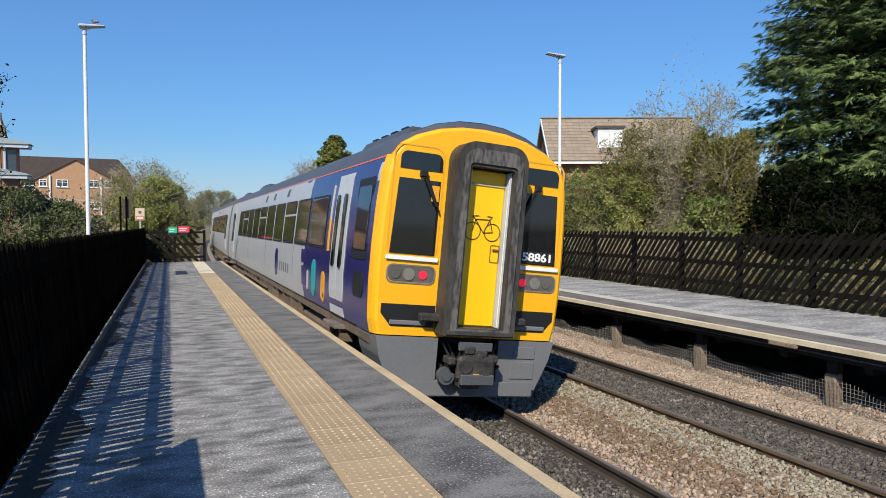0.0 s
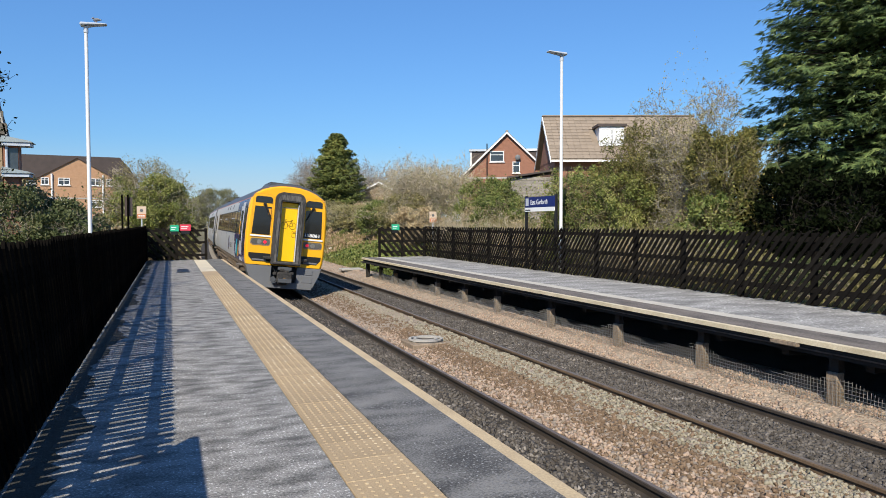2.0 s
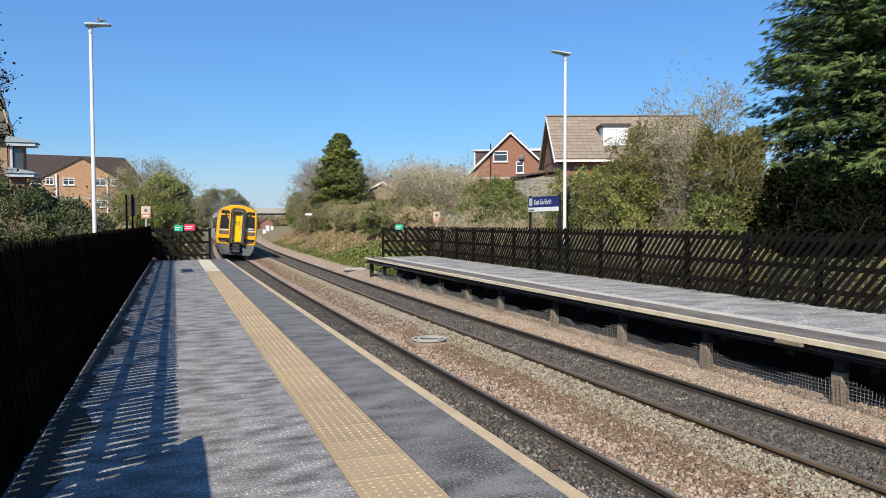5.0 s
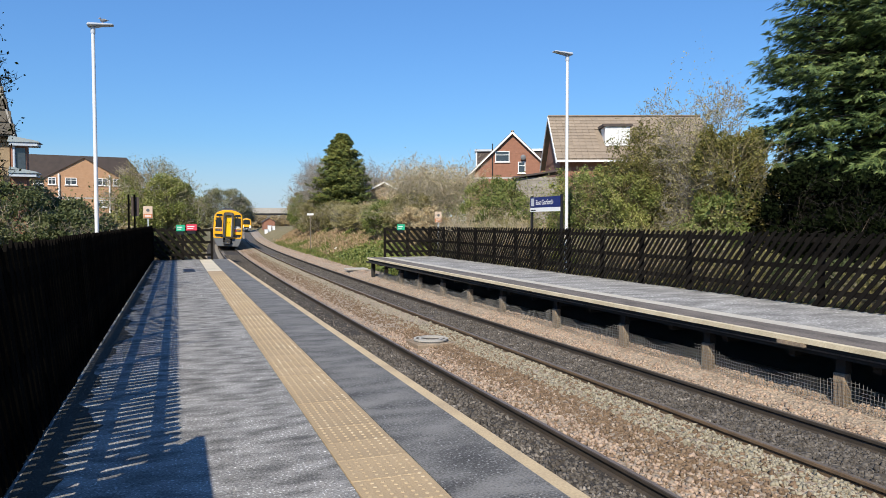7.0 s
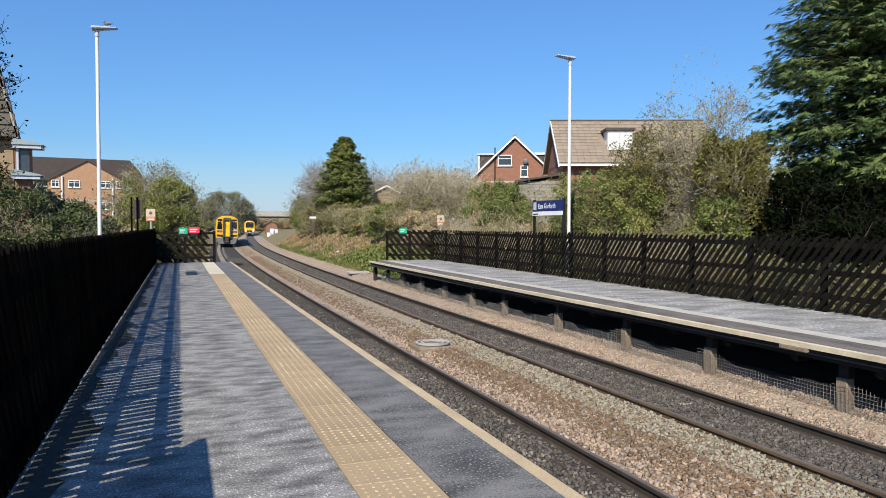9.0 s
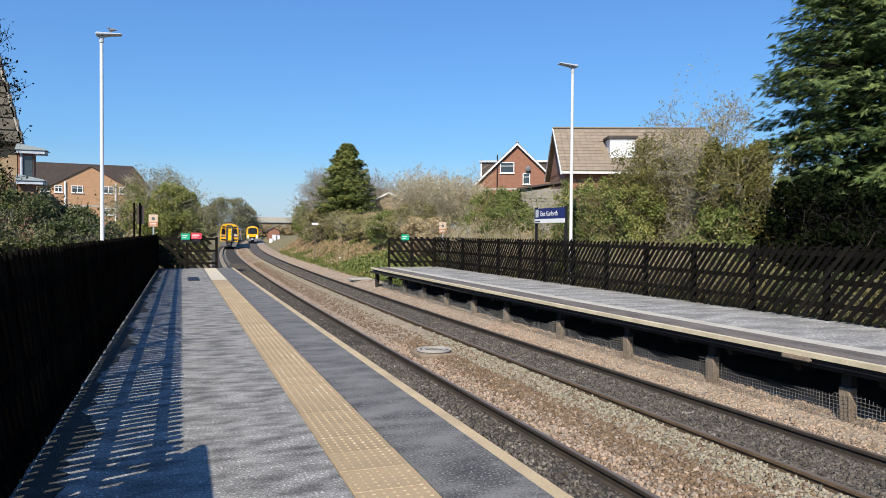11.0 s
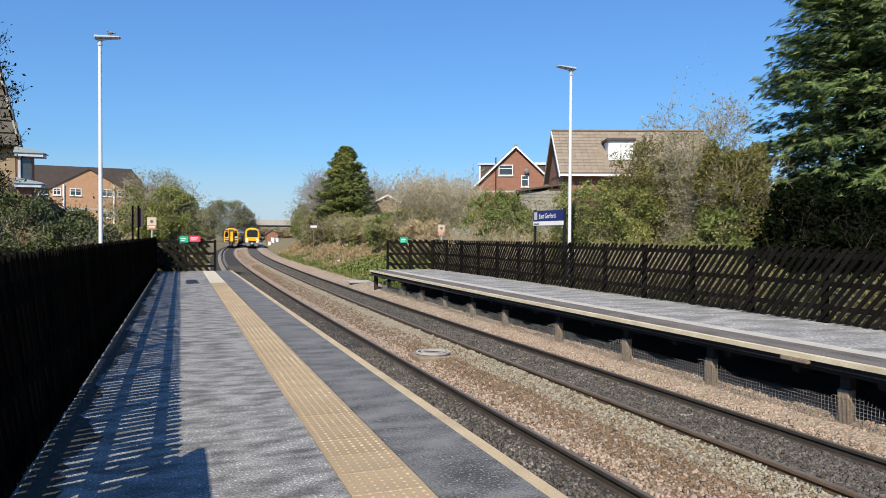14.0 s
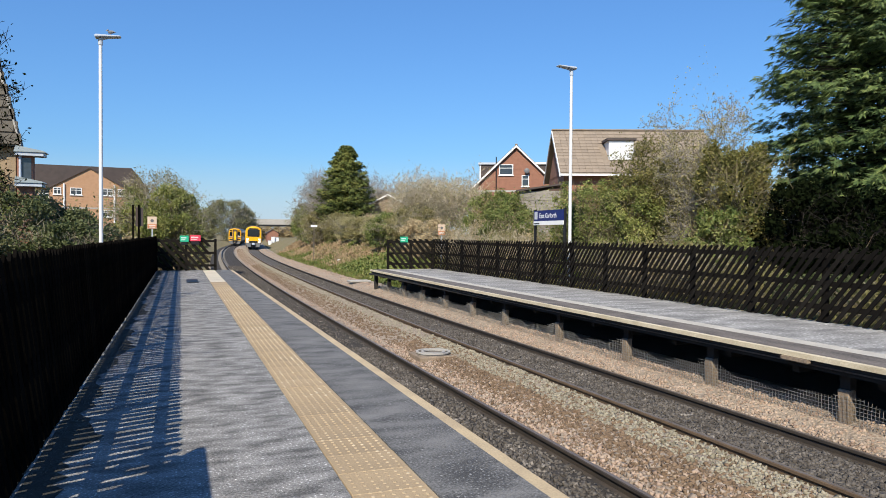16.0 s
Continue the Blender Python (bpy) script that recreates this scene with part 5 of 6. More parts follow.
    for i, (x, y, h, w, leaf) in enumerate(((-4.6, 23.2, 2.9, 2.8, LEAF_IVY), (-3.6, 26.2, 2.6, 2.8, LEAF_IVY), (-2.9, 29.0, 2.1, 2.4, LEAF_OLIVE), (-5.6, 20.2, 2.6, 2.8, LEAF_OLIVE), (-3.0, 22.6, 2.1, 2.0, LEAF_IVY), (-5.3, 30.5, 3.6, 2.8, LEAF_OLIVE),
                                            (-2.6, 38.5, 1.9, 2.8, LEAF_TAN), (-0.6, 43.5, 1.7, 2.6, LEAF_TAN), (-5.0, 41.0, 2.8, 3.4, LEAF_OLIVE), (-0.6, 49.5, 1.7, 3.2, LEAF_IVY), (0.2, 55.0, 1.9, 3.6, LEAF_OLIVE), (-0.2, 64.0, 2.1, 4.0, LEAF_OLIVE),
                                            (0.2, 74.0, 2.3, 4.0, LEAF_TAN), (0.8, 88.0, 2.6, 4.5, LEAF_OLIVE), (-7.5, 50.0, 3.2, 4.0, LEAF_TAN), (-10.0, 60.0, 3.5, 5.0, LEAF_OLIVE))):
        lab = {LEAF_IVY: "dark evergreen shrub beside the station", LEAF_OLIVE: "bare olive shrub beside the line", LEAF_TAN: "low reddish-tan bramble beside the line"}[leaf]
        shrub("shrub", lab, "shrub", x, y, h, w, w, 310 + i, leaf, 14000 if leaf is LEAF_IVY else 9000, 0.075 + 0.001 * y, TWIG, 12, 3, "shrubs left of the line", fill=0.8)
    shrub("ivy", "dark ivy climbing the old stone house", "plant", -5.2, 25.25, 3.9, 1.2, 0.5, 346, LEAF_MID, 3500, 0.08, SHADE_TWIG, 8, 3, z=-0.1, fill=0.8)
    # ivy tangle on the near end of the platform's closing fence
    shrub("ivy", "tangled dark ivy climbing over the end fence", "plant", -0.35, 33.1, 1.45, 1.3, 0.7, 345, LEAF_IVY, 7000, 0.09, SHADE_TWIG, 10, 3, z=-0.1, fill=0.9)
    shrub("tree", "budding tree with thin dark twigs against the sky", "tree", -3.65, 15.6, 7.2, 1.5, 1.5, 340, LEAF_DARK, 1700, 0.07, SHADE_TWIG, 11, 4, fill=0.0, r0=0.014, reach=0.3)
    # bare trees behind the near fence, known by the shadows of their branches
    for x, y, h, seed in ((-4.3, 2.0, 6.8, 351), (-4.9, 6.4, 7.2, 352)):
        shrub("bare_tree", "bare budding tree behind the black fence", "tree", x, y, h, 2.4, 3.0, seed, LEAF_OLIVE, 5000, 0.05, BARK, 12, 4, "trees behind the near fence", z=-0.12, fill=0.0, r0=0.03, reach=0.5)
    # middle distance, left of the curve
    # LEAF_HAZE trees carry the distance haze in their leaf colour
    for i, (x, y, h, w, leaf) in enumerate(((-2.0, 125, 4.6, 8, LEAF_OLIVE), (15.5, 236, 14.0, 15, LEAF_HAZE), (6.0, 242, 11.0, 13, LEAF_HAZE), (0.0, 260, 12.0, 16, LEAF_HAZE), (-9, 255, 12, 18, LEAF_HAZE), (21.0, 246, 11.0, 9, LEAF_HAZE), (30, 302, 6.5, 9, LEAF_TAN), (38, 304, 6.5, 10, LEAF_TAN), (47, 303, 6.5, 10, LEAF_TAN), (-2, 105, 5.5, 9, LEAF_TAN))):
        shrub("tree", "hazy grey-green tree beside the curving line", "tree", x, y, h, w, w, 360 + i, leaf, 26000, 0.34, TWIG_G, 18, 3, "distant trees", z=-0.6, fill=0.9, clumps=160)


def verge():
    """Grass tufts and ivy on the bank and along the fences, and the stones of the ballast."""
    rng = np.random.default_rng(5)
    n = 42000
    y = 33.5 + 60 * rng.beta(1.0, 2.0, n)
    u = rng.uniform(9.0, 13.5, n)
    keep = np.sin(y * 0.9) + np.sin(u * 2.3 + y * 0.3) + rng.normal(size=n) > -0.6
    y, u = y[keep], u[keep]
    x = u + 0.0004 * np.maximum(0, y - 12) ** 2
    z = np.array([ground_z(a, b) for a, b in zip(x, y)])
    c = np.stack([x, y, z - 0.02], 1)
    q = leaf_quads(rng, c, 0.22, np.array([0, 0, 1.0]), 0.3, 1.2)
    tagged(quads(q, GRASS, "grass"), "rough grass on the railway bank", "grass", kind="stuff")
    n = 34000
    y = rng.uniform(40, 98, n)
    u = rng.uniform(9.8, 13.4, n)
    keep = np.sin(y * 0.5 + 1) + np.sin(u * 1.7) + rng.normal(size=n) * 0.6 > -0.2
    y, u = y[keep], u[keep]
    x = u + 0.0004 * (y - 12) ** 2
    z = np.array([ground_z(a, b) for a, b in zip(x, y)])
    tagged(quads(leaf_quads(rng, np.stack([x, y, z], 1), 0.3, np.array([0, 0, 0.6]), 0.22, 1.6), BRACKEN, "dead_bracken"), "dead reddish-tan bracken on the bank", "plant", kind="stuff")
    n = 14000
    y = rng.uniform(34, 47, n)
    x = rng.uniform(9.6, 12.2, n) + 0.0004 * (y - 12) ** 2
    keep = np.abs(y - 39.5) / 7 + np.abs(x - 11.1) / 2.2 + 0.3 * rng.normal(size=n) < 1.0
    x, y = x[keep], y[keep]
    z = np.array([ground_z(a, b) for a, b in zip(x, y)]) + rng.uniform(0.0, 0.35, len(x))
    tagged(quads(leaf_quads(rng, np.stack([x, y, z], 1), 0.14, None, 0.8), LEAF_MID, "ground_ivy"), "patch of green ground ivy below the platform end", "plant", kind="stuff")
    n = 9000
    y = rng.uniform(4, 32, n)
    x = 11.62 + 0.006 * (y - 5) + np.abs(rng.normal(size=n)) * 0.25
    q = leaf_quads(rng, np.stack([x, y, np.full(n, -0.02)], 1), 0.13, np.array([0, 0, 1.0]), 0.3, 1.4)
    tagged(quads(q, LEAF_OLIVE, "weeds"), "weeds growing behind the fence foot", "weed", kind="stuff")


def stones(name, label, material, seed, zones, size):
    """Crushed stones scattered over strips: (x0, x1, y0, y1, per square metre, z)."""
    rng = np.random.default_rng(seed)
    P = []
    for x0, x1, y0, y1, dens, zf in zones:
        n = int((x1 - x0) * (y1 - y0) * dens)
        y = rng.uniform(y0, y1, n)
        x = rng.uniform(x0, x1, n)
        P.append(np.stack([x + 0.000405 * np.maximum(0, y - 12) ** 2, y, zf(x, y) + rng.uniform(-0.5, 0.08, n) * size], 1))
    c = np.concatenate(P)
    n = len(c)
    cube = np.array([(a, b, d) for a in (-1, 1) for b in (-1, 1) for d in (-1, 1)], float)
    v = cube[None] * rng.uniform(0.45, 1.0, (n, 8, 1)) * rng.uniform(0.5, 1.0, (n, 1, 3)) * size * 0.62 * rng.uniform(0.6, 1.35, (n, 1, 1))
    ax = unit(rng.normal(size=(n, 3)))
    th = rng.uniform(0, 6.28, (n, 1, 1))
    k = ax[:, None, :]
    v = v * np.cos(th) + np.cross(np.broadcast_to(k, v.shape), v) * np.sin(th) + k * (v * k).sum(-1, keepdims=True) * (1 - np.cos(th))
    v = v + c[:, None]
    face = np.array([(0, 1, 3, 2), (4, 6, 7, 5), (0, 4, 5, 1), (2, 3, 7, 6), (0, 2, 6, 4), (1, 5, 7, 3)])
    me = bpy.data.meshes.new(name)
    me.vertices.add(n * 8)
    me.vertices.foreach_set("co", v.reshape(-1).astype(np.float32))
    idx = (face[None] + 8 * np.arange(n)[:, None, None]).reshape(-1).astype(np.int32)
    me.loops.add(len(idx))
    me.loops.foreach_set("vertex_index", idx)
    me.polygons.add(n * 6)
    me.polygons.foreach_set("loop_start", np.arange(0, n * 24, 4, dtype=np.int32))
    me.update(calc_edges=True)
    me.materials.append(material)
    tagged(new(name, me), label, "ballast", kind="stuff")


def ballast_stones():
    t = RAILZ - 0.12
    cant_n = lambda x, y: t + 0.014 + 0.06 * np.clip((NEAR - x) / 0.75, -1, 1) * 0.6
    cant_f = lambda x, y: np.interp(x, (6.13, 7.53), (t + 0.075, t - 0.005))
    cess = lambda x, y: t - 0.03 + np.clip((x - 7.85) / 0.85, 0, 1) * 0.23
    hump = lambda x, y: np.interp(x, (4.3, 4.7, 5.2, 5.7, 6.02), (t - 0.01, t + 0.03, t + 0.09, t + 0.135, t + 0.135))
    stones("six_foot_ballast", "tan and brown crushed stone between the tracks", STONE_T, 21, [(4.85, 5.45, 2.6, 16, 520, hump), (4.42, 5.9, 2.6, 16, 150, hump), (4.75, 5.6, 16, 60, 170, hump), (4.6, 5.6, 60, 125, 60, hump)], 0.047)
    stones("six_foot_verge_ballast", "grey-green crushed stone beside the far track", STONE_G, 24, [(5.4, 6.03, 2.6, 16, 520, hump), (5.3, 6.03, 16, 60, 130, hump), (5.4, 6.0, 60, 125, 60, hump)], 0.044)
    stones("cess_ballast", "pale pinkish crushed stone beside the far track", STONE, 22, [(7.68, 8.75, 4, 18, 620, cess), (7.68, 9.0, 18, 70, 150, cess), (4.4, 4.95, 2.6, 16, 430, hump), (4.9, 5.3, 2.6, 16, 110, hump), (4.4, 4.8, 16, 60, 100, hump), (4.5, 5.9, 60, 125, 50, hump), (7.68, 9.0, 70, 125, 50, cess)], 0.047)
    stones("track_ballast", "dark oily crushed stone between the rails", STONE_D, 23, [(6.15, 7.5, 4, 18, 560, cant_f), (6.15, 7.5, 18, 60, 150, cant_f), (3.3, 4.25, 2.0, 16, 620, cant_n), (2.9, 4.25, 16, 60, 110, cant_n)], 0.047)


# ---- buildings ----
WINGLASS = glass_mat("house window glass", (0.05, 0.06, 0.07), 0.05)
WOODGREY = mat("weathered grey boards", (0.36, 0.33, 0.29), 0.9, (0.17, 0.152, 0.132), 4, 40, 0.4, stretch=(0.2, 0.2, 1))
CONCRETE = mat("pale concrete", (0.42, 0.40, 0.37), 0.9, (0.30, 0.285, 0.26), 2, 40, 0.3)
PIGEON = mat("blue-grey plumage", (0.20, 0.23, 0.29), 0.7, (0.11, 0.125, 0.16), 20, 80, 0.2)
PALEBLUE = mat("pale weathered flat roof", (0.30, 0.35, 0.37), 0.7, (0.22, 0.26, 0.28), 2, 30, 0.2)
STONEWALL = mat("buff stone wall", (0.36, 0.27, 0.17), 0.9, (0.23, 0.17, 0.11), 4, 30, 0.5)
SIGN_BLUE = mat("navy sign enamel", (0.012, 0.022, 0.13), 0.35, (0.010, 0.018, 0.11), 2, 30, 0.0)
SIGN_GREEN = mat("faded green sign", (0.025, 0.42, 0.24), 0.45, (0.02, 0.35, 0.20), 2, 30, 0.0)
SIGN_RED = mat("faded red sign", (0.66, 0.06, 0.10), 0.45, (0.56, 0.05, 0.08), 2, 30, 0.0)
SIGN_PEACH = mat("sun-faded sign face", (0.66, 0.52, 0.40), 0.5, (0.56, 0.43, 0.33), 2, 30, 0.0)
SIGN_ORANGE = mat("faded orange sign", (0.62, 0.24, 0.10), 0.5, (0.5, 0.2, 0.09), 2, 30, 0.0)
BRONZE = mat("galvanised mesh wire", (0.27, 0.265, 0.255), 0.7, (0.19, 0.185, 0.175), 4, 40, 0.0)


def opening(parent, x0, x1, z0, z1, y, name="window", frame_mat=None, bars=1):
    """A recessed window in a wall that faces -y: frame, panes, sill."""
    fm = frame_mat or WHITE
    w = part(name, frame_of([(x0, z0), (x1, z0), (x1, z1), (x0, z1)], [(x0 + 0.07, z0 + 0.07), (x1 - 0.07, z0 + 0.07), (x1 - 0.07, z1 - 0.07), (x0 + 0.07, z1 - 0.07)], y - 0.05, y + 0.02), fm, parent)
    part("pane", bx(x0 + 0.06, x1 - 0.06, y - 0.015, y - 0.005, z0 + 0.06, z1 - 0.06), WINGLASS, w)
    for i in range(bars):
        xm = x0 + (x1 - x0) * (i + 1) / (bars + 1)
        part("glazing_bar", bx(xm - 0.03, xm + 0.03, y - 0.045, y - 0.016, z0 + 0.07, z1 - 0.07), fm, w)
    if z1 - z0 > 0.7:
        part("transom", bx(x0 + 0.07, x1 - 0.07, y - 0.04, y - 0.016, z0 + (z1 - z0) * 0.62, z0 + (z1 - z0) * 0.62 + 0.05), fm, w)
    part("window_sill", bx(x0 - 0.06, x1 + 0.06, y - 0.1, y + 0.0, z0 - 0.07, z0), fm, w)
    return w


def brick_courses(parent, x0, x1, z0, z1, y, material, apex=None, lim=260):
    """Brick bands a few millimetres proud of the wall, so that courses and their joints are real."""
    n = int((z1 - z0) / 0.225)
    for i in range(min(n, lim)):
        z = z0 + i * 0.225
        a, b = x0, x1
        if apex:
            ax, ez, az = apex
            if z + 0.21 > ez:
                f = max(0.0, (az - z - 0.21) / (az - ez))
                a, b = ax - (ax - x0) * f, ax + (x1 - ax) * f
        if b - a < 0.3:
            break
        part("brick_course", bx(a, b, y - 0.008, y + 0.01, z, z + 0.205), material, parent)


def gable_house(label, m, w, depth, eave, apex, wall, roof, base=-1.0, tiles=True, barge=True, overhang=0.25):
    """A house whose gable faces -y in its own space; its middle at x = 0."""
    h = thing("house", label, "house", m)
    gw = part("gable_wall", plate([(-w / 2, base), (w / 2, base), (w / 2, eave), (0, apex - 0.12), (-w / 2, eave)], 0.0, depth), wall, h)
    slope = math.atan2(apex - eave, w / 2)
    for s in (-1, 1):
        ex = s * (w / 2 + overhang)
        ez = eave - overhang * math.tan(slope)
        r = part("roof", plate([(0, apex), (ex, ez), (ex, ez - 0.12), (0, apex - 0.14)], -overhang, depth + overhang), roof, h, "tiled roof slope")
        L = math.hypot(ex, apex - ez)
        if tiles:
            n = int(L / 0.33)
            for i in range(n):
                t0, t1 = i / n, (i + 1) / n
                part("tile_course", plate([(ex * t0, apex + (ez - apex) * t0 + 0.02), (ex * t1, apex + (ez - apex) * t1 + 0.045), (ex * t1, apex + (ez - apex) * t1 + 0.005), (ex * t0, apex + (ez - apex) * t0 + 0.004)], -overhang - 0.02, depth + overhang + 0.02), roof, r)
        if barge:
            part("bargeboard", plate([(0, apex - 0.02), (ex, ez - 0.02), (ex, ez - 0.2), (0, apex - 0.22)], -overhang - 0.05, -overhang - 0.01), WHITE, h, "white bargeboard")
        part("gutter", bx(min(ex, ex + s * 0.1), max(ex, ex + s * 0.1), -overhang, depth + overhang, ez - 0.16, ez - 0.06), BLACK, h)
    part("ridge", bx(-0.12, 0.12, -overhang - 0.03, depth + overhang, apex - 0.03, apex + 0.09, bevel=0.04), roof, h)
    return h


def facing(x, y, z=0.0, turn=0.0):
    """A pose whose -y looks back at the platform's near end."""
    return Matrix.Translation((x, y, z)) @ Matrix.Rotation(-math.atan2(x, y) + radians(turn), 4, "Z")


def houses():
    # red brick house with its gable to the line
    h = gable_house("red brick house with white bargeboards and side dormers", facing(28.0, 55.3), 8.2, 9.0, 5.7, 9.65, BRICK_R, ROOF_T)
    brick_courses(h, -4.1, 4.1, 3.0, 9.4, 0.0, BRICK_R, apex=(0, 5.7, 9.5))
    opening(h, -1.5, -0.25, 7.0, 7.95, -0.012, bars=0)
    opening(h, 0.5, 1.15, 6.0, 7.0, -0.012, bars=0)
    part("string_course", bx(-4.1, 4.1, -0.03, 0.0, 5.5, 5.66), CONCRETE, h)
    bm = bmesh.new()
    tube(bm, (-1.75, -0.08, 4.0), (-1.75, -0.08, 8.6), 0.05, 0.05, 8)
    part("drainpipe", bm, BLACK, h)
    bm = bmesh.new()
    bmesh.ops.create_uvsphere(bm, u_segments=14, v_segments=8, radius=0.24, matrix=Matrix.Translation((0.95, -0.3, 7.35)) @ Matrix.Diagonal((1, 0.35, 1, 1)))
    tube(bm, (0.95, -0.3, 7.3), (0.95, 0.0, 7.1), 0.03, 0.03, 6)
    part("satellite_dish", bm, SKIRT, h)
    for s in (-1, 1):
        a, b = sorted((s * 1.5, s * 3.3))
        d = part("dormer", bx(a, b, 1.6, 5.2, 6.2, 8.1), ROOF_D, h, "brown clad flat-roofed dormer")
        part("dormer_roof", bx(a - 0.12, b + 0.12, 1.45, 5.3, 8.1, 8.28), WHITE if s > 0 else GREYMETAL, d)
        part("dormer_window", bx(min(s * 3.3, s * 3.32), max(s * 3.3, s * 3.32), 2.2, 4.6, 6.9, 7.8), WINGLASS, d)
        part("corner_post", bx(s * 3.25 - 0.06, s * 3.25 + 0.06, 1.56, 1.62, 6.4, 8.1), WHITE, d)
    # tiled house side-on, its roof slope to the line
    cx, cy = 27.6, 36.9
    h = thing("house", "brick house with a brown tiled roof and white dormer", "house", facing(cx, cy, 0, 15))
    part("wall", plate([(-4.9, -1), (4.9, -1), (4.9, 5.75), (-4.9, 5.75)], 0.2, 7.2), BRICK_R, h)
    bm = bmesh.new()
    lo = [bm.verts.new((x, y, z)) for x in (-4.9, -4.7) for y, z in ((0.2, 5.6), (7.2, 5.6), (3.7, 8.7))]
    for f in ((0, 1, 2), (5, 4, 3), (0, 3, 4, 1), (1, 4, 5, 2), (2, 5, 3, 0)):
        bm.faces.new([lo[k] for k in f])
    bmesh.ops.recalc_face_normals(bm, faces=bm.faces[:])
    part("gable_end", bm, BRICK_R, h)
    for y0, y1 in ((-0.25, 3.7), (7.65, 3.7)):
        bm = bmesh.new()
        v = [bm.verts.new((x, y, z)) for x in (-5.26, -5.2) for y, z in ((y0, 5.62), (y1, 8.9), (y1, 8.68), (y0, 5.4))]
        for f in ((0, 1, 2, 3), (7, 6, 5, 4), (0, 4, 5, 1), (1, 5, 6, 2), (2, 6, 7, 3), (3, 7, 4, 0)):
            bm.faces.new([v[k] for k in f])
        bmesh.ops.recalc_face_normals(bm, faces=bm.faces[:])
        part("bargeboard", bm, WHITE, h, "white bargeboard")
    for s, y_e in ((-1, -0.25), (1, 7.65)):
        bm = bmesh.new()
        v = [bm.verts.new(c) for c in ((-5.2, y_e, 5.65), (5.2, y_e, 5.65), (5.2, 3.7, 8.9), (-5.2, 3.7, 8.9), (-5.2, y_e, 5.5), (5.2, y_e, 5.5), (5.2, 3.7, 8.73), (-5.2, 3.7, 8.73))]
        for f in ((0, 1, 2, 3), (7, 6, 5, 4), (0, 4, 5, 1), (1, 5, 6, 2), (2, 6, 7, 3), (3, 7, 4, 0)):
            bm.faces.new([v[i] for i in f])
        bmesh.ops.recalc_face_normals(bm, faces=bm.faces[:])
        r = part("roof", bm, ROOF_T, h, "brown tiled slope")
        if s < 0:
            L = math.hypot(3.95, 3.25)
            ang = math.atan2(3.25, 3.95)
            bm = bmesh.new()
            box(bm, -0.2, 0.2, -0.02, 0.36, 0.0, 0.03)
            for q in bm.verts:
                q.co.z += 0.02 * (q.co.y < 0) + 0.02 * (q.co.x > 0)
            first = None
            for i in range(13):
                for j in range(25):
                    if 7 <= j <= 12 and 3 <= i <= 8:
                        continue
                    mm = Matrix.Translation((-5.0 + j * 0.415, y_e + 0.02 + i * 0.38 * math.cos(ang), 5.66 + i * 0.38 * math.sin(ang))) @ Matrix.Rotation(ang, 4, "X")
                    if first is None:
                        first = part("roof_tile", bm, ROOF_T, r)
                        first.matrix_basis = mm
                    else:
                        again(first, mm)
    part("ridge", bx(-5.25, 5.25, 3.58, 3.82, 8.86, 9.0, bevel=0.05), ROOF_T, h)
    part("gutter", bx(-5.2, 5.2, -0.4, -0.25, 5.45, 5.58), WHITE, h)
    d = part("dormer", bx(-1.9, -0.3, 0.9, 3.2, 6.5, 7.85), WHITE, h, "white clad dormer")
    opening(d, -1.8, -0.4, 6.65, 7.7, 0.88, bars=1)
    part("dormer_roof", bx(-2.05, -0.15, 0.75, 3.3, 7.85, 8.0), ROOF_D, d)
    for x0 in (-1.73, -1.05):
        part("blind", bx(x0, x0 + 0.58, 0.845, 0.852, 6.74, 7.62), WHITE, d, "white drawn blind")
    # white conservatory eaves seen through the shrubs
    c = thing("conservatory", "white framed conservatory behind the shrubs", "conservatory", facing(21.6, 26.4))
    part("fascia", bx(-2.4, 2.4, -0.06, 0.1, 3.2, 3.36), WHITE, c)
    part("roof", plate([(-2.5, 3.38), (2.5, 3.38), (2.1, 4.1), (-2.1, 4.1)], 0.0, 2.6), PALEBLUE, c)
    part("pane", bx(-2.35, 2.35, 0.03, 0.05, 2.0, 3.2), WINGLASS, c)
    part("base_wall", bx(-2.4, 2.4, 0.02, 2.5, -0.3, 2.0), STONEWALL, c)
    for i in range(6):
        part("mullion", bx(-2.4 + i * 0.94, -2.32 + i * 0.94, -0.01, 0.1, 2.0, 3.2), WHITE, c)
    # weathered shed beside the name board
    s = thing("garden_shed", "weathered grey boarded shed with a shallow roof", "shed", facing(16.9, 30.6, ground_z(16.9, 30.6)))
    part("wall", bx(-1.05, 1.05, 0.05, 2.0, 0, 3.9), WOODGREY, s)
    for i in range(24):
        part("board", bx(-1.06, 1.06, 0.015 + 0.006 * (i % 2), 0.05, 0.1 + i * 0.16, 0.245 + i * 0.16), WOODGREY, s)
    part("roof", plate([(-1.25, 3.88), (1.25, 4.25), (1.25, 4.33), (-1.25, 3.97)], -0.15, 2.2), ROOF_D, s)
    # bungalow far behind the bank
    gable_house("buff bungalow with white bargeboards behind garden fencing", facing(22.0, 75.0), 4.0, 6.0, 5.2, 6.25, STONEWALL, ROOF_T, tiles=False)
    gf = thing("garden_fence", "pale upright garden fence on the bank top", "fence", Matrix.Translation((16.3, 62.5, 1.7)) @ Matrix.Rotation(radians(-25), 4, "Z"))
    for i in range(16):
        part("slat", bx(i * 0.34, i * 0.34 + 0.16, 0, 0.03, 0, 1.9), STUB, gf)
    part("fence_rail", bx(0, 5.5, 0.03, 0.08, 1.3, 1.4), STUB, gf)
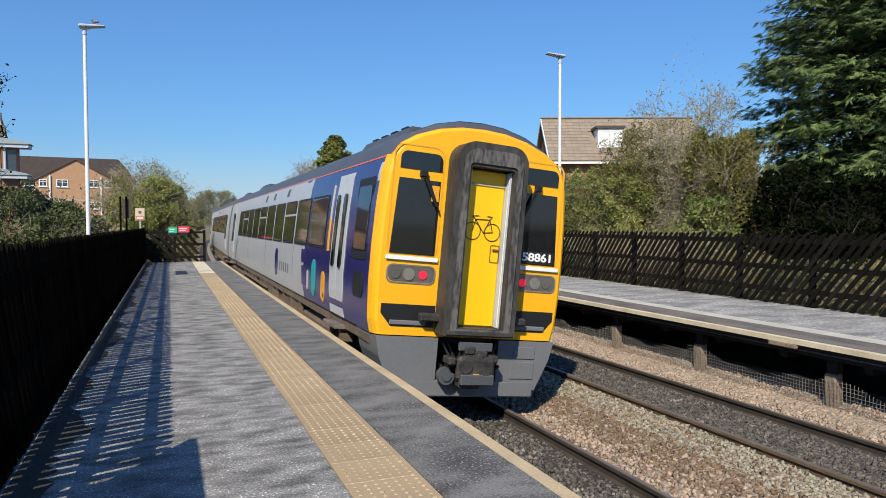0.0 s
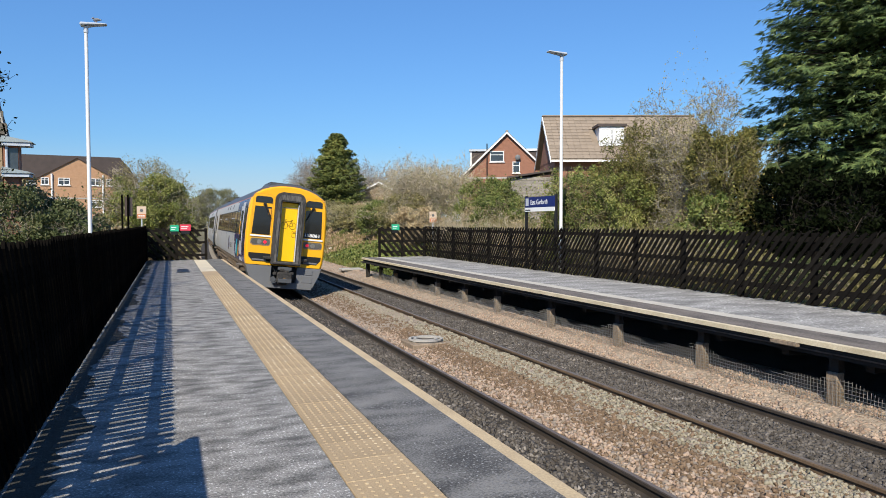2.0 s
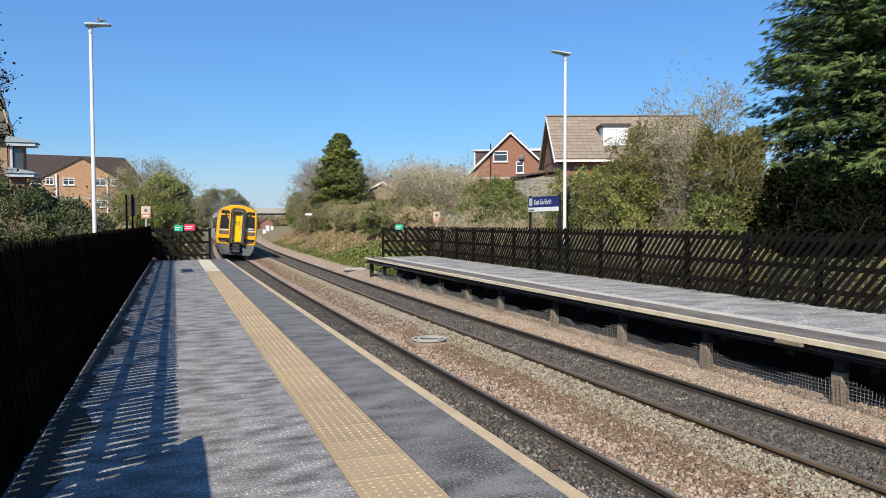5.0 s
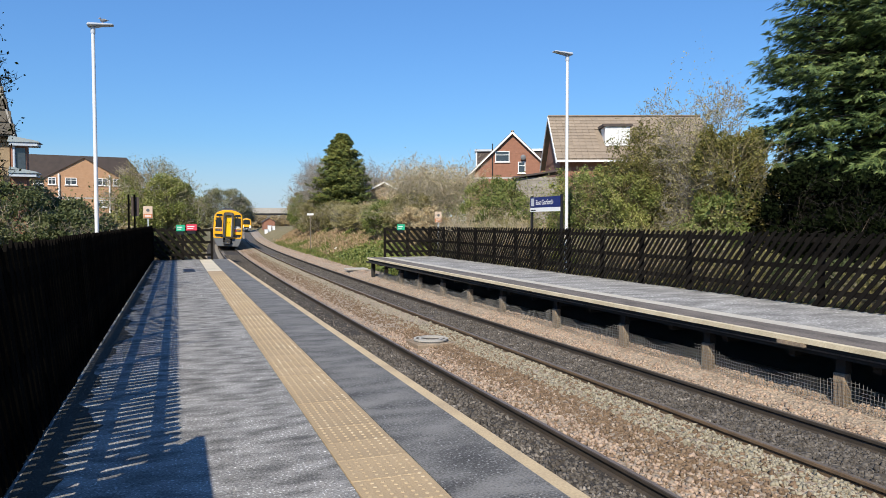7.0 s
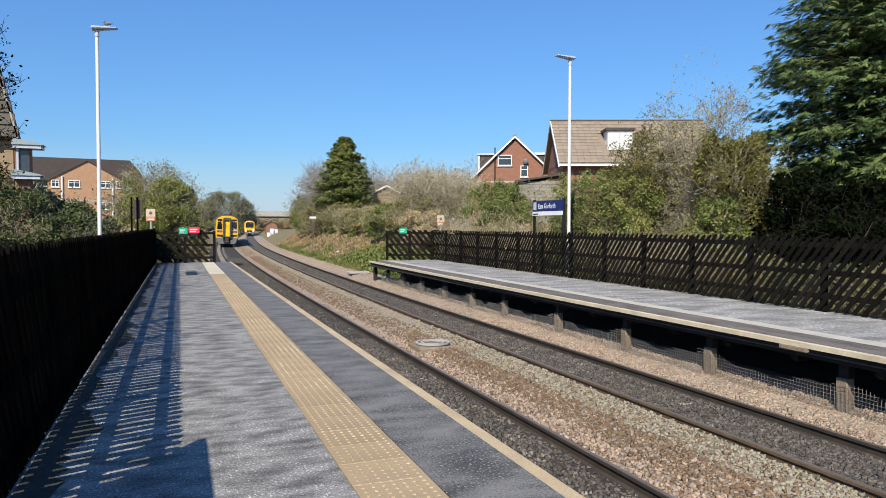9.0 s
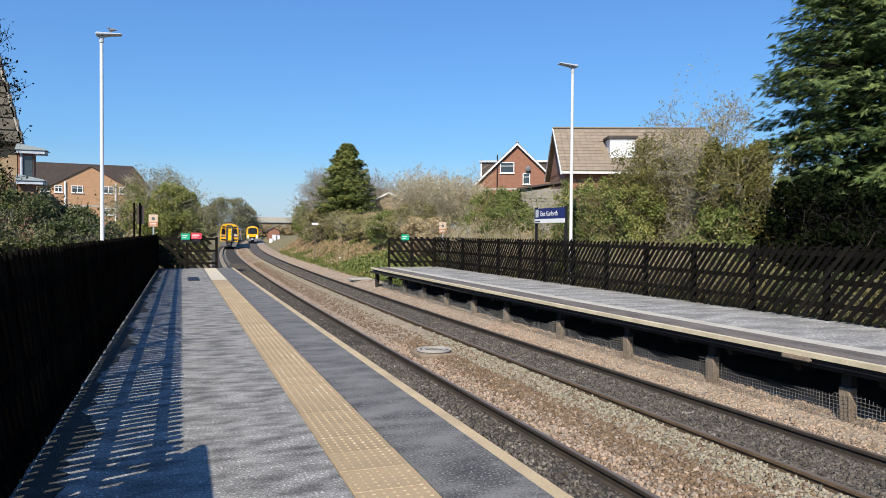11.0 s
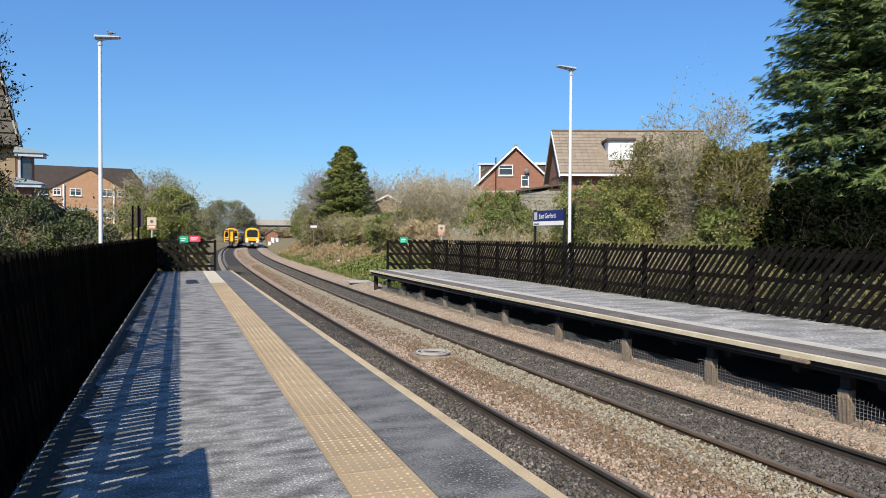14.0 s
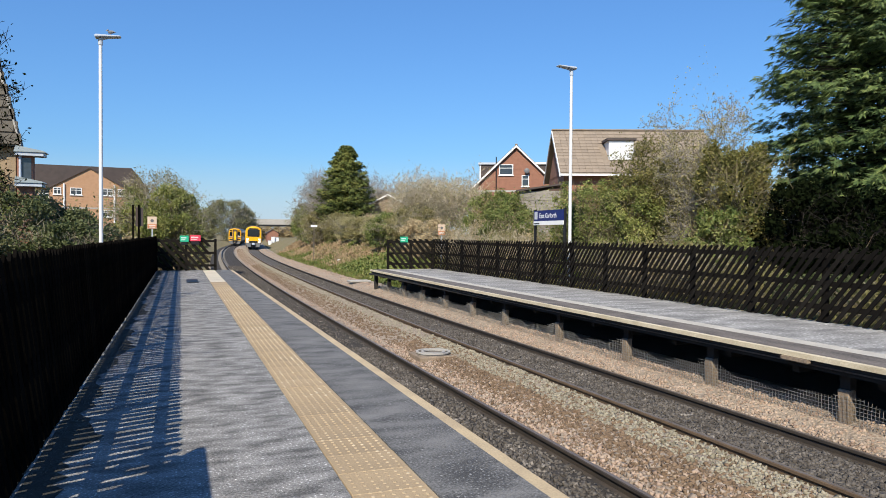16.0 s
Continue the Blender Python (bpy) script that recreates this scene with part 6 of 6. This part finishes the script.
    # long buff building left of the line
    h = thing("brick_building", "long buff brick building with a projecting gable and dark roof", "building", facing(-8.4, 79.5))
    part("wall", bx(-9.0, 5.3, 1.5, 11, -1.5, 6.3), BRICK_B, h)
    part("roof", plate([(-9.4, 6.2), (5.8, 6.2), (4.0, 8.55), (-8.0, 8.55)], 1.1, 11.4), ROOF_D, h, "dark slate roof")
    part("gable", plate([(-3.6, -1.5), (3.4, -1.5), (3.4, 6.25), (0, 8.25), (-3.6, 6.25)], 0.0, 2.2), BRICK_B, h, "buff brick gable")
    brick_courses(h, -3.6, 3.4, 1.0, 8.1, 0.0, BRICK_B, apex=(0, 6.25, 8.2))
    for s in (-1, 1):
        part("verge", plate([(0, 8.42), (s * 3.9, 6.1), (s * 3.9, 5.95), (0, 8.25)], -0.15, 2.4), ROOF_D, h)
    for x0, z0, w in ((-1.75, 5.5, 1.05), (1.1, 5.5, 1.05), (-3.25, 5.5, 0.7), (2.6, 5.5, 0.7), (-1.75, 3.3, 1.05), (1.1, 3.3, 1.05)):
        opening(h, x0, x0 + w, z0, z0 + 0.72, -0.01, bars=1)
    for x0 in (-4.6, 3.7):
        opening(h, x0, x0 + 0.9, 4.95, 6.0, 1.49, bars=1)
    for x in (-2.3, 2.3):
        bm = bmesh.new()
        tube(bm, (x, -0.1, -1), (x, -0.1, 6.6), 0.09, 0.09, 8)
        part("downpipe", bm, WHITE, h, "white downpipe")
    part("string_course", bx(-3.62, 3.42, -0.03, 0.0, 4.1, 4.25), CONCRETE, h)
    # corner of a stone and brick house by the fence
    h = thing("house", "old stone house corner with steep tiled roof and flat-roofed bays", "house", Matrix.Translation((-4.75, 25.6, 0)))
    part("wall", bx(-5.0, 0.0, 0.0, 0.9, -0.3, 4.45), STONEWALL, h)
    r = part("roof", plate([(-6.0, 4.35), (0.12, 4.35), (-0.9, 8.6), (-6.0, 8.6)], -0.35, 0.3), ROOF_G, h, "steep grey-brown tiled roof")
    for i in range(11):
        z = 4.4 + i * 0.38
        x = 0.12 - (z - 4.35) * 1.02 / 4.25
        part("tile_course", bx(-6.0, x + 0.05, -0.42 + 0.012 * (i % 2), -0.34, z, z + 0.33), ROOF_G, r)
    part("verge_board", plate([(0.12, 4.35), (0.16, 4.38), (-0.86, 8.65), (-0.92, 8.6)], -0.42, -0.3), CONCRETE, h)
    for z0, wd in ((3.15, 0.75), (4.12, 0.8)):
        b = part("bay_roof", plate([(-0.05, z0 + 0.05), (wd + 0.04, z0 + 0.05), (wd - 0.02, z0 + 0.1), (0.0, z0 + 0.25)], -0.4, 0.3), PALEBLUE, h, "pale shallow bay roof")
        part("bay_fascia", bx(-0.03, wd - 0.03, -0.36, 0.28, z0 - 0.06, z0 + 0.05), GREYMETAL, b)
    part("bay", bx(0.0, 0.42, -0.15, 0.3, -0.3, 4.1), BRICK_R, h, "red brick bay")
    part("bay_window", bx(0.05, 0.40, -0.17, -0.15, 3.3, 4.0), WINGLASS, h)
    bm = bmesh.new()
    tube(bm, (0.1, -0.22, 3.3), (0.1, -0.22, 4.1), 0.04, 0.04, 8)
    part("downpipe", bm, GREYMETAL, h)
    part("pier", bx(-0.30, -0.05, -0.06, 0.0, -0.3, 4.3), STONEWALL, h)


def overbridge():
    b = thing("road_bridge", "pale concrete road bridge over the line", "bridge", Matrix.Translation((32, 264, 0)) @ Matrix.Rotation(radians(-8), 4, "Z"))
    part("deck", bx(-14, 30, 0, 8, 4.6, 5.2), BLACK, b)
    par = part("parapet", bx(-14, 30, -0.15, 0.1, 5.2, 7.2), CONCRETE, b, "pale parapet")
    for i in range(14):
        part("parapet_panel", bx(-14 + i * 3.15, -11.05 + i * 3.15, -0.18, -0.15, 5.35, 7.05), CONCRETE, par)
    for x in (-11, 9.5, 20):
        part("pier", bx(x - 0.6, x + 0.6, 1.0, 7.0, -1.5, 4.6), CONCRETE, b)
    h = thing("lineside_hut", "small pink brick hut with a pitched roof", "hut", Matrix.Translation((24.6, 196, -0.4)))
    part("wall", plate([(-1.5, 0), (1.5, 0), (1.5, 2.4), (0, 3.3), (-1.5, 2.4)], 0, 4), BRICK_R, h)
    for s in (-1, 1):
        part("roof", plate([(0, 3.4), (s * 1.8, 2.35), (s * 1.8, 2.25), (0, 3.28)], -0.2, 4.2), ROOF_D, h)
    for x, y, hh in ((18.2, 150, 0.9), (18.9, 150.5, 1.3), (19.8, 151, 0.9)):
        c = thing("equipment_cabinet", "white lineside equipment cabinet", "cabinet", Matrix.Translation((x, y, ground_z(x, y))), group="lineside cabinets")
        part("body", bx(-0.35, 0.35, -0.25, 0.25, 0, hh, bevel=0.03), WHITE, c)
        part("roof", bx(-0.4, 0.4, -0.3, 0.3, hh, hh + 0.06), GREYMETAL, c)


# ---- platform furniture and lineside details ----
def signs():
    # running-in board along the far fence
    s = thing("station_sign", "navy station name board on two black posts", "sign", Matrix.Translation((11.72, 20.75, 0)) @ Matrix.Rotation(radians(-90), 4, "Z"))
    for x in (-1.0, 1.0):
        part("post", bx(x - 0.04, x + 0.04, 0.03, 0.11, -0.1, 2.55, bevel=0.006), BLACK, s)
    p = part("panel", bx(-1.0, 1.0, 0.0, 0.03, 2.14, 2.50), SIGN_BLUE, s, "navy panel with white lettering")
    part("lower_strip", bx(-1.0, 1.0, 0.0, 0.03, 2.0, 2.137), WHITE, s, "white strip")
    lettering("East Garforth", 0.24, WHITE, p, Matrix.Translation((0.0, -0.003, 2.31)) @ Matrix.Rotation(radians(90), 4, "X"), width=1.15)
    part("emblem", bx(-0.93, -0.72, -0.004, 0.0, 2.2, 2.46), DOORGREY, p)
    part("lettering_bar", bx(-0.95, -0.6, -0.004, 0.0, 2.03, 2.07), BLACK, p)
    # trespass signs
    for x, y, z, lab in ((12.25, 32.25, 1.63, "white and orange warning sign on a post behind the far fence"), (-1.05, 33.4, 1.83, "white and orange warning sign on a post past the platform end")):
        s = thing("warning_sign", lab, "sign", Matrix.Translation((x, y, 0)), group="warning signs")
        part("post", bx(-0.025, 0.025, 0.02, 0.07, -0.3, z + 0.4), GREYMETAL, s)
        b = part("panel", bx(-0.19, 0.19, 0.0, 0.02, z, z + 0.54, bevel=0.004), SIGN_PEACH, s)
        part("lower_panel", bx(-0.18, 0.18, -0.006, 0.0, z + 0.02, z + 0.2), SIGN_ORANGE, b)
        bm = bmesh.new()
        tube(bm, (0.0, -0.008, z + 0.36), (0.0, 0.0, z + 0.36), 0.07, 0.07, 14)
        part("symbol", bm, SKIRT, b, "dark round symbol")
        part("lettering_bar", bx(-0.13, 0.13, -0.009, -0.006, z + 0.12, z + 0.15), WHITE, b)
        part("lettering_bar", bx(-0.13, 0.13, -0.009, -0.006, z + 0.06, z + 0.09), WHITE, b)
    for x, y, z, w, m, lab in ((10.1, 31.64, 1.28, 0.38, SIGN_GREEN, "green notice on the far fence"), (0.28, 32.48, 1.27, 0.36, SIGN_GREEN, "green notice on the platform end fence"), (0.73, 32.48, 1.3, 0.45, SIGN_RED, "red notice on the platform end fence")):
        s = thing("notice", lab, "sign", Matrix.Translation((x, y, z)), group="small notices")
        part("panel", bx(-w / 2, w / 2, -0.02, 0.0, 0, 0.27), m, s)
        part("backing", bx(-w / 2 + 0.05, w / 2 - 0.05, 0.0, 0.10, -0.15, 0.2), BLACK, s)
        part("lettering_bar", bx(-w / 2 + 0.05, w / 2 - 0.1, -0.023, -0.02, 0.15, 0.19), WHITE, s)
        part("lettering_bar", bx(-w / 2 + 0.05, w / 2 - 0.15, -0.023, -0.02, 0.07, 0.10), WHITE, s)
    s = thing("station_sign", "dark back of a station sign on two posts", "sign", Matrix.Translation((-1.55, 30.0, -0.1)))
    for x in (-0.09, 0.12):
        part("post", bx(x - 0.035, x + 0.035, 0, 0.07, 0, 2.85), FENCE, s)
    part("panel", bx(0.0, 0.28, 0.07, 0.1, 2.0, 2.75), ROOF_D, s)
    # poster board on the fence beside the camera, known by its shadow
    s = thing("poster_board", "framed board on the fence casting a sharp shadow", "sign", Matrix.Translation((-1.13, 2.9, 0)))
    part("panel", bx(-0.03, 0.03, -0.85, 0.84, 0.9, 1.97), BLACK, s)
    part("post", bx(-0.12, -0.03, -0.05, 0.05, -0.1, 1.9), FENCE, s)


def far_platform_trestles():
    """Timber stubs, wire mesh and supports under the far platform edge."""
    ys = [4.2, 6.84, 9.4, 11.8, 14.5, 17.5, 19.8, 22.3, 24.8, 27.2, 29.6]
    f = thing("wire_mesh_fence", "sagging grey wire mesh between short timber stubs under the platform", "fence", kind="structure")
    x0 = 8.52
    fx = lambda y: x0 + 0.0005 * max(0, y - 8) ** 2
    stub = None
    for y in ys:
        m = Matrix.Translation((fx(y), y, -0.88)) @ Matrix.Rotation(random.uniform(-0.05, 0.05), 4, "Y")
        if stub is None:
            stub = part("stub", bx(-0.07, 0.07, -0.09, 0.09, -0.1, 0.44, bevel=0.012), STUB, f, "weathered timber stub")
            stub.matrix_basis = m
        else:
            again(stub, m)
    upright = None
    for y in ys:
        m = Matrix.Translation((fx(y) + 0.02, y, 0))
        if upright is None:
            upright = part("upright", bx(-0.06, 0.06, -0.075, 0.075, -0.47, -0.225), UNDER, f, "near-black upright above the stub")
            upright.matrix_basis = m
        else:
            again(upright, m)

    def top(y):
        i = max(0, min(len(ys) - 2, sum(1 for v in ys if v <= y) - 1))
        t = (y - ys[i]) / (ys[i + 1] - ys[i])
        return -0.48 - 0.16 * math.sin(math.pi * min(1, max(0, t))) + 0.03 * math.sin(y * 7)
    y = 3.0
    V = []
    while y < 30.5:
        V.append(((fx(y) - 0.11 + 0.02 * math.sin(y * 5), y, -0.88), (fx(y) - 0.11 + 0.03 * math.sin(y * 5 + 1), y, top(y))))
        y += 0.055
    for k in range(9):
        y = 3.0
        while y < 30.5:
            z = -0.88 + k * 0.05
            if z < top(y):
                V.append(((fx(y) - 0.11 + 0.02 * math.sin(y * 5), y, z), (fx(y + 0.22) - 0.11 + 0.02 * math.sin((y + 0.22) * 5), y + 0.22, z)))
            y += 0.22
    a, b = np.array([v[0] for v in V]), np.array([v[1] for v in V])
    d = unit(b - a)
    s = unit(np.cross(d, np.array([1.0, 0, 0.0])))
    r = 0.0032
    q = np.concatenate([np.stack([a - s * r, a + s * r, b + s * r, b - s * r], 1), np.stack([a - np.array([r, 0, 0]), a + np.array([r, 0, 0]), b + np.array([r, 0, 0]), b - np.array([r, 0, 0])], 1)])
    quads(q, BRONZE, "wire", f, "grey wire mesh")["kind"] = "stuff"
    # brackets under the edge beam and the raking end strut
    b0 = None
    for y in [5.0 + 1.35 * i for i in range(20)]:
        m = Matrix.Translation((far_edge(y) + 0.42, y, 0))
        if b0 is None:
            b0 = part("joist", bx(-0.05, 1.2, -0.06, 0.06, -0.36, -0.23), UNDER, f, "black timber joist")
            b0.matrix_basis = m
        else:
            again(b0, m)
    part("end_strut", bx(far_edge(31.4) + 0.15, far_edge(31.4) + 0.3, 31.2, 31.4, -1.2, -0.25, bevel=0.01), UNDER, f)
    part("loose_board", bx(8.13, 8.2, 7.15, 7.6, -0.12, -0.075), STUB, f, "splintered pale board")


def small_things():
    # narrow dark patch lying along the platform, in two thin layers
    c = thing("drain_cover", "long dark flat patch on the platform", "drain", Matrix.Translation((0.47, 25.2, 0.004)))
    part("frame", bx(-0.19, 0.19, -0.9, 0.9, -0.02, 0.008), COUPLING, c)
    part("grating", bx(-0.16, 0.16, -0.86, 0.86, 0.008, 0.014), BLACK, c)
    c = thing("chamber_cover", "round concrete chamber lid in a square frame between the tracks", "manhole", Matrix.Translation((5.1, 13.9, RAILZ - 0.12)))
    part("collar", bx(-0.42, 0.42, -0.4, 0.4, -0.1, 0.13, bevel=0.02), STUB, c, "brown stained square collar")
    for k, (r, m, nm) in enumerate(((0.37, CONCRETE, "rim"), (0.26, CONCRETE, "rim"))):
        ring = [(math.cos(a * math.pi / 14), math.sin(a * math.pi / 14)) for a in range(28)]
        bm = frame_of([(r * x, r * z) for x, z in ring], [((r - 0.05) * x, (r - 0.05) * z) for x, z in ring], 0.0, 0.03)
        bmesh.ops.transform(bm, matrix=Matrix.Translation((0, 0, 0.16)) @ Matrix.Rotation(radians(90), 4, "X"), verts=bm.verts)
        part(nm, bm, m, c, "pale ring")
    bm = bmesh.new()
    tube(bm, (0, 0, 0.13), (0, 0, 0.145), 0.36, 0.36, 28)
    part("lid", bm, SLEEPER, c)
    c = thing("concrete_slab", "pale flat concrete slab by the platform end", "slab", Matrix.Translation((8.9, 35.6, -0.95)))
    part("top", bx(-0.55, 0.55, -0.4, 0.4, 0.1, 0.2, bevel=0.02), CONCRETE, c)
    part("foot", bx(-0.4, 0.4, -0.3, 0.3, -0.3, 0.1), CONCRETE, c)
    for x, y, s in ((10.6, 45, 0.25), (11.2, 41, 0.14), (11.5, 52, 0.2), (10.9, 38.6, 0.1)):
        bm = bmesh.new()
        bmesh.ops.create_icosphere(bm, subdivisions=2, radius=s)
        for v in bm.verts:
            v.co *= 1 + 0.25 * noise.noise(v.co * 4 + Vector((x, y, 0)))
            v.co.z *= 0.6
        o = part("white_stone", bm, WHITE)
        tagged(o, "pale stone lying on the grassy bank", "stone", group="bank stones")
        o.matrix_basis = Matrix.Translation((x, y, ground_z(x, y) + s * 0.4))
    s = thing("lineside_marker", "small white board on a post in the hedge", "sign", Matrix.Translation((11.0, 60, ground_z(11.0, 60))))
    part("post", bx(-0.03, 0.03, 0, 0.06, 0, 3.4), BARK, s)
    part("board", bx(-0.28, 0.28, -0.03, 0.0, 3.0, 3.18), WHITE, s)


def perched_bird():
    """A grey pigeon on the lantern."""
    b = thing("bird", "blue-grey pigeon perched on the lamp", "bird", Matrix.Translation((-1.72, 21.3, 7.09)) @ Matrix.Rotation(radians(150), 4, "Z") @ Matrix.Scale(0.6, 4))
    for name, r, c, sc, m in (("body", 0.085, (0, 0, 0.12), (1.55, 0.85, 1.0), PIGEON), ("head", 0.05, (0.14, 0, 0.22), (1, 0.9, 0.95), PIGEON)):
        bm = bmesh.new()
        bmesh.ops.create_uvsphere(bm, u_segments=12, v_segments=8, radius=r, matrix=Matrix.Translation(c) @ Matrix.Diagonal((*sc, 1)))
        part(name, bm, m, b, smooth=True)
    for s in (-1, 1):
        bm = bmesh.new()
        bmesh.ops.create_uvsphere(bm, u_segments=10, v_segments=6, radius=0.09, matrix=Matrix.Translation((-0.05, s * 0.06, 0.13)) @ Matrix.Diagonal((1.8, 0.3, 0.6, 1)))
        part("wing", bm, SKIRT, b, "grey folded wing")
        bm = bmesh.new()
        tube(bm, (0.0, s * 0.025, 0.0), (0.0, s * 0.025, 0.07), 0.007, 0.007, 6)
        part("leg", bm, AMBER, b)
    bm = bmesh.new()
    tube(bm, (0.18, 0, 0.22), (0.24, 0, 0.21), 0.014, 0.003, 6)
    part("beak", bm, AMBER, b)
    part("tail", bx(-0.27, -0.12, -0.03, 0.03, 0.1, 0.12), SKIRT, b)


houses()
perched_bird()
overbridge()
signs()
far_platform_trestles()
small_things()


plants()
verge()
ballast_stones()


motions()
